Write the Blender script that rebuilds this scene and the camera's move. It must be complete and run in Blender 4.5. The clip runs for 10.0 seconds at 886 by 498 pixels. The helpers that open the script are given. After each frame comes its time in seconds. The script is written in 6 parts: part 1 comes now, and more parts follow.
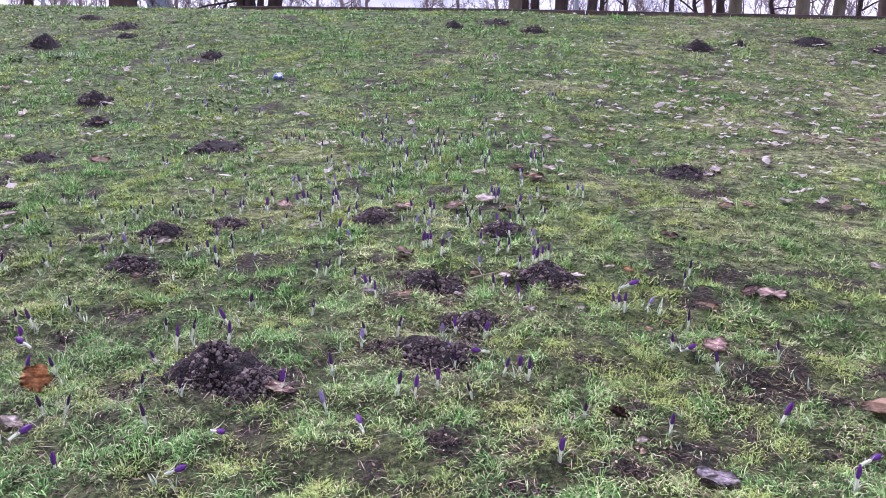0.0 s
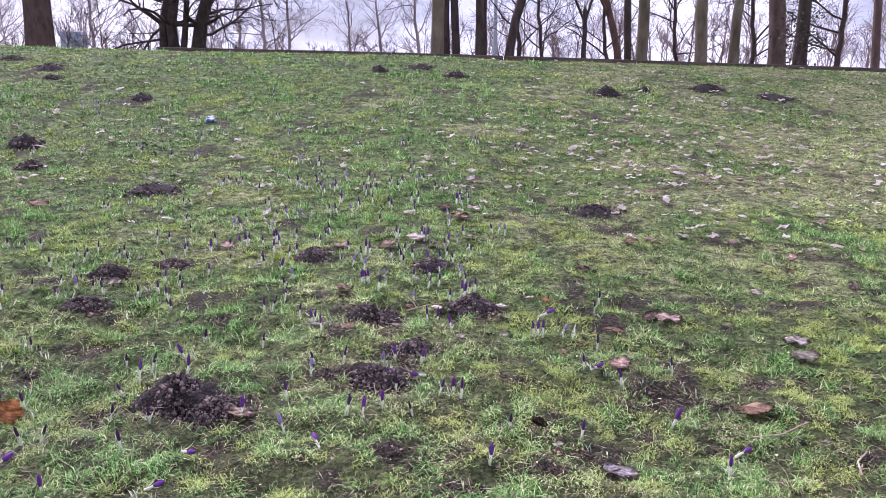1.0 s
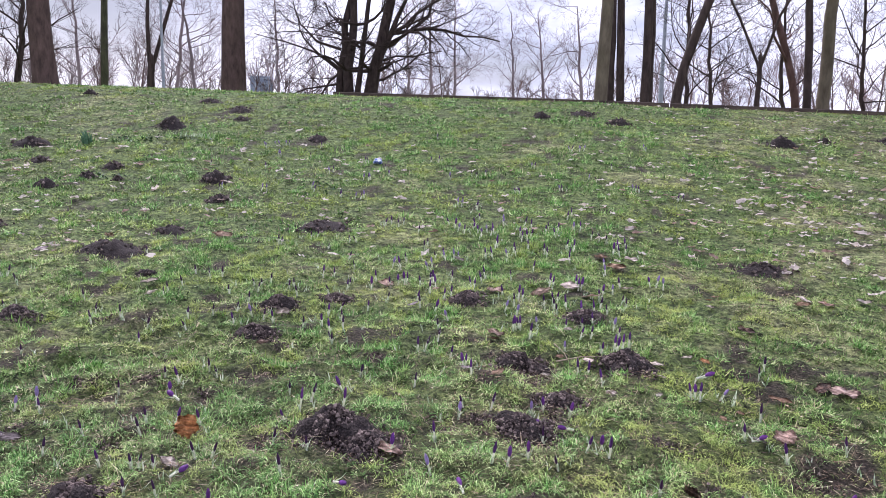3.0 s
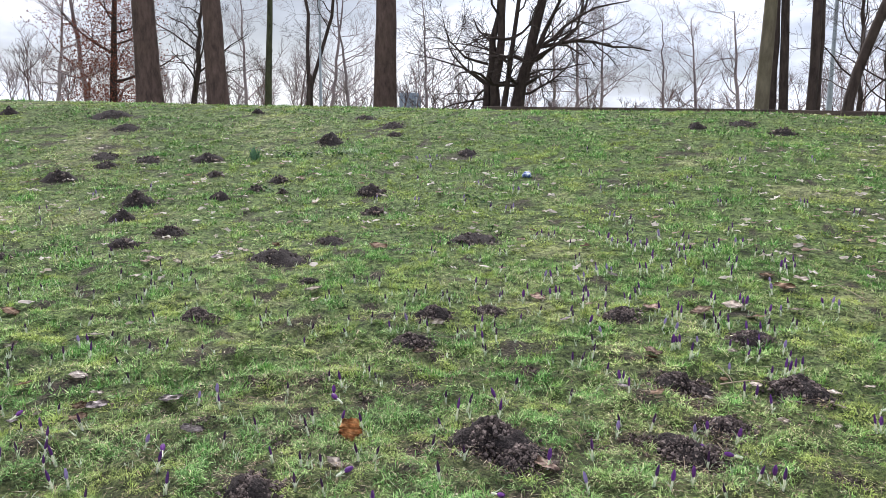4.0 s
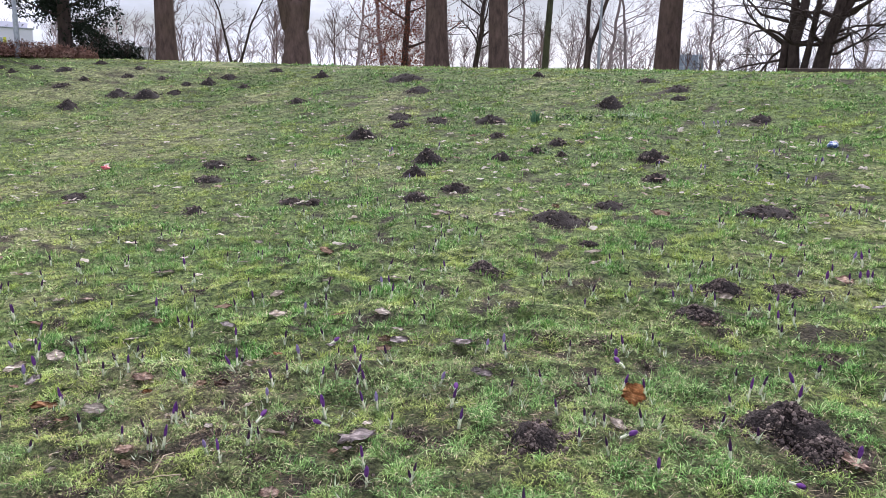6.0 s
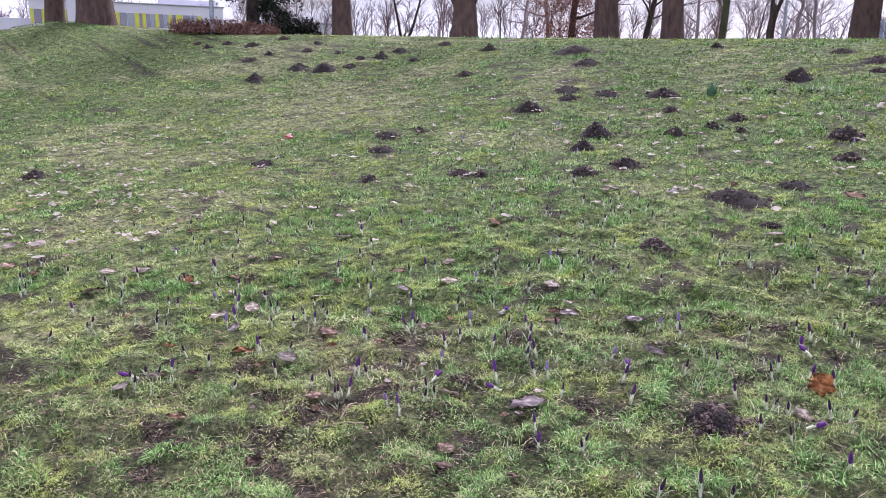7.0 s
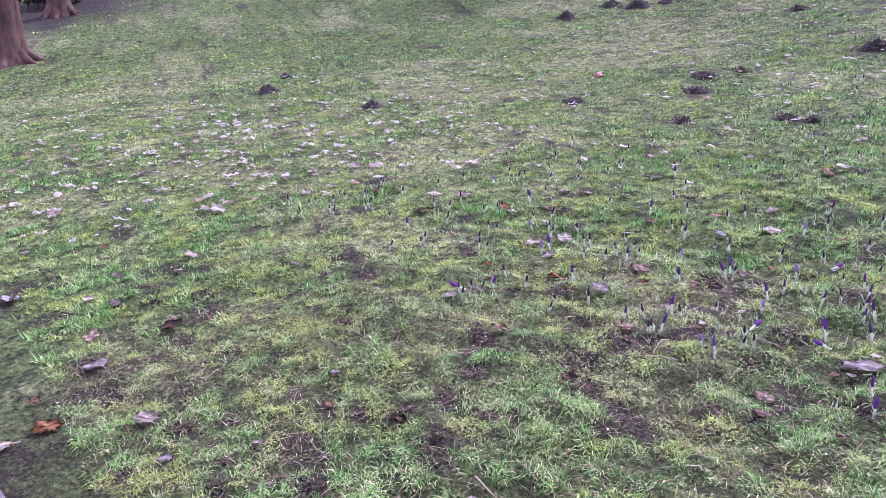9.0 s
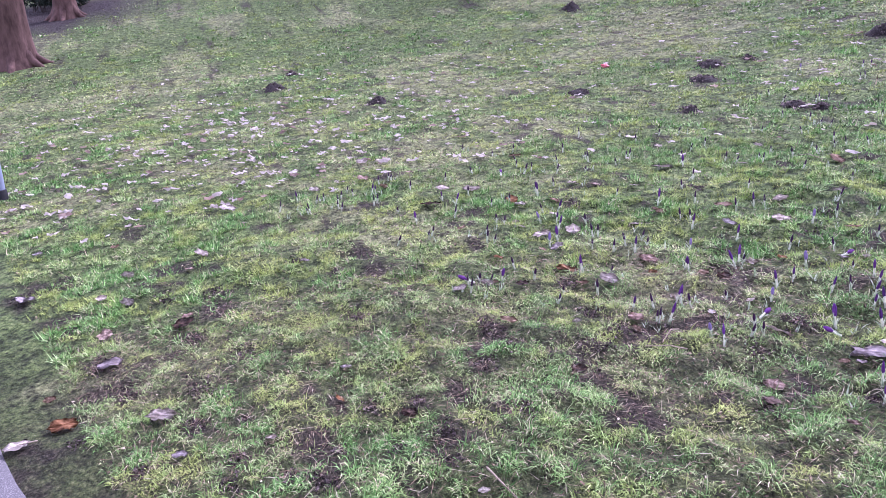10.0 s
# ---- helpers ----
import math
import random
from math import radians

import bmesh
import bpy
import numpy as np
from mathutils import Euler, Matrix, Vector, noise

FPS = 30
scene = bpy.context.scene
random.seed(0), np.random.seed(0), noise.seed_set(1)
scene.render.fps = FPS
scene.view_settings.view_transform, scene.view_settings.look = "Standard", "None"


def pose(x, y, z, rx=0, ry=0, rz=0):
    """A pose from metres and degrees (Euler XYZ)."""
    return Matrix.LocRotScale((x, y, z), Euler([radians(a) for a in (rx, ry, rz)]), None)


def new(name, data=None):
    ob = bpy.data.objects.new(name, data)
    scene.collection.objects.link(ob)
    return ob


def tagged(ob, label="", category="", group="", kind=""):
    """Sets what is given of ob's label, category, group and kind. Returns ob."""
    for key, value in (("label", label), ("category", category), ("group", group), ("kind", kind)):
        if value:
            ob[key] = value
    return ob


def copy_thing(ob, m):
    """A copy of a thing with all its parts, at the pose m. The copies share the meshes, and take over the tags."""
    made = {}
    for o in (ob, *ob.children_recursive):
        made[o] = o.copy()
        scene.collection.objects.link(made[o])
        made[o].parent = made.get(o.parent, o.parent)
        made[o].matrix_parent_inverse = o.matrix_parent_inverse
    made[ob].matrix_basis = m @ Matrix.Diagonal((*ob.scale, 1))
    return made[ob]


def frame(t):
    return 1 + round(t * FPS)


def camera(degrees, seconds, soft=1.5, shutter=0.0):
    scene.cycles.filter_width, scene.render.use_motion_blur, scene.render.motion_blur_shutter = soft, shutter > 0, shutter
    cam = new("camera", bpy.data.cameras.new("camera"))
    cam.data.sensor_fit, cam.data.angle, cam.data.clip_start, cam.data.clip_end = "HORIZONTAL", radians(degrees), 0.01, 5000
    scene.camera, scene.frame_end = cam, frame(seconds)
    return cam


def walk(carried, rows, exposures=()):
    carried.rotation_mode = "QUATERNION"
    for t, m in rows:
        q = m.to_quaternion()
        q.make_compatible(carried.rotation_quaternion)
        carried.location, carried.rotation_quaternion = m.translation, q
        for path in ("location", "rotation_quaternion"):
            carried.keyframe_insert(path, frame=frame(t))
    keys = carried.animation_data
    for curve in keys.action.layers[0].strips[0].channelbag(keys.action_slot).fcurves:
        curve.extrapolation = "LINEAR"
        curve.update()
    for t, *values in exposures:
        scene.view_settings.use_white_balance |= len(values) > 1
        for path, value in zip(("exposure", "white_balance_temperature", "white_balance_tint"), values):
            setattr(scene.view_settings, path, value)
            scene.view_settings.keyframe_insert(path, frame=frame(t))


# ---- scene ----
cam = camera(61.7, 10.0, soft=0.65)
METRES, EYE, TILT, LEAN, TURN = 1.25, 1.5, -14.5, 0.5, 0.0
ROWS = [
    (0.0, 0.0, 0.0, 0.0, 0.0, 0.0, 0.0),
    (0.5, 0.005, -0.2102, 0.0089, -0.84, 1.61, 0.41),
    (1.0, -0.0623, -0.3564, 0.0057, -5.78, 2.58, 1.08),
    (1.5, -0.0401, -0.3665, 0.0223, -5.69, 2.7, 0.07),
    (2.0, -0.0275, -0.3717, 0.026, -3.9, 3.58, -1.09),
    (2.5, -0.0442, -0.3769, 0.0308, 0.22, 4.99, -2.08),
    (4.0, -0.1421, -0.4093, 0.0274, 16.42, 5.86, -5.05),
    (4.5, -0.1685, -0.4174, 0.02, 20.61, 5.05, -6.29),
    (5.0, -0.2003, -0.4344, 0.009, 25.58, 3.55, -7.74),
    (6.5, -0.2658, -0.53, -0.0227, 42.09, -1.36, -11.35),
    (7.0, -0.2818, -0.5815, -0.0422, 48.43, -3.86, -12.38),
    (7.5, -0.2945, -0.6352, -0.0684, 55.14, -7.15, -13.21),
    (8.0, -0.2956, -0.6918, -0.085, 62.45, -10.34, -13.29),
    (8.5, -0.2904, -0.7272, -0.0976, 68.46, -12.47, -13.6),
    (9.0, -0.2742, -0.755, -0.1102, 71.25, -13.62, -14.31),
    (9.5, -0.2602, -0.7582, -0.1134, 71.74, -14.08, -13.89),
    (10.0, -0.2611, -0.7566, -0.1086, 71.68, -14.16, -13.1),
]
walk(cam, [(t, pose(0, 0, EYE, TILT, LEAN, TURN) @ pose(METRES * x, METRES * y, METRES * z, 90 + pitch, roll, yaw)) for t, x, y, z, yaw, pitch, roll in ROWS],
     exposures=[(0.0, 0.36, 5500, 40), (1.0, 0.34, 5700, 37), (2.0, 0.3, 5800, 34), (2.5, 0.26, 5800, 32), (4.5, 0.33, 6150, 11), (6.5, 0.31, 5950, 25), (7.5, 0.36, 5700, 38), (9.0, 0.52, 5350, 47), (10.0, 0.57, 5300, 48)])

# ---------------------------------------------------------------- world, sun
SUN_AZIMUTH, SUN_HEIGHT = -35.0, 46.0      # degrees from +y towards +x, degrees up
world = bpy.data.worlds.new("cloudy_sky")
scene.world = world
world.use_nodes = True
wn, wl = world.node_tree.nodes, world.node_tree.links
wn.clear()
sky = wn.new("ShaderNodeTexSky")
sky.sky_type, sky.sun_disc = "NISHITA", False
sky.sun_elevation, sky.sun_rotation = radians(SUN_HEIGHT), radians(SUN_AZIMUTH)
sky.air_density, sky.dust_density = 1.0, 2.0
coord = wn.new("ShaderNodeTexCoord")
stretch = wn.new("ShaderNodeMapping")
stretch.inputs["Scale"].default_value = (1.0, 1.0, 2.6)
cloud = wn.new("ShaderNodeTexNoise")
cloud.inputs["Scale"].default_value, cloud.inputs["Detail"].default_value = 2.6, 6.0
cloud.inputs["Roughness"].default_value = 0.55
cover = wn.new("ShaderNodeValToRGB")
cover.color_ramp.elements[0].position, cover.color_ramp.elements[1].position = 0.30, 0.50
shade = wn.new("ShaderNodeValToRGB")
shade.color_ramp.elements[0].position, shade.color_ramp.elements[1].position = 0.40, 0.62
shade.color_ramp.elements[0].color, shade.color_ramp.elements[1].color = (0.76, 0.80, 0.90, 1), (0.98, 0.99, 1.0, 1)
blue_bg, white_bg, mix_bg, out_w = (wn.new(k) for k in ("ShaderNodeBackground", "ShaderNodeBackground", "ShaderNodeMixShader", "ShaderNodeOutputWorld"))
blue_bg.inputs["Strength"].default_value = 0.055
white_bg.inputs["Strength"].default_value = 1.15
wl.new(coord.outputs["Generated"], stretch.inputs["Vector"])
wl.new(stretch.outputs["Vector"], cloud.inputs["Vector"])
wl.new(cloud.outputs["Fac"], cover.inputs["Fac"])
wl.new(cloud.outputs["Fac"], shade.inputs["Fac"])
wl.new(sky.outputs["Color"], blue_bg.inputs["Color"])
wl.new(shade.outputs["Color"], white_bg.inputs["Color"])
toward = wn.new("ShaderNodeVectorMath")                      # a thin place in the cloud, low over the trees
toward.operation = "DOT_PRODUCT"
toward.inputs[1].default_value = (-0.50, 0.84, 0.20)
ragged = wn.new("ShaderNodeMath")
ragged.operation = "MULTIPLY_ADD"
ragged.inputs[1].default_value = -0.16
thin_cloud = wn.new("ShaderNodeMapRange")
thin_cloud.interpolation_type = "SMOOTHSTEP"
for k, v in (("From Min", 0.86), ("From Max", 0.935), ("To Min", 1.0), ("To Max", 0.1)):
    thin_cloud.inputs[k].default_value = v
closed = wn.new("ShaderNodeMath")
closed.operation = "MULTIPLY"
wl.new(coord.outputs["Generated"], toward.inputs[0])
wl.new(cloud.outputs["Fac"], ragged.inputs[0])
wl.new(toward.outputs["Value"], ragged.inputs[2])
wl.new(ragged.outputs[0], thin_cloud.inputs["Value"])
wl.new(cover.outputs["Color"], closed.inputs[0])
wl.new(thin_cloud.outputs[0], closed.inputs[1])
wl.new(closed.outputs[0], mix_bg.inputs["Fac"])
wl.new(blue_bg.outputs["Background"], mix_bg.inputs[1])
wl.new(white_bg.outputs["Background"], mix_bg.inputs[2])
wl.new(mix_bg.outputs["Shader"], out_w.inputs["Surface"])

lamp = bpy.data.lights.new("sun", "SUN")
lamp.energy, lamp.angle, lamp.color = 5.0, radians(20), (1.0, 0.95, 0.86)
sun = new("sun", lamp)
sun.rotation_euler = Euler((radians(90 - SUN_HEIGHT), 0, radians(180 - SUN_AZIMUTH)))


# ---------------------------------------------------------------- materials
def material(name, rough=0.9):
    m = bpy.data.materials.new(name)
    m.use_nodes = True
    n, l = m.node_tree.nodes, m.node_tree.links
    b = n["Principled BSDF"]
    b.inputs["Roughness"].default_value = rough
    b.inputs["Specular IOR Level"].default_value = 0.25
    return m, n, l, b


def noise_node(n, l, scale, detail=4.0, stretch_by=None, coordinate="Object", roughness=0.5):
    tc = n.new("ShaderNodeTexCoord")
    t = n.new("ShaderNodeTexNoise")
    t.inputs["Scale"].default_value, t.inputs["Detail"].default_value, t.inputs["Roughness"].default_value = scale, detail, roughness
    src = tc.outputs[coordinate]
    if stretch_by:
        mp = n.new("ShaderNodeMapping")
        mp.inputs["Scale"].default_value = stretch_by
        l.new(src, mp.inputs["Vector"])
        src = mp.outputs["Vector"]
    l.new(src, t.inputs["Vector"])
    return t.outputs["Fac"]


def ramp(n, l, fac, stops):
    r = n.new("ShaderNodeValToRGB")
    e = r.color_ramp.elements
    while len(e) < len(stops):
        e.new(0.5)
    for el, (p, c) in zip(e, stops):
        el.position, el.color = p, (*c, 1)
    l.new(fac, r.inputs["Fac"])
    return r.outputs["Color"]


def mixed(n, l, fac, a, b, blend="MIX"):
    m = n.new("ShaderNodeMix")
    m.data_type, m.blend_type = "RGBA", blend
    if isinstance(fac, float):
        m.inputs[0].default_value = fac
    else:
        l.new(fac, m.inputs[0])
    for i, v in ((6, a), (7, b)):
        if isinstance(v, tuple):
            m.inputs[i].default_value = (*v, 1)
        else:
            l.new(v, m.inputs[i])
    return m.outputs[2]


def bump(n, l, b, height, strength, distance):
    bp = n.new("ShaderNodeBump")
    bp.inputs["Strength"].default_value, bp.inputs["Distance"].default_value = strength, distance
    l.new(height, bp.inputs["Height"])
    l.new(bp.outputs["Normal"], b.inputs["Normal"])


def attribute(n, name):
    a = n.new("ShaderNodeAttribute")
    a.attribute_name = name
    return a.outputs["Fac"]


def translucent(n, l, b, colour, share):
    tr = n.new("ShaderNodeBsdfTranslucent")
    mx = n.new("ShaderNodeMixShader")
    mx.inputs["Fac"].default_value = share
    l.new(colour, tr.inputs["Color"])
    l.new(b.outputs["BSDF"], mx.inputs[1])
    l.new(tr.outputs["BSDF"], mx.inputs[2])
    l.new(mx.outputs["Shader"], n["Material Output"].inputs["Surface"])


def soil_material():
    m, n, l, b = material("turf_soil", 0.95)
    fine = noise_node(n, l, 60, 6)
    mid = noise_node(n, l, 7, 5)
    tufty = noise_node(n, l, 30, 9, roughness=0.72)
    soil = ramp(n, l, fine, [(0.3, (0.009, 0.007, 0.006)), (0.5, (0.034, 0.025, 0.021)), (0.72, (0.12, 0.092, 0.074))])
    # Darkest stops: shade in the gaps between tufts put into the colour.
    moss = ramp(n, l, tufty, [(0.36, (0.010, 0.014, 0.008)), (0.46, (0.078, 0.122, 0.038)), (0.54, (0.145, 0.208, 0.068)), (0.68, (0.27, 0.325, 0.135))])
    # Dead grass; lens haze over the far left is put into its paleness.
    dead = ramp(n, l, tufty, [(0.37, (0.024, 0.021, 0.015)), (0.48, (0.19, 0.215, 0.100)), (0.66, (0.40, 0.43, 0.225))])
    fresh = n.new("ShaderNodeMath")
    fresh.operation = "MULTIPLY_ADD"
    l.new(mid, fresh.inputs[0])
    fresh.inputs[1].default_value = -0.9
    l.new(attribute(n, "lush"), fresh.inputs[2])
    turf = mixed(n, l, ramp(n, l, fresh.outputs[0], [(0.0, (0, 0, 0)), (0.35, (1, 1, 1))]), dead, moss)
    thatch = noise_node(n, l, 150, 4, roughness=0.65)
    # Each bump noise also darkens its own hollows, shade put into the colour.
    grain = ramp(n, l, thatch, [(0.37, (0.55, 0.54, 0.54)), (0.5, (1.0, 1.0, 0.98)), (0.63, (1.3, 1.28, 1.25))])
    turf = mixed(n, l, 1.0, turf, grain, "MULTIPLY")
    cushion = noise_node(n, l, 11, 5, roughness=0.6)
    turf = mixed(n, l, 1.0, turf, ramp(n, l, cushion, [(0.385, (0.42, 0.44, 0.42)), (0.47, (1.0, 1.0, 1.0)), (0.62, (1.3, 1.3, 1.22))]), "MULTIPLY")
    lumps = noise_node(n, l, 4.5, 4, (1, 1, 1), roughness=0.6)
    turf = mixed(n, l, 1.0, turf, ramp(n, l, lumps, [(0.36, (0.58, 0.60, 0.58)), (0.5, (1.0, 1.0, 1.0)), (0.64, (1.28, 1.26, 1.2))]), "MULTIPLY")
    # Within 5.8 m of the walk the ground is mixed towards a darker tone.
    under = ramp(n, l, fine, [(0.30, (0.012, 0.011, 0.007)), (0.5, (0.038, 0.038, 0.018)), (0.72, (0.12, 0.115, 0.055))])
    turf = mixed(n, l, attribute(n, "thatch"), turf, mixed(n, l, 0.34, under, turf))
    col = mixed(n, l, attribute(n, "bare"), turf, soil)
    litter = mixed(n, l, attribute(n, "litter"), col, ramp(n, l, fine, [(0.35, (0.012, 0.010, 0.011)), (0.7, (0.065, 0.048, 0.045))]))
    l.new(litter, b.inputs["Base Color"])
    humps = n.new("ShaderNodeMath")
    humps.operation = "MULTIPLY_ADD"
    l.new(cushion, humps.inputs[0])
    humps.inputs[1].default_value = 3.0
    l.new(thatch, humps.inputs[2])
    swell = n.new("ShaderNodeMath")
    swell.operation = "MULTIPLY_ADD"
    l.new(lumps, swell.inputs[0])
    swell.inputs[1].default_value = 6.0
    l.new(humps.outputs[0], swell.inputs[2])
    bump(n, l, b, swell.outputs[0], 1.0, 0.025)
    return m


def grass_material():
    m, n, l, b = material("grass_blade", 0.6)
    geo = n.new("ShaderNodeNewGeometry")
    rnd = geo.outputs["Random Per Island"]
    lush = attribute(n, "lush")
    deep = ramp(n, l, rnd, [(0.0, (0.036, 0.100, 0.024)), (0.40, (0.100, 0.240, 0.056)), (0.78, (0.235, 0.41, 0.125)), (0.93, (0.42, 0.54, 0.25)), (0.97, (0.50, 0.43, 0.29))])
    # Thin dry grass; far-left haze is put into its paler tones.
    thin = ramp(n, l, rnd, [(0.0, (0.095, 0.145, 0.050)), (0.40, (0.25, 0.35, 0.105)), (0.68, (0.42, 0.49, 0.19)), (0.84, (0.58, 0.55, 0.34)), (0.95, (0.28, 0.19, 0.13))])
    moss = mixed(n, l, attribute(n, "moss"), mixed(n, l, lush, thin, deep), (0.32, 0.37, 0.095))
    # Blade colour times its own tone, which holds the shade between tufts.
    tone_and_shade = n.new("ShaderNodeCombineColor")
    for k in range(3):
        l.new(attribute(n, "tone_and_shade"), tone_and_shade.inputs[k])
    col = mixed(n, l, 1.0, moss, tone_and_shade.outputs["Color"], "MULTIPLY")
    l.new(col, b.inputs["Base Color"])
    b.inputs["Specular IOR Level"].default_value = 0.10
    translucent(n, l, b, col, 0.12)
    return m


def plain(name, stops, scale=40.0, rough=0.8, bump_by=0.3, share=0.0, stretch_by=None, distance=0.005, random_tint=0.0):
    m, n, l, b = material(name, rough)
    fac = noise_node(n, l, scale, 5, stretch_by)
    col = ramp(n, l, fac, stops)
    if random_tint:
        info = n.new("ShaderNodeObjectInfo")
        tint = ramp(n, l, info.outputs["Random"], [(0.0, (1 - random_tint,) * 3), (0.5, (1, 1 - random_tint / 3, 1 - random_tint / 2)), (1.0, (1, 1, 1))])
        col = mixed(n, l, 1.0, col, tint, "MULTIPLY")
    l.new(col, b.inputs["Base Color"])
    if bump_by:
        bump(n, l, b, fac, bump_by, distance)
    if share:
        translucent(n, l, b, col, share)
    return m


def bark(name, dark, light, scale=9.0):
    m, n, l, b = material(name, 0.92)
    ridges = noise_node(n, l, scale, 7, (1, 1, 0.35), roughness=0.62)
    stain = noise_node(n, l, 1.3, 3)
    col = ramp(n, l, ridges, [(0.32, dark), (0.68, light)])
    green = mixed(n, l, ramp(n, l, stain, [(0.5, (0, 0, 0)), (0.75, (0.55, 0.55, 0.55))]), col, (light[0] * 0.75, light[1] * 0.78, light[2] * 0.68))
    l.new(green, b.inputs["Base Color"])
    bump(n, l, b, ridges, 0.8, 0.03)
    return m


SOIL = soil_material()
GRASS = grass_material()
MOLE = plain("molehill_soil", [(0.3, (0.010, 0.008, 0.009)), (0.55, (0.034, 0.027, 0.027)), (0.8, (0.10, 0.080, 0.076))], 85, 0.95, 1.0, distance=0.02)
def crumb_material():
    m, n, l, b = material("soil_crumb", 0.95)
    geo = n.new("ShaderNodeNewGeometry")
    l.new(ramp(n, l, geo.outputs["Random Per Island"], [(0.0, (0.030, 0.022, 0.021)), (0.5, (0.090, 0.069, 0.065)), (1.0, (0.22, 0.175, 0.16))]), b.inputs["Base Color"])
    return m


CRUMB = crumb_material()
STEM = plain("crocus_stem", [(0.3, (0.78, 0.80, 0.60)), (0.7, (0.92, 0.91, 0.84))], 60, 0.6, 0.0, 0.4)
PETAL_DARK = plain("dark_petal", [(0.3, (0.030, 0.011, 0.042)), (0.7, (0.080, 0.026, 0.110))], 55, 0.5, 0.0, 0.12, random_tint=0.3)
PETAL_MID = plain("purple_petal", [(0.3, (0.060, 0.018, 0.115)), (0.7, (0.150, 0.050, 0.25))], 55, 0.5, 0.0, 0.2, random_tint=0.3)
PETAL_BRIGHT = plain("violet_petal", [(0.3, (0.105, 0.028, 0.19)), (0.7, (0.235, 0.080, 0.40))], 55, 0.5, 0.0, 0.28, random_tint=0.3)
PETAL_LILAC = plain("lilac_petal", [(0.3, (0.26, 0.19, 0.46)), (0.7, (0.48, 0.38, 0.68))], 55, 0.55, 0.0, 0.3, random_tint=0.25)
SPEAR = plain("crocus_leaf", [(0.36, (0.14, 0.25, 0.10)), (0.52, (0.46, 0.56, 0.38)), (0.66, (0.82, 0.84, 0.72))], 45, 0.5, 0.0, 0.42)
DEEP_LEAF = plain("dark_green_leaf", [(0.3, (0.025, 0.060, 0.025)), (0.7, (0.075, 0.145, 0.065))], 30, 0.5, 0.0, 0.1)
BLUE_LEAF = plain("blue_green_leaf", [(0.3, (0.045, 0.12, 0.065)), (0.7, (0.14, 0.25, 0.15))], 30, 0.5, 0.0, 0.15)


def dead_leaf_material(name, dark, light):
    """A withered leaf: blotches, a fan of paler veins and fine crinkles."""
    m, n, l, b = material(name, 0.65)
    info = n.new("ShaderNodeObjectInfo")
    blotch = noise_node(n, l, 3.2, 5, roughness=0.65)
    col = ramp(n, l, blotch, [(0.30, tuple(0.62 * v for v in dark)), (0.45, dark), (0.62, light)])
    tint = ramp(n, l, info.outputs["Random"], [(0.0, (0.74, 0.72, 0.72)), (0.5, (1.0, 0.95, 0.93)), (1.0, (1.1, 1.1, 1.1))])
    col = mixed(n, l, 1.0, col, tint, "MULTIPLY")
    vein = noise_node(n, l, 9, 2, (0.25, 1.0, 1.0))
    col = mixed(n, l, 1.0, col, ramp(n, l, vein, [(0.42, (0.80, 0.79, 0.78)), (0.52, (1.0, 1.0, 1.0)), (0.60, (1.15, 1.14, 1.12))]), "MULTIPLY")
    l.new(col, b.inputs["Base Color"])
    bump(n, l, b, vein, 0.5, 0.06)
    translucent(n, l, b, col, 0.3)
    return m


LEAF_PALE = dead_leaf_material("bleached_leaf", (0.52, 0.465, 0.42), (0.78, 0.73, 0.68))
LEAF_FLECK = plain("sun_bleached_leaf", [(0.3, (0.52, 0.46, 0.42)), (0.7, (0.80, 0.75, 0.71))], 1.7, 0.65, 0.0, 0.2)
LEAF_GREY = dead_leaf_material("greyish_leaf", (0.34, 0.30, 0.31), (0.60, 0.55, 0.57))
LEAF_PINK = dead_leaf_material("pinkish_leaf", (0.44, 0.32, 0.27), (0.68, 0.55, 0.48))
LEAF_TAN = dead_leaf_material("tan_leaf", (0.25, 0.165, 0.11), (0.46, 0.34, 0.25))
LEAF_RUST = dead_leaf_material("rust_leaf", (0.36, 0.17, 0.075), (0.60, 0.34, 0.17))
LEAF_BROWN = dead_leaf_material("dark_brown_leaf", (0.055, 0.036, 0.030), (0.17, 0.11, 0.085))


def litter_material():
    m, n, l, b = material("leaf_fragment", 0.75)
    geo = n.new("ShaderNodeNewGeometry")
    l.new(ramp(n, l, geo.outputs["Random Per Island"], [(0.0, (0.030, 0.020, 0.016)), (0.35, (0.095, 0.060, 0.042)), (0.65, (0.22, 0.145, 0.095)), (0.86, (0.38, 0.31, 0.20)), (1.0, (0.56, 0.50, 0.37))]), b.inputs["Base Color"])
    return m


LITTER = litter_material()
TWIG = plain("dry_twig", [(0.3, (0.20, 0.15, 0.11)), (0.7, (0.46, 0.38, 0.29))], 30, 0.85, 0.2)
BARK_BROWN = bark("brown_bark", (0.056, 0.038, 0.034), (0.145, 0.096, 0.085), 8)
BARK_DARK = bark("dark_bark", (0.024, 0.017, 0.016), (0.085, 0.061, 0.054))
BARK_PALE = bark("pale_bark", (0.070, 0.057, 0.040), (0.19, 0.158, 0.115), 5)
BARK_RED = bark("reddish_bark", (0.060, 0.034, 0.028), (0.175, 0.105, 0.088), 7)
BARK_GREEN = bark("greenish_bark", (0.030, 0.032, 0.020), (0.095, 0.10, 0.055), 6)
# Bark paled for the far trees: sky glow and haze put into the colour.
FAR_TWIG_HAZED = plain("far_wood_bark_hazed", [(0.3, (0.17, 0.135, 0.145)), (0.7, (0.36, 0.29, 0.295))], 0.4, 0.95, 0.0)
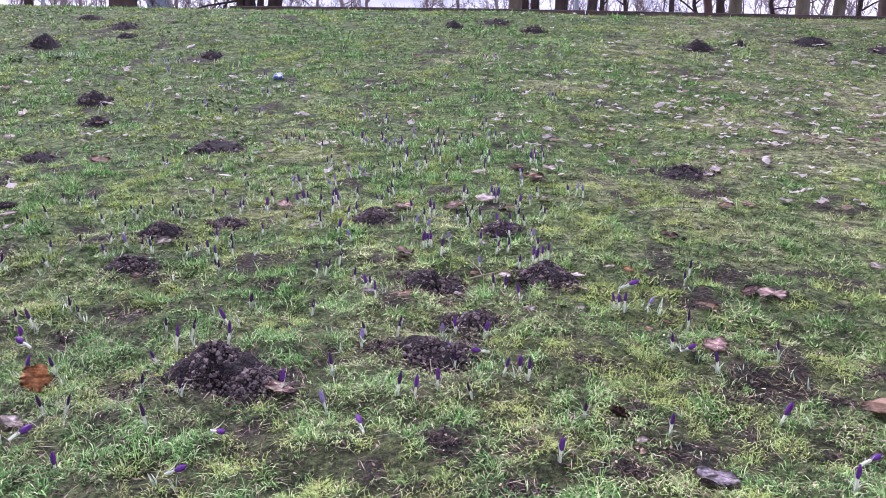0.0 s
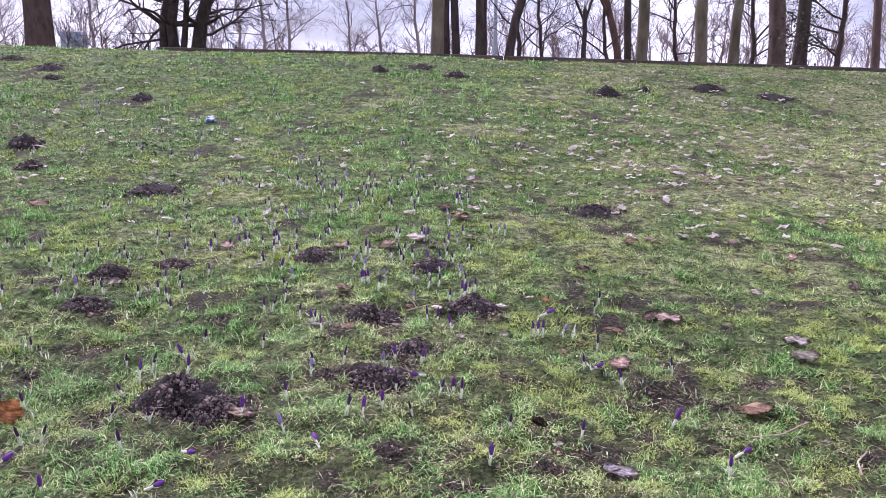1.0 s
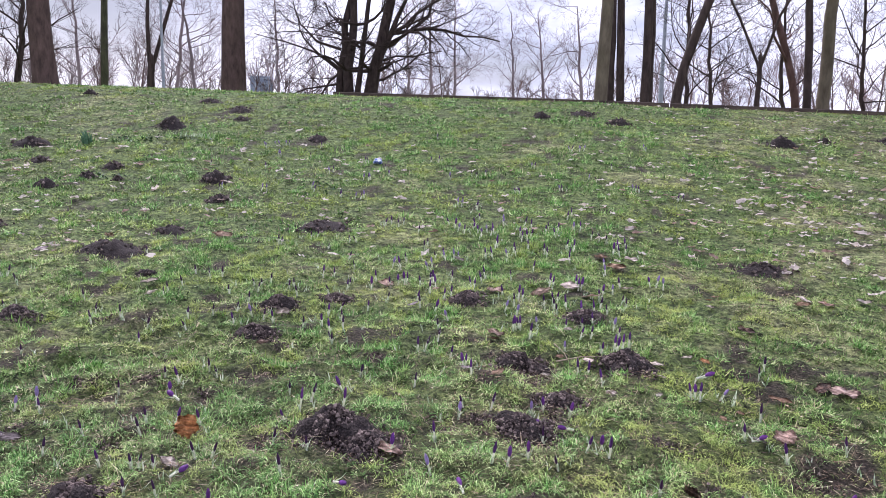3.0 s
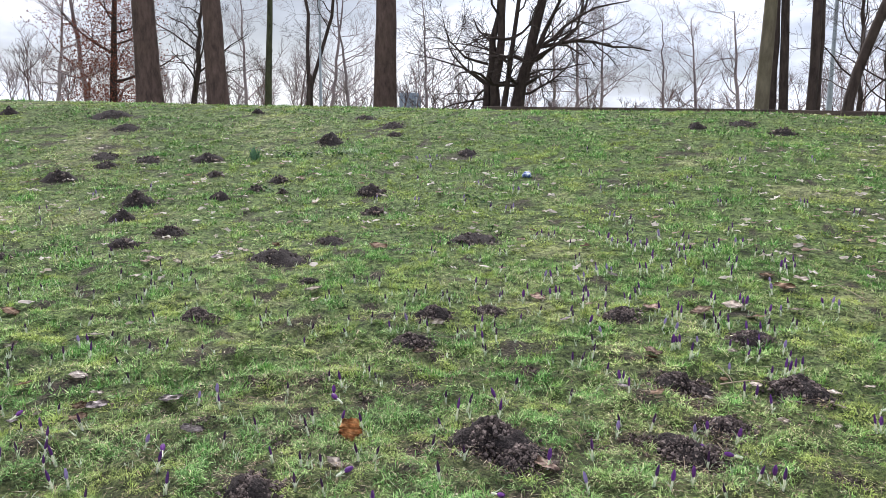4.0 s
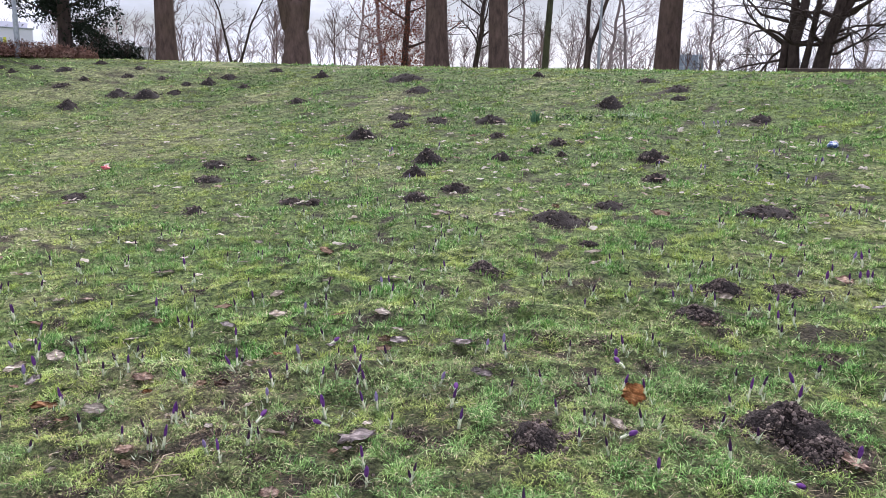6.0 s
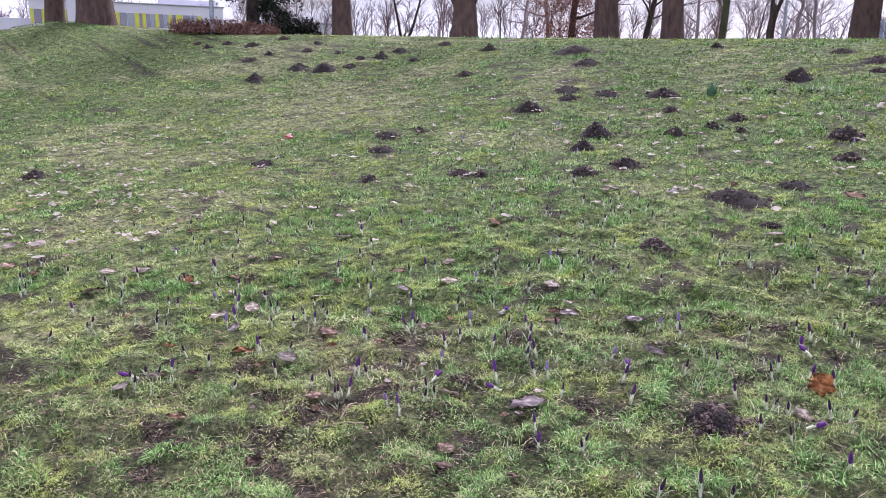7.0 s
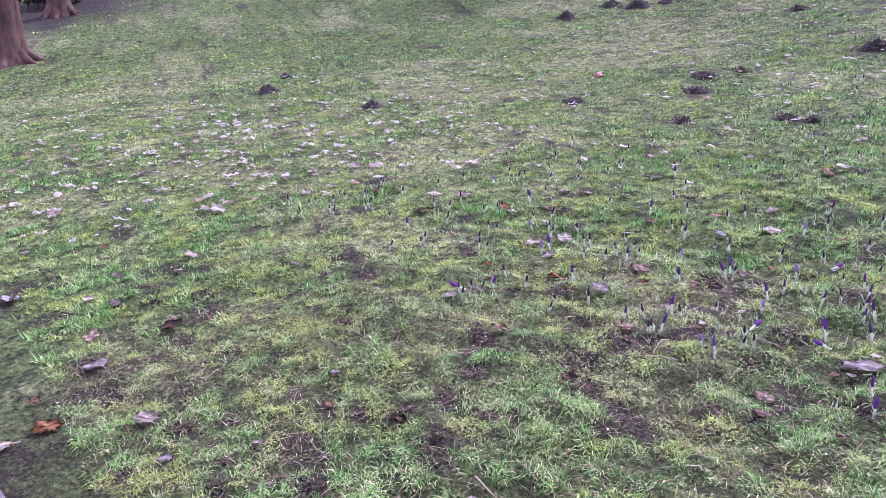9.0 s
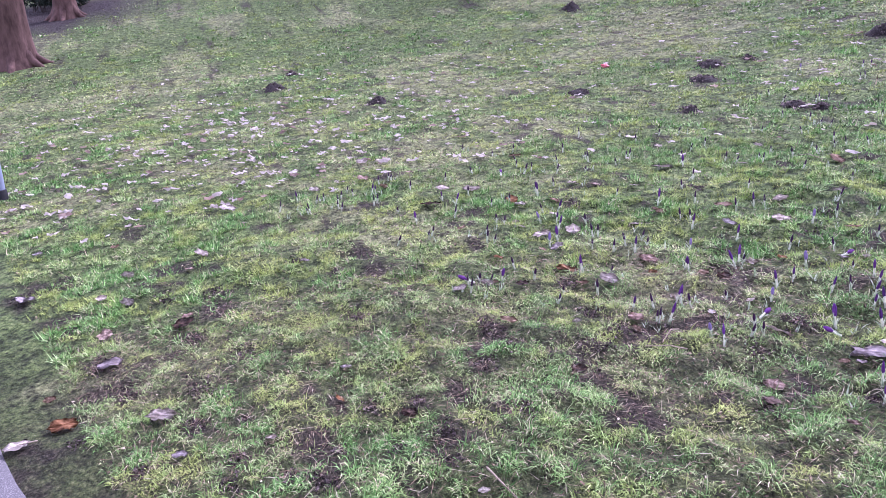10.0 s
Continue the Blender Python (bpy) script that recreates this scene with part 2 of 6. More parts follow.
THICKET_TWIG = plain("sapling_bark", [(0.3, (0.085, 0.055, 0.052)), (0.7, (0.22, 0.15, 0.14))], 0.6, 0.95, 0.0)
RUSSET = plain("russet_leaf", [(0.3, (0.11, 0.035, 0.022)), (0.7, (0.28, 0.10, 0.065))], 4, 0.8, 0.0, 0.2)
RUSSET_PALE = plain("pale_russet_leaf", [(0.3, (0.17, 0.085, 0.068)), (0.7, (0.36, 0.22, 0.18))], 4, 0.8, 0.0, 0.2)
NEEDLE = plain("dark_needle", [(0.3, (0.004, 0.008, 0.005)), (0.7, (0.015, 0.026, 0.014))], 4, 0.8, 0.0, 0.1)
IVY = plain("ivy_leaf", [(0.3, (0.012, 0.022, 0.010)), (0.7, (0.05, 0.075, 0.03))], 5, 0.5, 0.0)
ASPHALT = plain("path_asphalt", [(0.3, (0.06, 0.06, 0.065)), (0.55, (0.13, 0.125, 0.13)), (0.75, (0.30, 0.29, 0.29))], 180, 0.9, 0.7, distance=0.004)
TIMBER = plain("weathered_timber", [(0.3, (0.035, 0.026, 0.024)), (0.7, (0.12, 0.09, 0.075))], 14, 0.9, 0.4, stretch_by=(0.2, 1, 1))
PLASTER = plain("white_cladding", [(0.3, (0.58, 0.58, 0.66)), (0.7, (0.70, 0.70, 0.78))], 0.6, 0.8, 0.0)
YELLOW = plain("yellow_panel", [(0.3, (0.55, 0.55, 0.05)), (0.7, (0.68, 0.66, 0.10))], 1.0, 0.6, 0.0)
GREY_PANEL = plain("grey_panel", [(0.3, (0.22, 0.22, 0.28)), (0.7, (0.33, 0.33, 0.39))], 1.0, 0.5, 0.0)
STEEL = plain("galvanised_steel", [(0.3, (0.30, 0.33, 0.38)), (0.7, (0.42, 0.45, 0.50))], 12, 0.5, 0.1)
BLACK = plain("black_rubber", [(0.3, (0.012, 0.012, 0.014)), (0.7, (0.03, 0.03, 0.035))], 20, 0.8, 0.1)
SIGN_BACK = plain("blue_grey_sheet", [(0.3, (0.20, 0.24, 0.33)), (0.7, (0.28, 0.32, 0.42))], 2, 0.5, 0.0)
RED_PAPER = plain("red_paper", [(0.4, (0.55, 0.09, 0.11)), (0.55, (0.70, 0.22, 0.24)), (0.65, (0.80, 0.60, 0.60))], 3, 0.6, 0.2)
BLUE_FOIL = plain("blue_foil", [(0.40, (0.06, 0.10, 0.30)), (0.5, (0.22, 0.30, 0.55)), (0.6, (0.74, 0.78, 0.84))], 3, 0.35, 0.2)


# ---------------------------------------------------------------- helpers for meshes
def part(name, bm, mat, parent=None, label="", smooth=True):
    me = bpy.data.meshes.new(name)
    bm.to_mesh(me)
    bm.free()
    return finish(name, me, mat, parent, label, smooth)


def finish(name, me, mat, parent=None, label="", smooth=True):
    me.materials.append(mat)
    if smooth:
        me.polygons.foreach_set("use_smooth", np.ones(len(me.polygons), dtype=bool))
    ob = new(name, me)
    ob.parent = parent
    if label:
        tagged(ob, label)
    return ob


def arrays(name, verts, faces, mat, parent=None, label="", smooth=True):
    me = bpy.data.meshes.new(name)
    me.from_pydata([tuple(v) for v in verts], [], faces)
    return finish(name, me, mat, parent, label, smooth)


def tri_mesh(name, co, tris, mat, values=()):
    """A mesh straight from arrays: co (n,3), tris (m,3), values {name: per point}."""
    me = bpy.data.meshes.new(name)
    me.vertices.add(len(co))
    me.vertices.foreach_set("co", np.ascontiguousarray(co, dtype=np.float32).ravel())
    me.loops.add(tris.size)
    me.loops.foreach_set("vertex_index", np.ascontiguousarray(tris, dtype=np.int32).ravel())
    me.polygons.add(len(tris))
    me.polygons.foreach_set("loop_start", np.arange(0, tris.size, 3, dtype=np.int32))
    for key, val in values:
        me.attributes.new(key, "FLOAT", "POINT").data.foreach_set("value", np.ascontiguousarray(val, dtype=np.float32))
    me.update(calc_edges=True)
    me.validate()
    return finish(name, me, mat, smooth=False)


def holder(name, x, y, z, label, category, group=""):
    e = new(name)
    e.empty_display_size = 0.1
    e.location = (x, y, z)
    return tagged(e, label, category, group)


def soft(v, k):
    return np.logaddexp(0.0, np.asarray(v, float) * k) / k


def value_noise(x, y, scale, seed=0):
    """Smooth value noise in 0..1 on arrays."""
    x, y = np.asarray(x, float) * scale, np.asarray(y, float) * scale
    xi, yi = np.floor(x).astype(np.int64), np.floor(y).astype(np.int64)
    fx, fy = x - xi, y - yi
    fx, fy = fx * fx * (3 - 2 * fx), fy * fy * (3 - 2 * fy)

    def h(a, b):
        n = (a * 374761393 + b * 668265263 + seed * 1274126177) & 0xFFFFFFFF
        n = ((n ^ (n >> 13)) * 1274126177) & 0xFFFFFFFF
        return ((n ^ (n >> 16)) & 0xFFFF) / 65535.0
    a, b, c, d = h(xi, yi), h(xi + 1, yi), h(xi, yi + 1), h(xi + 1, yi + 1)
    return (a * (1 - fx) + b * fx) * (1 - fy) + (c * (1 - fx) + d * fx) * fy


def broad(x, y):
    """The bank: a slope that steepens away from the path and rolls over into a level top."""
    x, y = np.asarray(x, float), np.asarray(y, float)
    u = y + 0.2152 * soft(-x - 4.54, 0.6) - 0.1429 * soft(x, 0.8)
    up = np.clip(u, 0, 60)
    z = -0.0634 + 0.0992 * np.maximum(u, -12) - 0.0011 * up ** 2 + 0.0005 * up ** 3 + 0.1 * soft(-x - 15.5, 0.7)
    cap = 2.5 + 0.022 * np.minimum(soft(-x - 4, 0.5), 40) - 0.021 * np.minimum(soft(x + 2, 0.6), 40)
    mound = 0.58 * np.exp(-((x + 27) ** 2 + (y - 5.6) ** 2) / 8)
    return cap - soft(cap - z, 2.5) + mound


def tussock(x, y):
    """Small humps of the turf."""
    return 0.040 * (value_noise(x, y, 5.5, 5) - 0.5) + 0.040 * (value_noise(x, y, 10, 6) - 0.5) + 0.020 * (value_noise(x, y, 19, 7) - 0.5)


def height(x, y):
    """The ground with its small bumps."""
    near = np.exp(-((np.asarray(x, float) + 4) ** 2 + (np.asarray(y, float) - 4) ** 2) / 900)
    near = near * np.clip(np.abs(behind_edge(x, y) - 1.25) - 1.22, 0, 0.3) / 0.3
    out = np.hypot(np.maximum(np.abs(np.asarray(x, float) + 1.5) - 2.9, 0), np.maximum(np.abs(np.asarray(y, float) - 2.3) - 2.1, 0))
    return broad(x, y) + near * (0.055 * np.exp(-(out / 5.0) ** 2) * (value_noise(x, y, 2.6, 3) - 0.5) + 0.05 * (value_noise(x, y, 0.7, 4) - 0.5) + np.exp(-(out / 1.4) ** 2) * tussock(x, y))


def ground_at(x, y):
    return float(height(x, y))


# ---------------------------------------------------------------- what lies where (metres)
# molehills: x, y, width, height
MOLES_NEAR = (
    (-1.83, 2.15, 0.250, 0.063), (-0.80, 2.80, 0.250, 0.040), (-0.97, 2.90, 0.400, 0.120), (-0.04, 3.04, 0.349, 0.065), (0.14, 3.36, 0.235, 0.048), (-0.07, 3.80, 0.344, 0.076),
    (0.55, 3.90, 0.337, 0.072), (-1.79, 4.04, 0.273, 0.065), (0.36, 4.68, 0.310, 0.055), (-1.81, 4.61, 0.277, 0.099), (-0.49, 4.90, 0.262, 0.079), (-1.46, 4.85, 0.214, 0.043),
    (-3.50, 4.11, 0.257, 0.068), (-3.09, 5.14, 0.157, 0.033), (1.93, 5.97, 0.435, 0.071), (-3.71, 5.72, 0.633, 0.093), (-2.09, 6.84, 0.523, 0.060), (-3.55, 6.49, 0.333, 0.051),
    (-5.52, 5.76, 0.328, 0.075), (-6.48, 5.12, 0.207, 0.038), (-6.74, 5.01, 0.276, 0.039), (-5.41, 6.35, 0.382, 0.067), (-7.45, 4.23, 0.280, 0.051), (-3.55, 7.67, 0.243, 0.058),
)
MOLES_MIDDLE = (
    (-6.35, 6.72, 0.363, 0.123), (-3.92, 8.47, 0.415, 0.126), (-9.38, 3.86, 0.358, 0.060), (-5.82, 7.94, 0.263, 0.092), (-5.14, 8.36, 0.124, 0.065), (-6.71, 7.45, 0.455, 0.173),
    (-8.75, 5.33, 0.397, 0.048), (-5.62, 8.47, 0.208, 0.054), (-5.55, 8.98, 0.299, 0.077), (-11.15, 1.50, 0.389, 0.072), (-9.40, 5.90, 0.430, 0.065), (-9.32, 6.48, 0.229, 0.045),
    (-6.67, 9.07, 0.264, 0.053), (-3.31, 10.94, 0.325, 0.076), (-8.72, 8.24, 0.540, 0.142), (-7.33, 9.86, 0.536, 0.098), (-8.60, 9.06, 0.349, 0.066), (-8.21, 9.58, 0.490, 0.059),
    (3.92, 11.80, 0.490, 0.150), (-5.87, 11.36, 0.501, 0.170), (-9.05, 9.54, 0.510, 0.070), (-4.95, 12.07, 0.287, 0.043), (1.54, 12.95, 0.413, 0.105), (4.70, 12.20, 0.226, 0.061),
)
MOLES_FAR = (
    (0.18, 13.20, 0.313, 0.098), (-14.20, 0.29, 0.489, 0.117), (-5.24, 12.73, 0.496, 0.073), (0.96, 13.61, 0.496, 0.046), (5.97, 12.54, 0.676, 0.121), (6.97, 12.03, 0.654, 0.055),
    (-6.06, 13.37, 0.367, 0.048), (-15.47, 0.77, 0.290, 0.088), (-10.12, 11.39, 0.543, 0.090), (-12.12, 9.89, 0.337, 0.061), (-12.23, 9.98, 0.317, 0.052), (-8.50, 13.40, 0.272, 0.073),
    (-11.31, 12.38, 0.855, 0.111), (-14.53, 10.46, 0.248, 0.059), (-13.46, 11.85, 0.414, 0.129), (-16.68, 7.43, 0.529, 0.166), (-15.60, 9.35, 0.362, 0.071), (-15.95, 8.86, 0.642, 0.167),
    (-16.68, 8.58, 0.516, 0.122), (-15.69, 10.32, 0.433, 0.135), (-16.12, 10.02, 0.320, 0.062), (-15.73, 10.95, 0.472, 0.088), (-15.28, 12.03, 0.420, 0.064), (-17.28, 10.11, 0.276, 0.052),
)
MOLES_TOP = (
    (-18.73, 8.30, 0.406, 0.053), (-18.32, 9.79, 0.349, 0.067), (-18.86, 8.96, 0.287, 0.082), (-18.93, 10.51, 0.331, 0.056), (-20.48, 9.27, 0.480, 0.088), (-21.43, 8.37, 0.263, 0.075),
    (-20.66, 10.39, 0.389, 0.075), (-21.44, 9.00, 0.390, 0.076), (-22.19, 8.43, 0.271, 0.061),
)
MOLEHILLS = MOLES_NEAR + MOLES_MIDDLE + MOLES_FAR + MOLES_TOP

# worn places without grass: x, y, width
PATCHES_A = (
    (-2.15, 3.34, 0.20), (-1.30, 2.77, 0.20), (-2.48, 3.23, 0.20), (-0.00, 3.60, 0.20), (0.12, 3.26, 0.20), (-3.86, 2.59, 0.19),
    (-4.12, 2.96, 0.20), (-1.97, 2.60, 0.15), (-2.47, 2.69, 0.19), (-0.29, 3.12, 0.18), (-3.00, 1.75, 0.20), (-2.37, 1.92, 0.20),
    (-0.43, 3.01, 0.17), (-1.56, 3.91, 0.15), (-0.96, 3.82, 0.20), (-1.77, 3.22, 0.13), (-3.24, 0.76, 0.20), (-3.20, 1.11, 0.20),
    (-2.86, 1.38, 0.20), (-3.12, 0.62, 0.18), (-3.44, 0.35, 0.20), (-3.66, 0.36, 0.18), (-2.47, 1.12, 0.12), (-2.33, 1.50, 0.13),
    (-3.60, 0.92, 0.15), (-4.01, 0.97, 0.20), (-5.43, 1.72, 0.20), (-5.08, 2.61, 0.20), (-5.15, 3.48, 0.20), (-3.46, 1.41, 0.12),
    (-3.34, 0.92, 0.20), (-3.17, 1.41, 0.18),
)
PATCHES_B = (
    (-4.09, -0.88, 0.20), (-3.75, -1.09, 0.20), (-3.92, -1.47, 0.20), (-3.45, -1.14, 0.19), (-3.08, -0.98, 0.12), (-3.18, -1.36, 0.10),
    (-3.53, -1.64, 0.11), (-2.89, -1.02, 0.14), (-2.85, -0.78, 0.14), (-2.75, -0.68, 0.16), (-2.96, -0.58, 0.08), (-3.21, -0.38, 0.13),
    (-3.14, -0.19, 0.10), (-2.84, -0.16, 0.17), (-2.66, -0.20, 0.14), (-3.34, 0.19, 0.19), (-4.18, -0.24, 0.19), (-4.90, -1.89, 0.20),
    (-5.31, -0.46, 0.12), (-4.94, -0.24, 0.11), (-5.92, -2.00, 0.20), (-5.73, -2.26, 0.20), (-5.19, -1.32, 0.20), (-5.06, -1.00, 0.20),
    (-4.75, -0.97, 0.18), (-3.37, -0.92, 0.09), (-2.85, 0.20, 0.10), (-4.42, -1.14, 0.17), (-2.87, -0.35, 0.09), (-4.31, -1.63, 0.20),
    (0.64, 2.97, 0.20), (1.23, 2.73, 0.20),
)
PATCHES_C = (
    (0.59, 2.26, 0.19), (1.94, 2.21, 0.20), (1.43, 4.11, 0.12), (3.29, 4.07, 0.20), (3.63, 5.21, 0.20), (1.81, 2.88, 0.12),
    (1.54, 2.72, 0.15), (0.74, 2.60, 0.11), (0.28, 2.13, 0.20), (3.41, 11.18, 0.20), (-0.01, 2.35, 0.20), (3.26, 5.02, 0.20),
    (-3.40, 4.77, 0.20), (-2.89, 4.15, 0.20), (-6.84, 4.14, 0.20), (-20.63, 1.50, 0.20), (-1.84, 2.08, 0.20), (-3.60, 4.27, 0.20),
)
PATCHES = PATCHES_A + PATCHES_B + PATCHES_C

PATH_EDGE = ((-3.81, -2.01), (-3.20, -1.76))       # two points on the edge of the asphalt path


def behind_edge(x, y):
    """Metres from the path's edge, positive on the path."""
    (ax, ay), (bx, by) = PATH_EDGE
    s = math.hypot(bx - ax, by - ay)
    wob = 0.05 * (value_noise(x, y, 1.7, 11) - 0.5)
    return ((np.asarray(x, float) - ax) * (by - ay) - (np.asarray(y, float) - ay) * (bx - ax)) / s + wob


def bareness(x, y):
    """0: closed turf, 1: open soil."""
    b = np.clip((value_noise(x, y, 3.1, 21) * 0.45 + value_noise(x, y, 8.0, 22) * 0.55 - 0.65) * 6, 0, 0.9)
    for px, py, w in PATCHES:
        d = np.hypot(x - px, (y - py) * 1.3) / (0.5 * w)
        b = np.maximum(b, np.clip(1.15 - d + 1.5 * (value_noise(x, y, 13, 23) - 0.5) + 0.9 * (value_noise(x, y, 31, 25) - 0.5), 0, 1))
    for px, py, w, h in MOLEHILLS:
        d = np.hypot(x - px, y - py) / (0.5 * w)
        b = np.maximum(b, np.clip(1.65 - 1.35 * d + 1.3 * (value_noise(x, y, 17, 24) - 0.5), 0, 1))
    return b


def lushness(x, y):
    """1: fresh green grass, 0: thin mossy or dead grass."""
    v = 0.55 * value_noise(x, y, 0.75, 31) + 0.45 * value_noise(x, y, 2.6, 32)
    v = 0.5 + (v - 0.5) * 2.0
    v = v + 0.30 * np.exp(-((x + 0.8) ** 2 + (y - 6.5) ** 2) / 14) + 0.30 / (1 + np.exp(-(y - 7.5) * 0.9)) * np.exp(-((x + 4) / 9) ** 2) - 0.36 / (1 + np.exp(-(x - 3.4) * 1.1))
    v = v - 0.20 * np.exp(-((x + 11) ** 2 + (y - 3.5) ** 2) / 14) + 0.14 - 0.14 / (1 + np.exp((x + 7.5) * 0.8))
    v = v + 0.12 * np.exp(-((x + 2.0) ** 2 + (y - 1.2) ** 2) / 7)
    return np.clip(v, 0, 1)


def litterness(x, y):
    """Dark leaf mould under the trees beyond the path."""
    d = np.hypot((x + 31) / 6.0, (y + 6.5) / 5.2)
    return np.clip(2.2 - 2 * d + 0.8 * (value_noise(x, y, 1.2, 41) - 0.5), 0, 1)


# ---------------------------------------------------------------- ground
def axis(lo, hi, a, b, step):
    """Coordinates: even steps from a to b, wider and wider out to lo and hi."""
    mid = np.arange(a, b + 1e-6, step)

    def out(start, end):
        vals, s, v = [], step, start
        while v < end:
            s *= 1.03 if s < 0.11 else 1.03 if s < 0.32 else 1.13
            v += s
            vals.append(min(v, end))
        return np.array(vals)
    return np.concatenate([a - out(0, a - lo)[::-1], mid, b + out(0, hi - b)])


def build_ground():
    gx, gy = axis(-900, 900, -4.4, 1.4, 0.036), axis(-900, 900, 0.2, 4.4, 0.036)
    X, Y = np.meshgrid(gx, gy)
    Z = height(X, Y)
    co = np.stack([X.ravel(), Y.ravel(), Z.ravel()], 1)
    w = len(gx)
    i = (np.arange(len(gy) - 1)[:, None] * w + np.arange(w - 1)).ravel()
    tris = np.concatenate([np.stack([i, i + 1, i + w + 1], 1), np.stack([i, i + w + 1, i + w], 1)])
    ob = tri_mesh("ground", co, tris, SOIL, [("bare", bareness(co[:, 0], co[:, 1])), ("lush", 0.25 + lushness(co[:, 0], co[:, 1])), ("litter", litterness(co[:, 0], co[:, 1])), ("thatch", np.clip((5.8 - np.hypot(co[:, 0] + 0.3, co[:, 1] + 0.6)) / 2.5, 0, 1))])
    ob.data.polygons.foreach_set("use_smooth", np.ones(len(ob.data.polygons), dtype=bool))
    return tagged(ob, "mossy lawn bank rising to a level top", "ground", kind="structure")


build_ground()


def build_path():
    (ax, ay), (bx, by) = PATH_EDGE
    d = Vector((bx - ax, by - ay)).normalized()
    nrm = Vector((d.y, -d.x))
    bm = bmesh.new()
    rows = []
    for i in range(121):
        s = -15 + i * 0.25
        row = []
        for j, off in enumerate((0.0, 0.05, 0.4, 1.0, 1.8, 2.5)):
            x, y = ax + d.x * s + nrm.x * off, ay + d.y * s + nrm.y * off
            wob = 0.07 * (float(value_noise(x, y, 1.7, 11)) - 0.5) if j < 2 else 0
            x, y = x + nrm.x * wob, y + nrm.y * wob
            row.append(bm.verts.new((x, y, float(broad(x, y)) + (-0.02 if j in (0,) else 0.022))))
        rows.append(row)
    for a, b in zip(rows, rows[1:]):
        for k in range(5):
            bm.faces.new((a[k], a[k + 1], b[k + 1], b[k]))
    return tagged(part("path", bm, ASPHALT), "grey asphalt footpath with a ragged turf edge", "path", kind="structure")


build_path()


def build_edging():
    """A low dark board along the top of the bank, in lengths."""
    rng = random.Random(5)
    top = holder("path_edging", -4.3, 15.4, ground_at(-4.3, 15.4), "low dark weathered timber edging along the bank top", "edging")
    tagged(top, kind="structure")
    x, k = -4.3, 0
    while x < 26:
        length = 2.4
        y = 15.75 + 0.01 * (x + 4) + rng.uniform(-0.03, 0.03)
        bm = bmesh.new()
        bmesh.ops.create_cube(bm, size=1.0)
        bmesh.ops.scale(bm, vec=(length - 0.02, 0.10, 0.16), verts=bm.verts)
        bmesh.ops.bevel(bm, geom=bm.edges[:], offset=0.012, segments=1, affect="EDGES")
        ob = part("board", bm, TIMBER, top, smooth=False)
        z = float(broad(x + length / 2, y)) - 0.005
        slope = math.atan2(float(broad(x + length, y) - broad(x, y)), length)
        ob.matrix_world = pose(x + length / 2, y, z, 0, -math.degrees(slope), rng.uniform(-0.6, 0.6))
        ob.matrix_parent_inverse = Matrix.Translation(top.location).inverted()
        x += length


build_edging()


# ---------------------------------------------------------------- trees
class Tubes:
    """Collects tapered tubes into one mesh."""

    def __init__(self):
        self.v, self.f = [], []

    def add(self, pts, radii, sides, flute=0.0, rng=None):
        n0 = len(self.v)
        side = Vector((1, 0, 0))
        for i, (p, r) in enumerate(zip(pts, radii)):
            d = (pts[min(i + 1, len(pts) - 1)] - pts[max(i - 1, 0)])
            d = d.normalized() if d.length else Vector((0, 0, 1))
            a = side - d * side.dot(d)
            if a.length < 1e-3:
                a = Vector((0, 1, 0)) - d * d.y
            a.normalize()
            side, b = a, d.cross(a)
            for k in range(sides):
                t = 2 * math.pi * k / sides
                rr = r * (1 + flute * math.sin(5 * t + i * 0.25) * 0.5 + flute * math.sin(9 * t + 1.3) * 0.35) if flute else r
                self.v.append(p + (a * math.cos(t) + b * math.sin(t)) * rr)
        for i in range(len(pts) - 1):
            for k in range(sides):
                a0, a1 = n0 + i * sides + k, n0 + i * sides + (k + 1) % sides
                self.f.append((a0, a1, a1 + sides, a0 + sides))

    def mesh(self, name, mat, parent=None, label=""):
        return arrays(name, self.v, self.f, mat, parent, label)


def crooked(rng, p, d, length, n, wander, lift):
    """Points of a branch that wanders and lifts."""
    pts, step = [p.copy()], length / n
    d = d.normalized()
    for _ in range(n):
        d = (d + Vector((rng.gauss(0, wander), rng.gauss(0, wander), rng.gauss(0, wander) + lift))).normalized()
        pts.append(pts[-1] + d * step)
    return pts


def side_way(rng, d, angle):
    q = d.cross(Vector((rng.gauss(0, 1), rng.gauss(0, 1), rng.gauss(0, 1))))
    q = q.normalized() if q.length > 1e-4 else Vector((1, 0, 0))
    return (d * math.cos(angle) + q * math.sin(angle)).normalized()


SIDES = (9, 6, 4, 3, 3, 3)


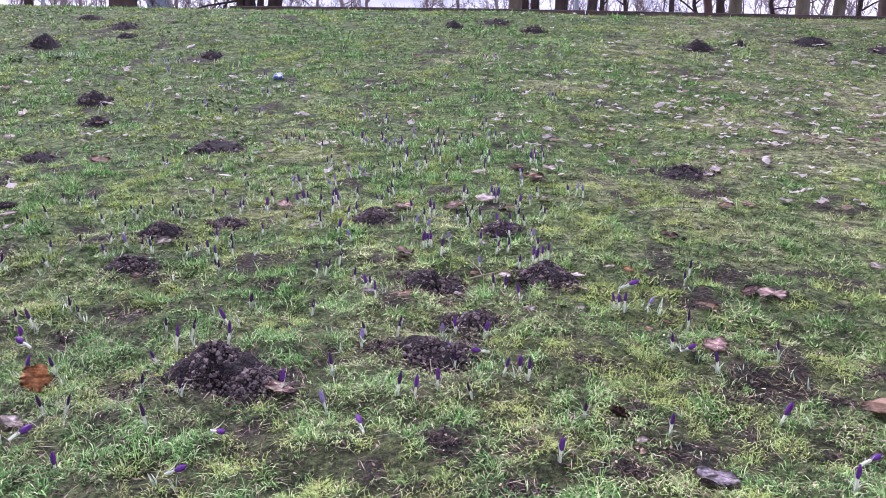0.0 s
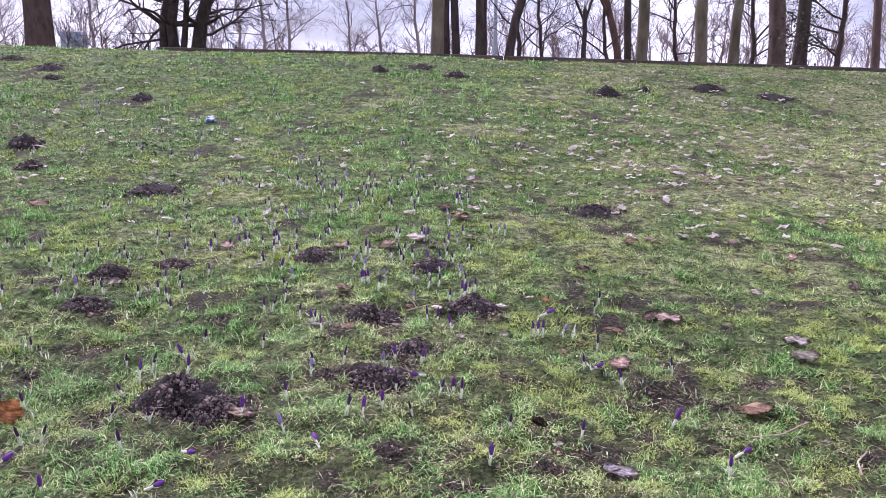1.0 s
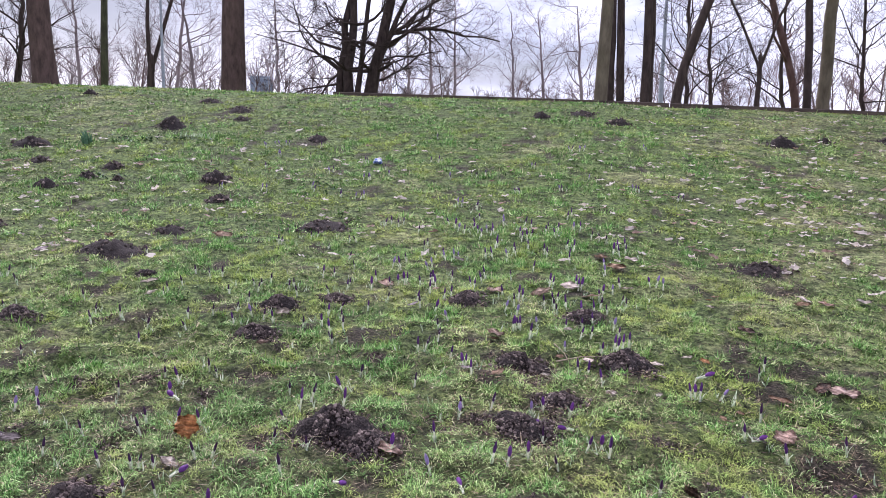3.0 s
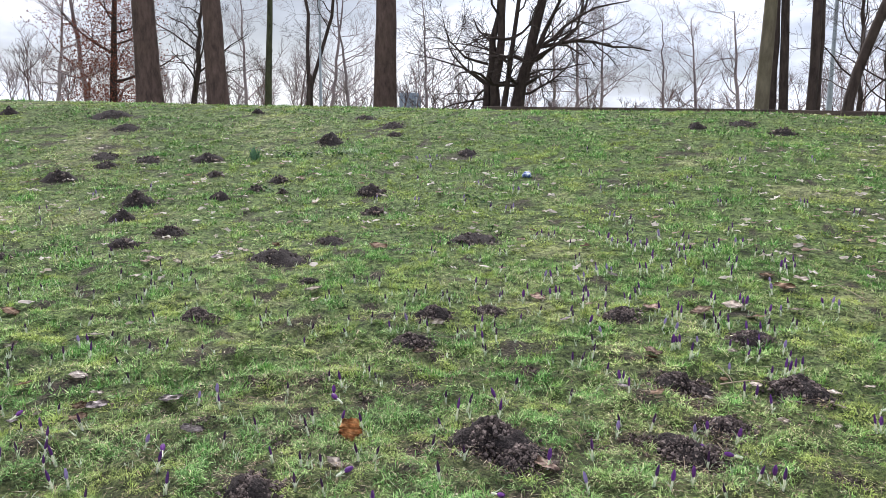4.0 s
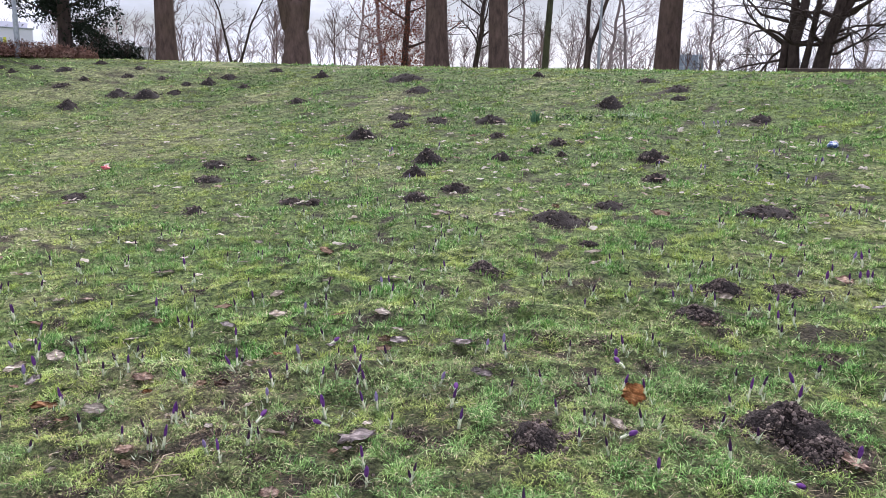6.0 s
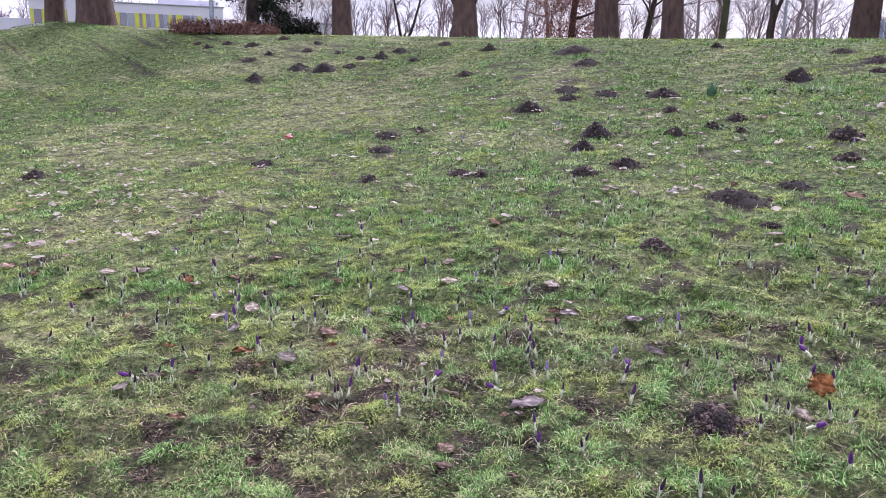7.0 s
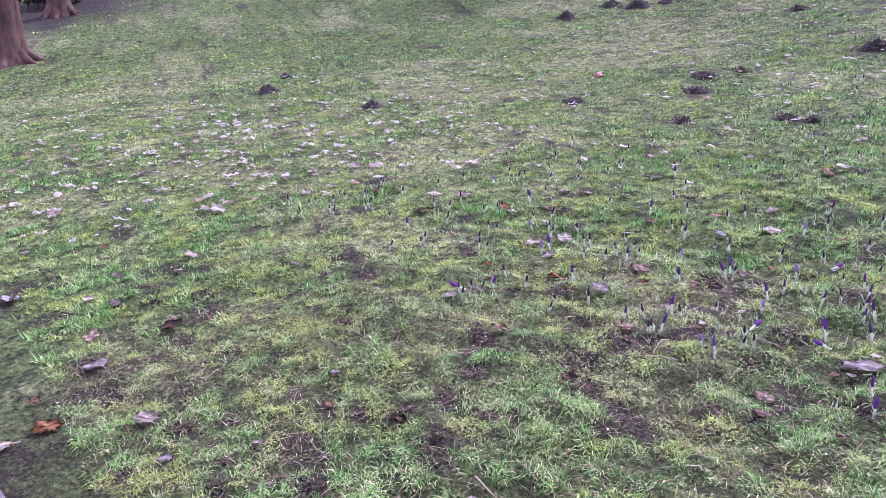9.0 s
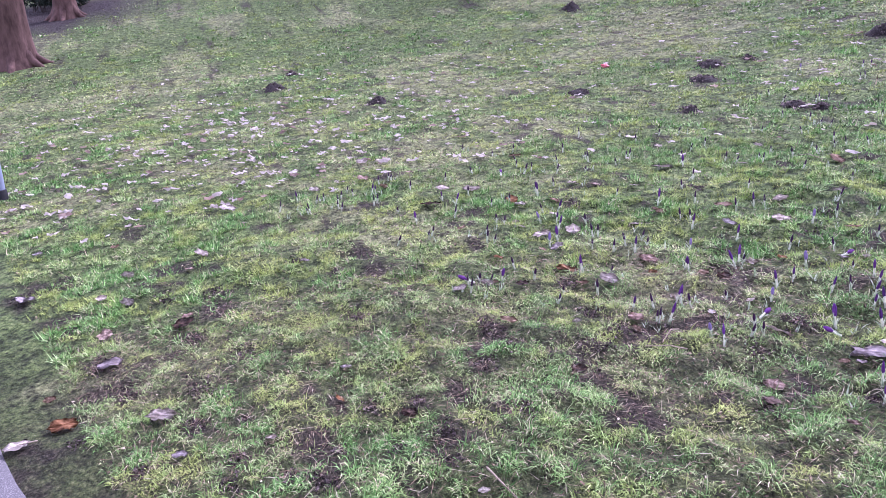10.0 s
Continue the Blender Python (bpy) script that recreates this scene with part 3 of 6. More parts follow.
def branch(buf, rng, p, d, length, r, level, last, kids=(7, 6, 5, 4), wander=0.16, lift=0.06, tip=0.25, minimum=0.0035):
    n = (6, 4, 2, 1, 1)[min(level, 4)]
    pts = crooked(rng, p, d, length, n, wander, lift)
    radii = [max(minimum, r * (1 - (1 - tip) * i / n)) for i in range(n + 1)]
    buf.add(pts, radii, SIDES[min(level + 1, 5)])
    if level >= last:
        return pts
    for _ in range(kids[min(level, len(kids) - 1)]):
        t = rng.uniform(0.22, 0.98)
        i = min(n - 1, int(t * n))
        q = pts[i].lerp(pts[i + 1], t * n - i)
        dd = side_way(rng, (pts[i + 1] - pts[i]).normalized(), rng.uniform(0.45, 1.05))
        branch(buf, rng, q, dd, length * rng.uniform(0.35, 0.62) * (1.15 - 0.4 * t), max(minimum, r * (1 - 0.7 * t) * 0.55), level + 1, last, kids, wander, lift, tip, minimum)
    return pts


def trunk_points(x, y, z, lean, tall, n, rng, wobble=0.02, bend=0.0):
    pts = []
    for i in range(n + 1):
        h = tall * (i / n) ** 1.15
        b = bend * math.sin(min(1.0, h / 3.2) * math.pi) * (1 if h < 3.2 else 0)
        pts.append(Vector((x + lean[0] * h + b + rng.gauss(0, wobble) * (i > 1), y + lean[1] * h + rng.gauss(0, wobble) * (i > 1), z - (0.12 if i else 0.6) + h)))
    return pts


def tree(kind, x, y, r, lean, seed, bark_mat, label, tall=13.0, wobble=0.010, fork=0.0, first=4.5, limbs=7, last=3, flare=0.25, flute=0.0, limb_len=4.2, kids=(5, 4, 3), bend=0.0, droop=0.06, leaves=None, category="tree"):
    rng = random.Random(seed)
    z = ground_at(x, y)
    top = holder("tree", x, y, z, label, category, "trees on the bank top")
    inv = Matrix.Translation(top.location).inverted()

    def put(buf, name, mat=bark_mat, text=""):
        ob = buf.mesh(name, mat, top, text)
        ob.matrix_parent_inverse = inv
        return ob
    body = Tubes()
    n = 16
    height_of = fork if fork else tall
    pts = trunk_points(x, y, z, lean, height_of, n, rng, wobble, bend)
    radii = []
    for p in pts:
        h = max(0.0, p.z - z + 0.12)
        taper = 1 - (0.25 if fork else 0.8) * (h / height_of) ** 1.2
        radii.append(r * taper * (1 + flare * math.exp(-h / max(0.12, 0.9 * r)) * 1.2))
    if fork:
        pts.append(pts[-1] + Vector((0, 0, 0.1)))
        radii.append(0.01)
    body.add(pts, radii, 20 if r > 0.2 else 10, flute + (0.04 if r > 0.2 else 0.0))
    put(body, "trunk")
    ends = []
    if fork:
        spread = 0.16 if kind == "forked" else 0.22
        wide = Vector((y, -x, 0)).normalized()
        for s in (-1, 1):
            stem = Tubes()
            d = Vector((lean[0], lean[1], 1)) + wide * (s * spread * rng.uniform(0.9, 1.15))
            sp = crooked(rng, pts[-2] + wide * (s * r * 0.40) + Vector((0, 0, -0.75 if kind == "forked" else -0.25)), d, tall - fork, 9, 0.04 if kind == "forked" else 0.13, 0.05)
            girth = [r * (0.62 if kind == "forked" else 0.5) * (1 - 0.8 * i / 9) for i in range(10)]
            stem.add([sp[0] - Vector((0, 0, 0.25))] + sp, [girth[0] * 0.4] + girth, 12)
            put(stem, "stem")
            ends.append((sp, [r * (0.62 if kind == "forked" else 0.5) * (1 - 0.8 * i / 9) for i in range(10)]))
    else:
        ends.append((pts, radii))
    for e, (sp, rr) in enumerate(ends):
        zlow = z + first
        cand = [i for i in range(1, len(sp) - 1) if sp[i].z > zlow] or [len(sp) - 2]
        for k in range(max(1, limbs // len(ends))):
            i = cand[min(len(cand) - 1, int(len(cand) * (k + rng.random() * 0.8) / max(1, limbs // len(ends))))]
            f = rng.random()
            q = sp[i].lerp(sp[i + 1], f)
            a = rng.uniform(0, 2 * math.pi)
            d = Vector((math.cos(a), math.sin(a), rng.uniform(0.15, 0.9)))
            buf = Tubes()
            rl = min(rr[i] * 0.5, 0.09) * rng.uniform(0.6, 1.0)
            length = limb_len * rng.uniform(0.7, 1.15) * (1 - 0.45 * (q.z - z) / (tall + 1))
            branch(buf, rng, q, d, length, max(0.012, rl), 0, last, kids, 0.15, droop)
            put(buf, "limb")
    if leaves:
        mat, count, low, high, spread, size, name, text = leaves
        clump(top, rng, x + lean[0] * 3, y, z, count, low, high, spread, size, mat, name, text)
    return top


def clump(top, rng, x, y, z, count, low, high, spread, size, mat, name, text):
    """Small leaves scattered through a crown, gathered in tufts."""
    vs, fs = [], []
    tufts = [Vector((x + rng.gauss(0, spread), y + rng.gauss(0, spread), z + rng.uniform(low, high))) for _ in range(max(4, count // 26))]
    for _ in range(count):
        c = rng.choice(tufts) + Vector((rng.gauss(0, 0.22), rng.gauss(0, 0.22), rng.gauss(0, 0.16)))
        a = Vector((rng.gauss(0, 1), rng.gauss(0, 1), rng.gauss(0, 1))).normalized()
        b = a.cross(Vector((rng.gauss(0, 1), rng.gauss(0, 1), rng.gauss(0, 1)))).normalized()
        s = size * rng.uniform(0.6, 1.3)
        i = len(vs)
        vs += [c - a * s, c + b * s * 0.45, c + a * s, c - b * s * 0.45]
        fs += [(i, i + 1, i + 2), (i, i + 2, i + 3)]
    ob = arrays(name, vs, fs, mat, top, text, smooth=False)
    ob.matrix_parent_inverse = Matrix.Translation(top.location).inverted()
    tagged(ob, kind="stuff")
    return ob


# kind, x, y, radius at the foot, lean per metre
TREES_LEFT = (
    ("forked", -18.23, 15.36, 0.402, -0.008, -0.010),
    ("tall", -15.68, 19.14, 0.381, -0.028, -0.022),
    ("tall", -13.50, 19.49, 0.320, -0.030, -0.020),
    ("slim", -16.80, 28.03, 0.151, 0.035, 0.020),
    ("forked_slim", -12.99, 24.42, 0.139, 0.036, 0.018),
    ("fluted", -10.11, 24.62, 0.422, 0.016, 0.006),
    ("slim_pale", 1.66, 17.91, 0.155, 0.026, -0.003),
    ("slim_dark", 2.05, 19.37, 0.099, -0.013, 0.001),
    ("slim_dark", 2.32, 19.34, 0.107, -0.043, 0.005),
    ("twiggy", -17.56, 23.98, 0.114, 0.070, 0.049),
    ("leafy", -19.78, 22.24, 0.137, 0.043, 0.037),
    ("twiggy", -21.71, 23.20, 0.098, -0.073, -0.067),
    ("slim_dark", 2.76, 18.34, 0.109, -0.004, 0.001),
    ("slim_dark", 2.98, 18.82, 0.052, -0.012, 0.002),
    ("bent_dark", 3.61, 19.21, 0.122, 0.270, -0.055),
    ("twiggy", 4.72, 23.07, 0.073, -0.033, 0.007),
    ("forked_slim", 5.81, 19.72, 0.072, 0.001, -0.000),
)
TREES_RIGHT = (
    ("bent_red", 7.06, 20.37, 0.101, -0.268, 0.086),
    ("slim_dark", 6.93, 19.36, 0.104, -0.052, 0.018),
    ("slim_pale", 7.58, 20.18, 0.168, 0.010, -0.004),
    ("slim_pale", 7.81, 16.85, 0.145, -0.037, 0.017),
    ("bent_pale", 8.89, 17.44, 0.122, 0.062, -0.031),
    ("slim_grey", 11.25, 19.59, 0.228, -0.050, 0.028),
    ("ivy", 10.70, 17.60, 0.160, 0.006, -0.004),
    ("twiggy", 14.02, 26.05, 0.091, -0.069, 0.037),
    ("twiggy", 15.21, 23.03, 0.096, 0.030, -0.019),
    ("slim_grey", 13.83, 19.13, 0.110, -0.045, 0.032),
    ("twiggy", 8.22, 25.25, 0.072, -0.041, 0.013),
    ("twiggy", 6.85, 28.75, 0.080, -0.081, 0.019),
    ("twiggy", 10.37, 24.46, 0.072, -0.048, 0.020),
    ("tall_drooping", -22.18, 13.44, 0.317, -0.013, -0.020),
    ("multi", -24.20, 17.52, 0.114, 0.074, 0.096),
    ("flared", -27.23, 7.13, 0.533, -0.015, -0.052),
    ("slim_grey", -29.49, 6.40, 0.320, 0.009, 0.038),
)
TREES_BEHIND = (
    ("slim_red", -36.21, 2.60, 0.192, 0.011, 0.113),
    ("slim_red", -35.06, 3.80, 0.160, 0.012, 0.088),
    ("slim_red", -35.98, 4.46, 0.137, 0.005, 0.037),
    ("slim_red", -35.88, 5.10, 0.247, 0.016, 0.095),
    ("twiggy", -5.31, 41.19, 0.112, -0.029, -0.004),
    ("twiggy", -4.18, 43.32, 0.101, -0.025, -0.002),
    ("twiggy", -6.79, 43.01, 0.101, -0.042, -0.006),
    ("twiggy", 1.18, 47.48, 0.110, -0.102, 0.003),
    ("twiggy", 3.32, 45.37, 0.123, -0.088, 0.006),
    ("twiggy", -12.74, 37.49, 0.091, -0.036, -0.012),
    ("twiggy", -14.87, 32.38, 0.082, -0.101, -0.046),
    ("twiggy", -16.63, 33.75, 0.101, 0.100, 0.048),
    ("twiggy", -28.09, 28.19, 0.091, 0.068, 0.066),
    ("twiggy", -22.25, 35.26, 0.096, -0.026, -0.016),
    ("twiggy", -0.83, 47.50, 0.091, -0.047, -0.001),
)
TREES = TREES_LEFT + TREES_RIGHT + TREES_BEHIND


SORTS = {
    "forked": dict(bark_mat=BARK_BROWN, label="thick brown trunk forking into two stems", fork=2.0, first=5.5, limbs=6, last=2),
    "tall": dict(kids=(4, 4), bark_mat=BARK_BROWN, label="tall thick brown-barked bare tree", first=4.8, limbs=5, last=2),
    "fluted": dict(kids=(4, 4), bark_mat=BARK_BROWN, label="very thick bare tree with furrowed fluted bark", first=3.3, limbs=8, last=2, flute=0.09, flare=0.12),
    "slim": dict(kids=(4, 4), bark_mat=BARK_GREEN, label="slim straight greenish tree trunk", first=5.0, limbs=5, last=2),
    "slim_pale": dict(kids=(4, 4), bark_mat=BARK_PALE, label="slim pale tan tree trunk, bare in winter", first=4.2, limbs=5, last=2, flare=0.12),
    "slim_dark": dict(bark_mat=BARK_DARK, label="slim dark bare tree trunk", first=3.6, limbs=5, last=2, flare=0.1),
    "slim_grey": dict(bark_mat=BARK_BROWN, label="slim brown-barked bare winter tree", first=3.4, limbs=5, last=2, flare=0.15),
    "slim_red": dict(bark_mat=BARK_RED, label="slim reddish tree trunk far along the bank", first=3.0, limbs=5, last=2),
    "forked_slim": dict(bark_mat=BARK_DARK, label="slender dark tree forking low into spreading limbs", fork=1.55, first=1.9, limbs=10, last=3, limb_len=3.0),
    "bent_dark": dict(bark_mat=BARK_DARK, label="dark leaning tree with a curved trunk", first=0.9, limbs=11, last=3, limb_len=2.8, bend=-0.12),
    "bent_red": dict(bark_mat=BARK_RED, label="reddish leaning tree with a curved trunk", first=1.0, limbs=10, last=3, limb_len=2.6, bend=0.10),
    "bent_pale": dict(bark_mat=BARK_PALE, label="tan crooked leaning tree trunk", first=2.6, limbs=7, last=2, bend=-0.08),
    "twiggy": dict(bark_mat=BARK_DARK, label="small bare tree with fine twigs to the ground", tall=6.0, first=0.35, limbs=15, last=3, limb_len=3.0, flare=0.1, kids=(6, 5, 3), wobble=0.03),
    "leafy": dict(bark_mat=BARK_DARK, label="small tree still holding brown winter leaves", tall=7.0, first=0.6, limbs=14, last=3, limb_len=2.6, flare=0.1,
                  leaves=(RUSSET, 9500, 0.3, 4.4, 0.85, 0.042, "foliage", "withered russet leaves")),
    "ivy": dict(bark_mat=BARK_DARK, label="ivy-clad dark tree trunk", first=3.2, limbs=7, last=2,
                leaves=(IVY, 1800, 0.1, 3.8, 0.16, 0.05, "ivy", "dark green climbing ivy")),
    "tall_drooping": dict(bark_mat=BARK_BROWN, label="thick brown tree with drooping boughs", first=2.6, limbs=8, last=2, droop=-0.08, limb_len=3.4),
    "multi": dict(bark_mat=BARK_DARK, label="small bare tree with several stems", tall=4.2, fork=0.35, first=0.9, limbs=8, last=3, limb_len=1.9),
    "flared": dict(bark_mat=BARK_BROWN, label="thick tree with flared roots on a grassy mound", first=4.0, limbs=7, last=2, flare=0.30, flute=0.06),
}
for index, (sort, tx, ty, tr, lx, ly) in enumerate(TREES):
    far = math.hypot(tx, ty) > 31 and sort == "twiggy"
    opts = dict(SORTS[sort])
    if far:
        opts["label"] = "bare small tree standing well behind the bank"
        opts["bark_mat"] = FAR_TWIG_HAZED
        opts["tall"] = 7.0
        opts["limbs"] = 15
    tree(sort, tx, ty, tr, (lx, ly), 100 + index, **opts)


def spreading_tree():
    """The big many-stemmed tree with long low boughs."""
    rng = random.Random(77)
    x, y = -5.6, 23.9
    z = ground_at(x, y)
    top = holder("spreading_tree", x, y, z, "dark many-stemmed tree with long sweeping low boughs", "tree", "trees on the bank top")
    inv = Matrix.Translation(top.location).inverted()

    def put(buf, name):
        ob = buf.mesh(name, BARK_DARK, top)
        ob.matrix_parent_inverse = inv
    for bx, lean, r in ((-6.26, 0.10, 0.15), (-5.90, 0.04, 0.17), (-5.63, 0.13, 0.10), (-5.28, 0.22, 0.22)):
        buf = Tubes()
        pts = trunk_points(bx, y + rng.uniform(-0.2, 0.2), z, (lean, rng.uniform(-0.03, 0.05)), 9.5, 12, rng, 0.03)
        radii = [r * (1 - 0.8 * i / 12) * (1 + 0.3 * math.exp(-i)) for i in range(13)]
        buf.add(pts, radii, 12, 0.05)
        put(buf, "stem")
        for k in range(11):
            i = rng.randint(2, 10)
            a = rng.uniform(0, 2 * math.pi)
            b = Tubes()
            branch(b, rng, pts[i], Vector((math.cos(a), math.sin(a), 0.25)), rng.uniform(1.8, 3.6), r * 0.30, 0, 3, (6, 6, 4, 3), 0.30, 0.0)
            put(b, "limb")
    main = Tubes()
    bough = branch(main, rng, Vector((-4.98, y, z + 1.35)), Vector((0.62, -0.05, 1)), 3.2, 0.12, 0, 2, (6, 6, 4, 3), 0.08, 0.02)
    put(main, "limb")
    low = Vector((-5.25, y, z))
    for start, (dx, dz), length, r in ((bough[1], (1.0, 0.42), 3.6, 0.075), (bough[2], (1.0, 0.10), 3.6, 0.07), (bough[2], (0.9, 0.5), 3.2, 0.065), (bough[1], (1, 0.2), 2.2, 0.05),
                                       (low + Vector((0.15, 0, 0.8)), (1, 0.45), 2.2, 0.05), (low + Vector((0.05, 0, 0.3)), (1, 0.10), 2.0, 0.045),
                                       (low + Vector((-0.95, 0, 1.2)), (-1, 0.35), 2.4, 0.05), (low + Vector((-0.98, 0, 0.7)), (-1, 0.25), 2.2, 0.045), (low + Vector((-0.9, 0, 1.8)), (-1, 0.5), 2.6, 0.05)):
        b = Tubes()
        branch(b, rng, start, Vector((dx, rng.uniform(-0.15, 0.15), dz)), length, r, 0, 3, (7, 6, 4, 3), 0.24, 0.03)
        put(b, "limb")


spreading_tree()


def conifer():
    rng = random.Random(9)
    x, y = -25.4, 11.8
    z = ground_at(x, y)
    top = holder("conifer", x, y, z, "dark evergreen with drooping ragged boughs", "tree", "trees on the bank top")
    inv = Matrix.Translation(top.location).inverted()
    buf = Tubes()
    pts = trunk_points(x, y, z, (0.0, 0.0), 11, 12, rng, 0.02)
    buf.add(pts, [0.24 * (1 - 0.85 * i / 12) for i in range(13)], 12)
    buf.mesh("trunk", BARK_DARK, top).matrix_parent_inverse = inv
    for k in range(32):
        h = 0.9 + 9.0 * (k / 32) ** 1.1
        a = k * 2.4 + rng.uniform(-0.4, 0.4)
        length = 2.5 * rng.uniform(0.6, 1.25) * (1 - h / 15)
        b = Tubes()
        line = crooked(rng, Vector((x, y, z + h)), Vector((math.cos(a), math.sin(a), 0.30)), length, 6, 0.12, -0.07)
        b.add(line, [0.05 * (1 - i / 7) for i in range(7)], 5)
        b.mesh("bough", BARK_DARK, top).matrix_parent_inverse = inv
        vs, fs = [], []
        for _ in range(64):
            t = rng.random() ** 0.7 * 5.99
            foot = line[int(t)].lerp(line[int(t) + 1], t % 1) + Vector((rng.gauss(0, 0.16), rng.gauss(0, 0.16), 0.05))
            hang = rng.uniform(0.15, 0.75)
            for _ in range(15):
                c = foot + Vector((rng.gauss(0, 0.05), rng.gauss(0, 0.05), -hang * rng.random()))
                d = Vector((rng.gauss(0, 0.6), rng.gauss(0, 0.6), rng.gauss(-0.5, 0.4))).normalized()
                w = d.cross(Vector((rng.gauss(0, 1), rng.gauss(0, 1), 0.2))).normalized()
                sz = rng.uniform(0.06, 0.13)
                i = len(vs)
                vs += [c - w * sz * 0.3, c + d * sz, c + w * sz * 0.3]
                fs.append((i, i + 1, i + 2))
        ob = arrays("foliage", vs, fs, NEEDLE, top, smooth=False)
        ob.matrix_parent_inverse = inv
        tagged(ob, kind="stuff")


conifer()


def bush(name, x, y, wide, deep, tall, mat, label, seed, twigs=60, leaves=2600, size=0.05, bark_mat=BARK_RED):
    rng = random.Random(seed)
    z = ground_at(x, y)
    top = holder(name, x, y, z, label, "bush")
    inv = Matrix.Translation(top.location).inverted()
    buf = Tubes()
    for _ in range(twigs):
        px, py = x + rng.uniform(-0.5, 0.5) * wide * 0.9, y + rng.uniform(-0.5, 0.5) * deep
        branch(buf, rng, Vector((px, py, ground_at(px, py) - 0.03)), Vector((rng.gauss(0, 0.35), rng.gauss(0, 0.35), 1)), tall * rng.uniform(0.6, 1.1), 0.014, 1, 3, (5, 5, 4, 3), 0.15, 0.05)
    ob = tagged(buf.mesh("thicket", bark_mat, top), kind="stuff")
    ob.matrix_parent_inverse = inv
    vs, fs = [], []
    for _ in range(leaves):
        px, py = rng.uniform(-0.5, 0.5), rng.uniform(-0.5, 0.5)
        dome = math.sqrt(max(0.0, 1 - (2 * px) ** 2)) * (0.75 + 0.25 * math.sin(px * 23 + seed))
        c = Vector((x + px * wide, y + py * deep, ground_at(x, y) + rng.random() ** 0.7 * tall * dome))
        a = Vector((rng.gauss(0, 1), rng.gauss(0, 1), rng.gauss(0, 1))).normalized()
        b = a.cross(Vector((rng.gauss(0, 1), rng.gauss(0, 1), rng.gauss(0, 1)))).normalized()
        s = size * rng.uniform(0.6, 1.3)
        i = len(vs)
        vs += [c - a * s, c + b * s * 0.5, c + a * s, c - b * s * 0.5]
        fs += [(i, i + 1, i + 2), (i, i + 2, i + 3)]
    ob = arrays("foliage", vs, fs, mat, top, smooth=False)
    ob.matrix_parent_inverse = inv
    tagged(ob, kind="stuff")


bush("russet_bush", -24.7, 9.4, 1.3, 1.3, 0.46, RUSSET_PALE, "low russet-leaved winter shrub beside the evergreen", 3, 40, 1900)
bush("russet_bush", -24.3, 10.3, 1.3, 1.3, 0.50, RUSSET_PALE, "low russet-leaved winter shrub", 4, 40, 1900)
bush("russet_bush", -23.9, 11.2, 1.1, 1.2, 0.40, RUSSET_PALE, "low russet-leaved winter shrub", 5, 30, 1400)
bush("evergreen_bush", -24.8, 12.9, 1.4, 1.9, 0.75, NEEDLE, "small dark evergreen shrub", 6, 40, 3600, 0.05, BARK_DARK)


def fan_tree(buf, rng, x, y, z, tall, r, least):
    """A bare tree seen from afar: a short trunk that breaks up into a fan of rising boughs and fine twigs."""
    trunk = crooked(rng, Vector((x, y, z)), Vector((rng.gauss(0, 0.06), rng.gauss(0, 0.06), 1)), tall * 0.72, 5, 0.07, 0.05)
    buf.add(trunk, [max(least, r * (1 - 0.85 * i / 5)) for i in range(6)], 4)
    for k in range(rng.randint(8, 11)):
        t = rng.uniform(0.9, 4.8)
        foot = trunk[int(t)].lerp(trunk[int(t) + 1], t % 1)
        bough = crooked(rng, foot, side_way(rng, Vector((0, 0, 1)), rng.uniform(0.35, 1.0)), tall * rng.uniform(0.22, 0.40) * (1.15 - 0.1 * t), 3, 0.12, 0.16)
        buf.add(bough, [max(least, r * 0.42 * (1 - 0.25 * i)) for i in range(4)], 3)
        for _ in range(6):
            u = rng.uniform(0.3, 2.98)
            start = bough[int(u)].lerp(bough[int(u) + 1], u % 1)
            twig_line = crooked(rng, start, side_way(rng, (bough[-1] - bough[0]).normalized(), rng.uniform(0.3, 0.9)), tall * rng.uniform(0.09, 0.17), 2, 0.14, 0.12)
            buf.add(twig_line, [least * 1.2, least, least * 0.7], 3)
            for _ in range(2):
                w = rng.random() * 1.98
                tip = twig_line[int(w)].lerp(twig_line[int(w) + 1], w % 1)
                buf.add([tip, tip + side_way(rng, (twig_line[-1] - twig_line[0]).normalized(), rng.uniform(0.3, 0.9)) * tall * rng.uniform(0.04, 0.09)], [least * 0.8, least * 0.5], 3)


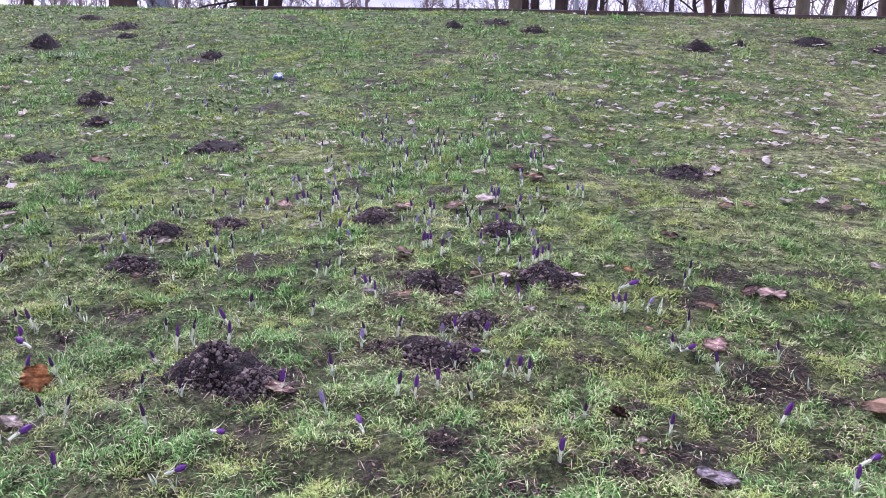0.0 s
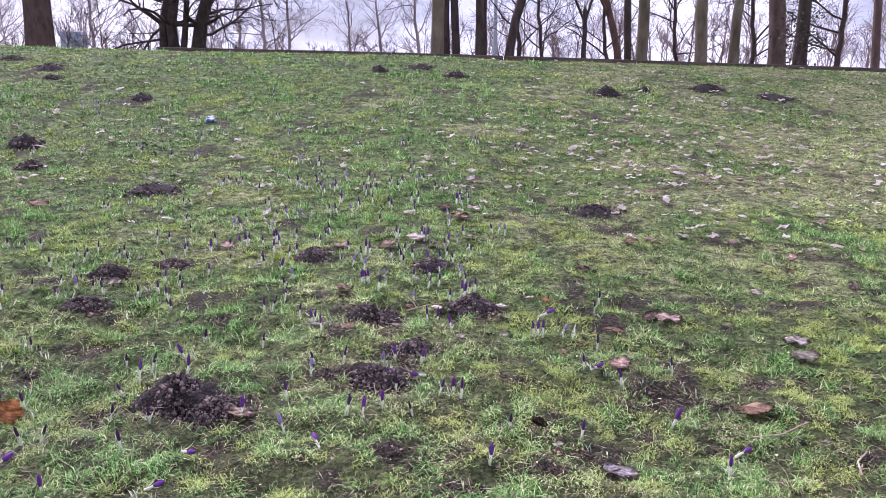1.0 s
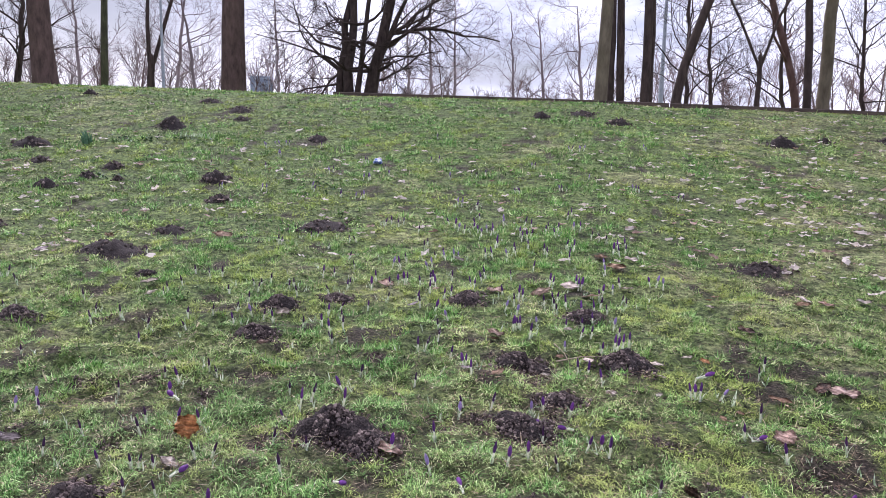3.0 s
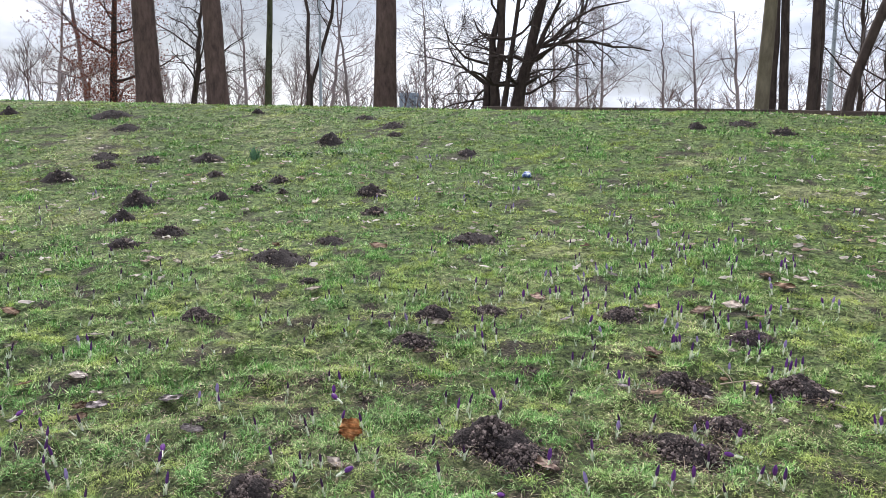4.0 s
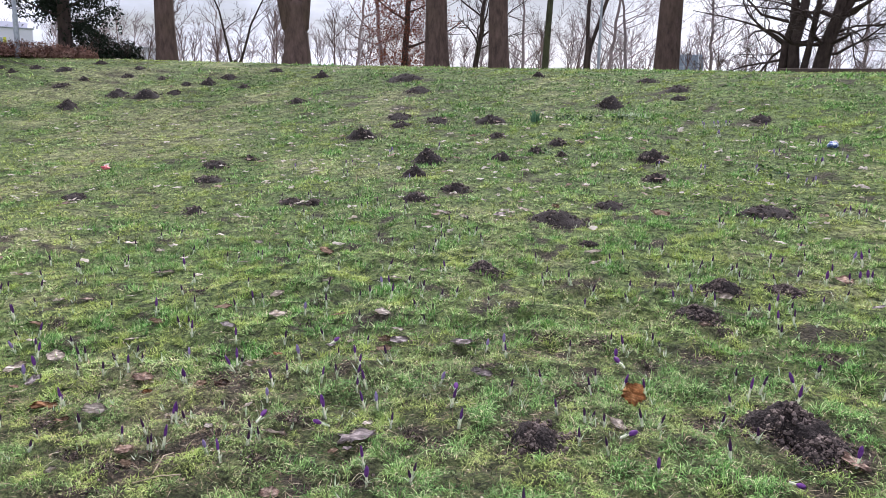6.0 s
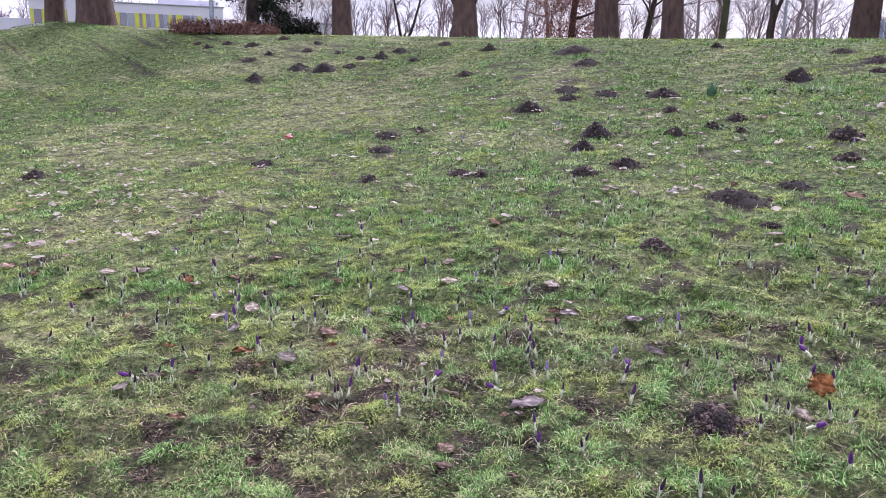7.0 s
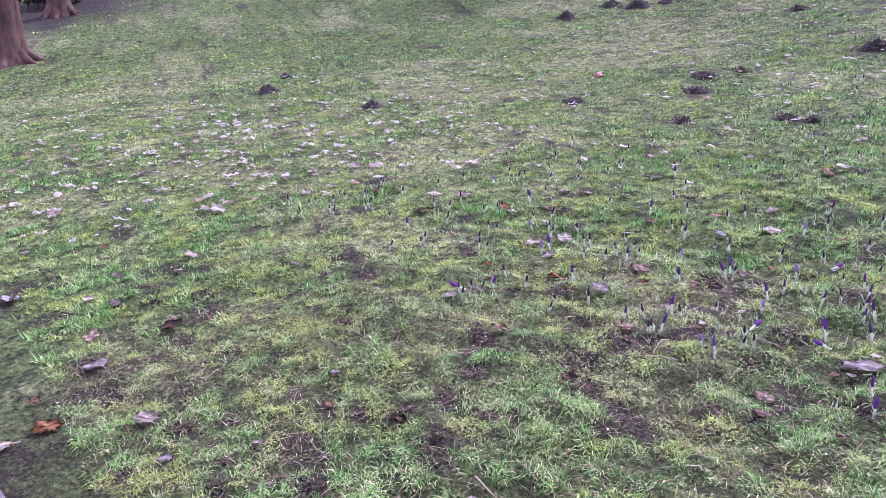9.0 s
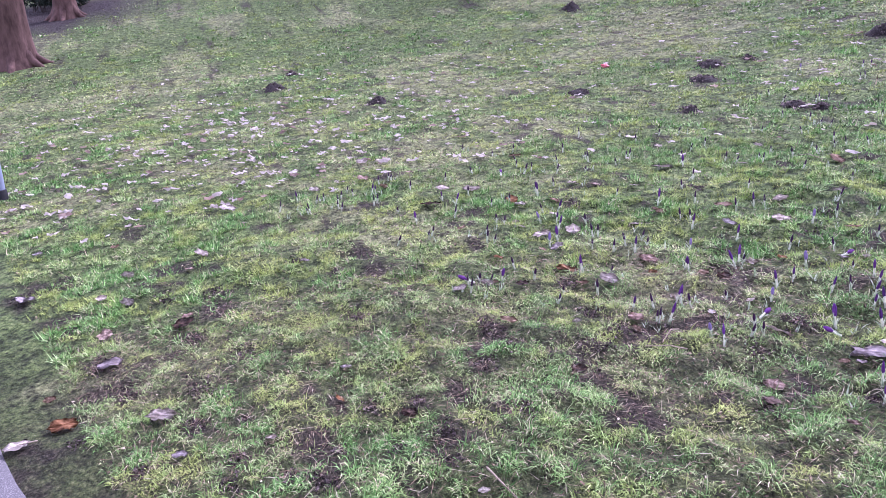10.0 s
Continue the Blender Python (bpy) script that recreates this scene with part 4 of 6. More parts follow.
def far_woods():
    """A belt of bare trees behind everything, past counting."""
    rng = random.Random(31)
    buf = Tubes()
    for k in range(190):
        b = radians(-44 + 150 * (k + rng.random()) / 190)
        if radians(-9) < b < radians(9) and rng.random() < 0.5:
            continue
        dist = rng.uniform(60, 105)
        x, y = -dist * math.sin(b), dist * math.cos(b)
        tall = rng.uniform(4.0, 8.5) * dist / 80 * (0.62 if radians(-9) < b < radians(9) else 1.2 if b > 0 else 1.35)
        fan_tree(buf, rng, x, y, float(broad(x, y)) - 0.3, tall, rng.uniform(0.06, 0.13), 0.016)
    tagged(buf.mesh("far_woods", FAR_TWIG_HAZED), "distant belt of bare winter trees", "woods", kind="stuff")
    buf = Tubes()
    for k in range(84):
        b = radians(-42 + 106 * (k + rng.random()) / 84)
        dist = rng.uniform(34, 50)
        x, y = -dist * math.sin(b), dist * math.cos(b)
        tall = rng.uniform(2.2, 5.2) * (0.95 if b > radians(-8) else 1.3)
        fan_tree(buf, rng, x, y, float(broad(x, y)) - 0.2, tall, rng.uniform(0.03, 0.06), 0.007)
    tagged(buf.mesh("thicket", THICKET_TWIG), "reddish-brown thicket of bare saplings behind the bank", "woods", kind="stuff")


far_woods()


# ---------------------------------------------------------------- buildings and posts behind the bank
def box(bm, x0, x1, y0, y1, z0, z1):
    m = Matrix.Translation(((x0 + x1) / 2, (y0 + y1) / 2, (z0 + z1) / 2)) @ Matrix.Diagonal((x1 - x0, y1 - y0, z1 - z0, 1))
    bmesh.ops.create_cube(bm, size=1.0, matrix=m)


def school():
    """White flat-roofed building with a band of yellow and grey panels. Built along x, then turned to face the bank."""
    base = 2.6
    top = holder("building", -57.2, 17.0, base, "white flat-roofed building with yellow and grey window panels", "building")
    top.rotation_euler = (0, 0, radians(70))

    def piece(name, bounds, mat, parent=None, label=""):
        bm = bmesh.new()
        box(bm, *bounds)
        bmesh.ops.bevel(bm, geom=bm.edges[:], offset=0.02, segments=1, affect="EDGES")
        return part(name, bm, mat, parent or top, label, smooth=False)
    piece("wall", (-5.26, 7.5, 0.0, 9.0, 0.0, 3.70), PLASTER)
    piece("wall", (-9.5, -5.28, 0.6, 8.0, 0.0, 2.45), PLASTER, label="low grey-white annexe wall")
    piece("stair_tower", (-2.9, -1.7, -0.25, 3.0, 0.0, 4.6), PLASTER)
    piece("upper_storey", (2.2, 7.4, 1.0, 8.0, 3.70, 3.86), PLASTER)
    piece("upper_storey", (3.0, 7.3, 1.4, 7.8, 3.86, 4.25), PLASTER)
    piece("roof", (-5.4, 7.6, -0.10, 9.1, 3.70, 3.78), STEEL)
    # yellow panels start and end at these metres, with windows between them
    stops = (-5.2, -5.0, -4.5, -4.33, -3.8, -3.55, -3.1, -2.95, -1.6, -1.35, -0.9, -0.65, 0.08, 0.39, 1.41, 1.69, 1.90, 2.15, 2.77, 3.02, 3.67, 3.89, 4.20, 4.62, 5.7, 5.9)
    for k, (lo, hi) in enumerate(zip(stops, stops[1:])):
        if lo > -3.0 and hi < -1.5:
            continue
        if k % 2 == 0:
            piece("panel", (lo + 0.01, hi - 0.01, -0.06, 0.02, 2.12, 3.08), YELLOW)
        else:
            half = (lo + hi) / 2 if hi - lo > 0.5 else hi
            piece("window", (lo + 0.03, half - 0.02, -0.04, 0.02, 2.14, 3.06), GREY_PANEL)
            if half < hi:
                piece("window", (half + 0.02, hi - 0.03, -0.04, 0.02, 2.14, 3.06), STEEL)


school()


def low_hut():
    top = holder("shed", -61, 37, 2.6, "pale grey low shed beyond the trees", "building")
    bm = bmesh.new()
    box(bm, -1.6, 1.6, -1.2, 1.2, 0, 3.4)
    part("wall", bm, PLASTER, top, smooth=False)
    bm = bmesh.new()
    box(bm, -1.75, 1.75, -1.35, 1.35, 3.4, 3.55)
    part("roof", bm, STEEL, top, smooth=False)
    top.rotation_euler = (0, 0, radians(60))


low_hut()


def lamp_post(x, y, tall, r):
    z = ground_at(x, y)
    top = holder("street_lamp", x, y, z, "slim grey steel street lamp post", "lamp post")
    inv = Matrix.Translation(top.location).inverted()
    for name, pts, radii, mat in (("pole", [Vector((x, y, z - 0.1)), Vector((x, y, z + 1.2)), Vector((x, y, z + 1.3)), Vector((x, y, z + tall))], [r * 1.25, r * 1.25, r, r * 0.7], STEEL),
                                  ("arm", [Vector((x, y, z + tall - 0.1)), Vector((x + 0.3, y - 0.3, z + tall + 0.15)), Vector((x + 0.8, y - 0.8, z + tall + 0.2))], [r * 0.6] * 3, STEEL),
                                  ("lamp_head", [Vector((x + 0.7, y - 0.7, z + tall + 0.2)), Vector((x + 0.9, y - 0.9, z + tall + 0.2)), Vector((x + 1.2, y - 1.2, z + tall + 0.22)), Vector((x + 1.25, y - 1.25, z + tall + 0.22))], [0.05, 0.11, 0.10, 0.02], STEEL)):
        b = Tubes()
        b.add(pts, radii, 12)
        b.mesh(name, mat, top).matrix_parent_inverse = inv


lamp_post(4.33, 25.2, 6.0, 0.065)
lamp_post(-24.15, 9.75, 6.0, 0.06)
lamp_post(-12.6, 24.6, 6.0, 0.045)


def road_sign():
    """The back of a sign panel on two posts."""
    x, y, z = -20.35, 56.0, 2.6
    top = holder("road_sign", x, y, z, "back of a blue-grey sheet sign on two posts", "sign")
    top.rotation_euler = (0, 0, radians(20))
    bm = bmesh.new()
    box(bm, -0.85, 0.85, 0, 0.03, 1.9, 3.25)
    part("panel", bm, SIGN_BACK, top, smooth=False)
    for h in (2.05, 2.35, 2.7, 3.05):
        bm = bmesh.new()
        box(bm, -0.8, 0.8, -0.05, -0.002, h, h + 0.05)
        part("rail", bm, STEEL, top, smooth=False)
    for px in (-0.5, 0.5):
        bm = bmesh.new()
        bmesh.ops.create_cone(bm, cap_ends=True, segments=10, radius1=0.04, radius2=0.04, depth=3.3, matrix=Matrix.Translation((px, -0.09, 1.65)))
        part("post", bm, STEEL, top)


road_sign()


def bollard():
    x, y = -8.95, -3.09
    z = ground_at(x, y)
    top = holder("marker_post", x, y, z, "blue-grey post with a black foot beside the path", "post")
    inv = Matrix.Translation(top.location).inverted()
    for name, h0, h1, r, mat in (("foot", -0.05, 0.12, 0.085, BLACK), ("pole", 0.12, 1.0, 0.07, SIGN_BACK)):
        b = Tubes()
        b.add([Vector((x, y, z + h0)), Vector((x, y, z + h0 + 0.01)), Vector((x, y, z + h1 - 0.01)), Vector((x, y, z + h1)), Vector((x, y, z + h1 + 0.004))], [r, r, r * 0.97, r * 0.9, 0.001], 16)
        b.mesh(name, mat, top).matrix_parent_inverse = inv


bollard()


def red_trunk(x, y, r, seed):
    rng = random.Random(seed)
    z = ground_at(x, y)
    top = holder("tree", x, y, z, "thick reddish-brown trunk with buttressed roots by the path", "tree", "trees beyond the path")
    inv = Matrix.Translation(top.location).inverted()
    buf = Tubes()
    pts = trunk_points(x, y, z, (0.0, 0.01), 14, 26, rng, 0.0)
    radii = [r * (1 - 0.8 * (p.z - z + 0.12) / 14) * (1 + 0.45 * math.exp(-(p.z - z + 0.12) / 0.5)) for p in pts]
    buf.add(pts, radii, 28, 0.10)
    buf.mesh("trunk", BARK_RED, top).matrix_parent_inverse = inv
    for k in range(7):
        a = 2 * math.pi * k / 7 + rng.uniform(-0.3, 0.3)
        b = Tubes()
        line = [Vector((x + math.cos(a) * s * r, y + math.sin(a) * s * r, ground_at(x + math.cos(a) * s * r, y + math.sin(a) * s * r) + h)) for s, h in ((0.7, 0.35), (1.2, 0.12), (1.7, 0.02), (2.3, -0.06))]
        b.add(line, [0.16, 0.12, 0.08, 0.03], 8, 0.1)
        b.mesh("root", BARK_RED, top).matrix_parent_inverse = inv
    for k in range(9):
        i = rng.randint(11, 24)
        a = rng.uniform(0, 2 * math.pi)
        b = Tubes()
        branch(b, rng, pts[i], Vector((math.cos(a), math.sin(a), 0.1)), rng.uniform(2, 4), 0.06, 0, 2, (6, 5, 4), 0.12, 0.02)
        b.mesh("limb", BARK_RED, top).matrix_parent_inverse = inv


red_trunk(-21.16, -5.17, 0.40, 1)
red_trunk(-29.73, -5.1, 0.33, 2)
bush("dark_shrub", -33.5, -5.8, 4.0, 2.0, 1.6, NEEDLE, "dark evergreen undergrowth behind the trunks", 12, 40, 3500, 0.07, BARK_DARK)


# ---------------------------------------------------------------- molehills
def molehill(x, y, w, h, seed):
    rng = random.Random(seed)
    z = ground_at(x, y)
    r = w / 2 * 0.86
    h = h * 0.9
    flat = rng.uniform(0.62, 0.95)
    near = math.hypot(x + 0.3, y + 0.6) < 6.5
    fresh = near and w > 0.2
    label = "crumbly dark brown molehill in the grass" if h > 0.10 else "low flattened molehill of dark crumbly soil"
    top = holder("molehill", x, y, z, label, "molehill", "molehills")
    rings, seg = (14, 34) if near else (8, 16)
    ph = rng.uniform(0, 9)

    def dome(s):
        return (0.55 * max(0.0, 1 - (s / 0.85) ** 1.6) + 0.45 * max(0.0, 1 - (s / 1.25) ** 1.2)) * h
    vs, fs = [], []
    for i in range(rings + 1):
        s = i / rings * 1.3
        for k in range(seg):
            a = 2 * math.pi * k / seg
            wob = 1 + 0.15 * math.sin(2 * a + ph) + 0.13 * math.sin(3 * a + 2 * ph) + 0.10 * math.sin(7 * a + ph) + 0.09 * math.sin(13 * a + 3 * ph)
            px, py = math.cos(a) * s * r * wob, math.sin(a) * s * r * wob * flat
            lump = (noise.noise(Vector((px * 13 + ph, py * 13, ph))) * 0.34 + noise.noise(Vector((px * 38, py * 38 + ph, 3))) * 0.20) * h * (1.25 - s / 1.3) + noise.noise(Vector((px * 85, py * 85, ph))) * 0.010
            zz = ground_at(x + px, y + py) - z + dome(s) + lump + 0.014 - 0.05 * max(0.0, s - 0.85) / 0.45
            vs.append((px, py, zz))
    for i in range(rings):
        for k in range(seg):
            a, b = i * seg + k, i * seg + (k + 1) % seg
            fs.append((a, b, b + seg, a + seg))
    arrays("mound", vs, fs, MOLE, top)
    cv, cf = [], []
    for _ in range(int((720 if fresh else 60) * (1 if w < 0.38 else 1.7))):
        a, s = rng.uniform(0, 2 * math.pi), math.sqrt(rng.random()) * rng.choice((0.9, 1.1, 1.35, 1.7))
        px, py = math.cos(a) * s * r, math.sin(a) * s * r * flat
        size = rng.choice((0.0026, 0.0035, 0.0045, 0.006, 0.008, 0.012)) * (1 if near else 1.9) * rng.uniform(0.8, 1.3)
        c = Vector((px, py, ground_at(x + px, y + py) - z + dome(s) + 0.012 * (s < 1) + size * 0.3))
        i = len(cv)
        ax = [Vector((1, 0, 0)), Vector((0, 1, 0)), Vector((0, 0, 1))]
        q = Euler((rng.uniform(0, 6), rng.uniform(0, 6), rng.uniform(0, 6))).to_matrix()
        for v in ax:
            for sg in (1, -1):
                cv.append(c + q @ (v * sg * size * rng.uniform(0.7, 1.25)))
        for u in (0, 1):
            for v in (2, 3):
                for t in (4, 5):
                    cf.append((i + u, i + v, i + t))
    ob = arrays("crumb_layer", cv, cf, CRUMB, top, "loose crumbs of soil", smooth=False)
    tagged(ob, kind="stuff")


for index, (mx, my, mw, mh) in enumerate(MOLEHILLS):
    molehill(mx, my, mw, mh, 500 + index)


# ---------------------------------------------------------------- crocuses
def blade(length, width, bend, mat, parent, turn, name="leaf", base=(0, 0, 0)):
    vs, fs = [], []
    for i in range(5):
        t = i / 4
        a = bend * t
        px, pz = length * t * math.sin(a * 0.6), length * t * math.cos(a * 0.6)
        w = width * (1 - t ** 2.2) + 0.0003
        vs += [(px, -w / 2, pz), (px - 0.3 * w, 0, pz), (px, w / 2, pz)]
    for i in range(4):
        for k in (0, 1):
            a = i * 3 + k
            fs.append((a, a + 1, a + 4, a + 3))
    ob = arrays(name, vs, fs, mat, parent)
    ob.location, ob.rotation_euler = base, (0, 0, turn)
    return ob


def petal_mesh(length, width, open_by, mat):
    vs, fs = [], []
    n = 6
    for i in range(n + 1):
        t = i / n
        prof = math.sin(math.pi * min(1, 0.12 + 0.88 * t) ** 0.8)
        rad = width * (0.25 + 0.75 * prof) * 0.5 * (1 + open_by * t * 2.2)
        half = width * 0.62 * prof + 0.0006
        for j in (-1, -0.4, 0.4, 1):
            ang = j * half / max(rad, 0.002) if rad > 0.0001 else 0
            ang = max(-1.15, min(1.15, ang))
            vs.append((rad * math.cos(ang), rad * math.sin(ang), length * t - 0.004 * (1 - abs(j)) * (1 - t)))
    for i in range(n):
        for k in range(3):
            a = i * 4 + k
            fs.append((a, a + 1, a + 5, a + 4))
    me = bpy.data.meshes.new("petal")
    me.from_pydata(vs, [], fs)
    me.materials.append(mat)
    me.polygons.foreach_set("use_smooth", np.ones(len(fs), dtype=bool))
    return me


def crocus(mat, label, stem_len, bloom_len, width, open_by, leaves, seed, lean=4):
    rng = random.Random(seed)
    top = holder("crocus", 0, 0, 0, label, "flower", "crocuses in the lawn")
    b = Tubes()
    b.add([Vector((0, 0, -0.01)), Vector((0.001, 0, stem_len * 0.5)), Vector((0, 0.001, stem_len))], [0.0050, 0.0042, 0.0046], 7)
    b.mesh("stem", STEM, top)
    for whorl, (scale, off) in enumerate(((1.0, 0.0), (0.94, math.pi / 3))):
        me = petal_mesh(bloom_len * scale, width * (1 - 0.12 * whorl), open_by * (1 - 0.2 * whorl), mat)
        for k in range(3):
            ob = new("petal", me)
            ob.parent = top
            ob.location = (0, 0, stem_len - 0.002)
            ob.rotation_euler = (0, 0, off + k * 2 * math.pi / 3 + rng.uniform(-0.1, 0.1))
    for k in range(leaves):
        blade(rng.uniform(0.035, 0.075), rng.uniform(0.0045, 0.0065), rng.uniform(0.4, 1.7), SPEAR, top, k * 2 * math.pi / leaves + rng.uniform(-0.6, 0.6), base=(rng.uniform(-0.006, 0.006), rng.uniform(-0.006, 0.006), -0.006))
    return top


DARK_TALL = crocus(PETAL_DARK, "closed dark purple crocus on a pale stem", 0.036, 0.042, 0.0115, 0.0, 4, 1)
DARK_SHORT = crocus(PETAL_DARK, "short closed dark purple crocus bud", 0.026, 0.036, 0.0110, 0.0, 4, 2)
PURPLE = crocus(PETAL_MID, "purple crocus bud on a pale stem", 0.042, 0.044, 0.0125, 0.02, 5, 7)
VIOLET_TALL = crocus(PETAL_BRIGHT, "tall violet crocus bud on a pale stem", 0.052, 0.050, 0.0135, 0.03, 5, 3)
VIOLET_OPEN = crocus(PETAL_BRIGHT, "violet crocus with opening petals", 0.040, 0.046, 0.0150, 0.22, 5, 4)
LILAC = crocus(PETAL_LILAC, "pale lilac crocus beginning to open", 0.040, 0.040, 0.0150, 0.12, 5, 5)
FLOPPED = crocus(PETAL_BRIGHT, "violet crocus flopped over on the grass", 0.034, 0.044, 0.0160, 0.40, 3, 6)
SORT_OF = (DARK_TALL, VIOLET_TALL, DARK_SHORT, VIOLET_OPEN, LILAC, PURPLE, FLOPPED)

# crocuses, by look: x, y
VIOLET_SPOTS_A = (
    (-2.29, 1.51), (-2.36, 1.57), (-2.96, 1.27), (-2.88, 1.84), (-3.30, 1.20), (-3.48, 1.36), (-1.76, 2.87), (-0.66, 2.75),
    (-3.14, 2.33), (-0.12, 2.65), (-1.19, 3.07), (-3.81, 1.67), (0.39, 2.28), (-3.83, 1.66), (-3.71, 1.92), (-4.08, 1.11),
    (-0.03, 2.71), (-4.10, 1.13), (-3.75, 1.97), (-0.99, 3.17), (-4.22, 0.65), (-1.03, 3.33), (0.31, 2.90), (-4.01, 2.16),
    (0.18, 3.18), (0.05, 3.27), (1.33, 2.14), (-4.72, 1.27), (-0.40, 3.65), (1.26, 2.54), (-4.86, 1.34), (0.38, 3.57),
    (-1.32, 4.15), (-4.89, 2.16), (0.85, 3.51), (0.87, 3.51), (-1.41, 4.46), (-0.11, 4.39), (0.52, 4.10), (-5.64, 0.52),
    (-0.08, 4.40), (0.51, 4.15), (0.56, 4.13), (-0.69, 4.68), (-5.88, 0.92), (0.35, 4.74), (-1.25, 5.15), (0.44, 4.75),
)
VIOLET_SPOTS_B = (
    (-0.10, 4.98), (-0.07, 4.99), (-0.74, 5.16), (-1.06, 5.28), (-1.01, 5.29), (-1.68, 5.32), (-5.71, 2.94), (0.14, 5.36),
    (-1.10, 5.64), (0.36, 5.31), (0.54, 5.24), (0.38, 5.31), (0.34, 5.36), (0.93, 5.44), (-0.33, 6.30), (-0.31, 6.36),
    (0.78, 6.19), (0.73, 6.25), (-0.09, 6.51), (-0.04, 6.52), (-0.48, 6.67), (-0.39, 6.70), (0.78, 6.37), (-0.52, 6.76),
    (-0.11, 6.68), (-0.36, 6.74), (0.86, 6.44), (-0.57, 6.84), (-0.76, 6.89), (0.48, 6.93),
)
PURPLE_SPOTS_A = (
    (-2.24, 2.10), (-1.88, 2.40), (-2.39, 2.24), (-2.78, 2.02), (-3.50, 1.11), (-2.93, 2.12), (-3.48, 1.39), (-2.91, 2.17),
    (-3.02, 2.21), (-3.18, 2.10), (-3.36, 1.91), (-3.05, 2.26), (-1.74, 2.88), (-3.36, 2.01), (-1.65, 2.91), (-1.23, 2.94),
    (-1.05, 2.92), (-2.46, 2.85), (-0.19, 2.67), (-0.47, 2.86), (-1.94, 3.29), (0.24, 2.83), (-4.22, 1.56), (0.34, 2.82),
    (0.82, 2.46), (-4.36, 2.08), (-0.39, 3.66), (-3.70, 3.27), (-0.50, 3.90), (-0.71, 3.96), (1.15, 2.90), (-5.01, 1.40),
    (1.02, 3.11), (0.26, 3.77), (0.32, 3.79), (-3.86, 3.44), (-2.01, 4.25), (-1.41, 4.29), (-1.75, 4.29), (-4.59, 2.76),
    (0.89, 3.49), (-5.26, 1.53), (-0.02, 4.15), (0.42, 4.01), (-3.71, 3.92), (-0.13, 4.36), (-1.17, 4.65), (-0.09, 4.43),
)
PURPLE_SPOTS_B = (
    (0.60, 4.15), (0.31, 4.30), (0.38, 4.32), (0.22, 4.40), (0.56, 4.34), (-5.75, 1.59), (0.34, 4.51), (-5.82, 1.61),
    (-0.86, 4.93), (0.41, 4.56), (-6.01, 0.85), (-0.66, 4.99), (-0.61, 5.01), (-1.43, 5.09), (-0.78, 5.08), (-1.43, 5.16),
    (-0.22, 5.01), (0.09, 4.93), (-1.11, 5.19), (-0.44, 5.12), (0.25, 4.92), (-0.88, 5.26), (-1.24, 5.30), (-0.99, 5.30),
    (-0.80, 5.28), (-0.78, 5.29), (-1.60, 5.34), (-0.47, 5.24), (0.16, 5.06), (0.19, 5.08), (-0.64, 5.40), (-0.40, 5.40),
    (0.16, 5.31), (0.51, 5.18), (-6.61, 0.42), (-6.63, 0.39), (-0.38, 5.55), (-6.68, -0.26), (0.69, 5.41), (0.01, 5.66),
    (-0.78, 6.06), (-0.40, 6.00), (-0.34, 6.01), (0.33, 5.98), (-0.14, 6.15), (-0.16, 6.23), (0.14, 6.15), (0.33, 6.13),
)
PURPLE_SPOTS_C = (
    (0.12, 6.23), (-0.03, 6.35), (0.38, 6.30), (0.32, 6.37), (0.84, 6.28), (-0.65, 6.72), (-0.01, 6.62), (-1.48, 6.92),
    (0.23, 6.68), (-1.34, 6.95), (-1.42, 7.00), (-0.56, 6.94), (-0.82, 6.98), (-1.30, 7.03), (0.14, 6.84), (0.26, 6.87),
    (0.17, 6.94), (0.00, 6.99), (-0.07, 7.07), (-0.54, 7.26), (0.38, 7.39), (0.43, 7.50),
)
DARK_SPOTS_A = (
    (-1.70, 1.51), (-1.60, 1.64), (-1.51, 1.70), (-2.11, 1.59), (-2.14, 1.63), (-1.67, 2.22), (-2.97, 1.43), (-1.54, 2.24),
    (-2.53, 1.94), (-2.97, 1.50), (-3.07, 1.53), (-3.30, 1.14), (-3.31, 1.13), (-1.74, 2.41), (-1.72, 2.43), (-1.66, 2.45),
    (-1.08, 2.43), (-1.52, 2.56), (-1.45, 2.58), (-2.19, 2.47), (-3.39, 1.39), (-3.49, 1.23), (-3.38, 1.60), (-1.21, 2.71),
    (-1.04, 2.68), (-1.87, 2.73), (-2.13, 2.68), (-3.78, 0.81), (-3.11, 2.15), (-3.77, 1.05), (-1.89, 2.83), (-3.89, 0.90),
    (-2.99, 2.43), (-3.99, 1.25), (-4.13, 0.42), (-4.14, 0.83), (0.10, 2.65), (-4.20, 0.43), (-3.27, 2.56), (-3.76, 2.01),
    (-4.22, 0.57), (-1.17, 3.21), (-2.22, 3.16), (-4.27, 0.53), (-1.32, 3.31), (-4.33, 0.78), (0.52, 2.54), (0.04, 2.94),
)
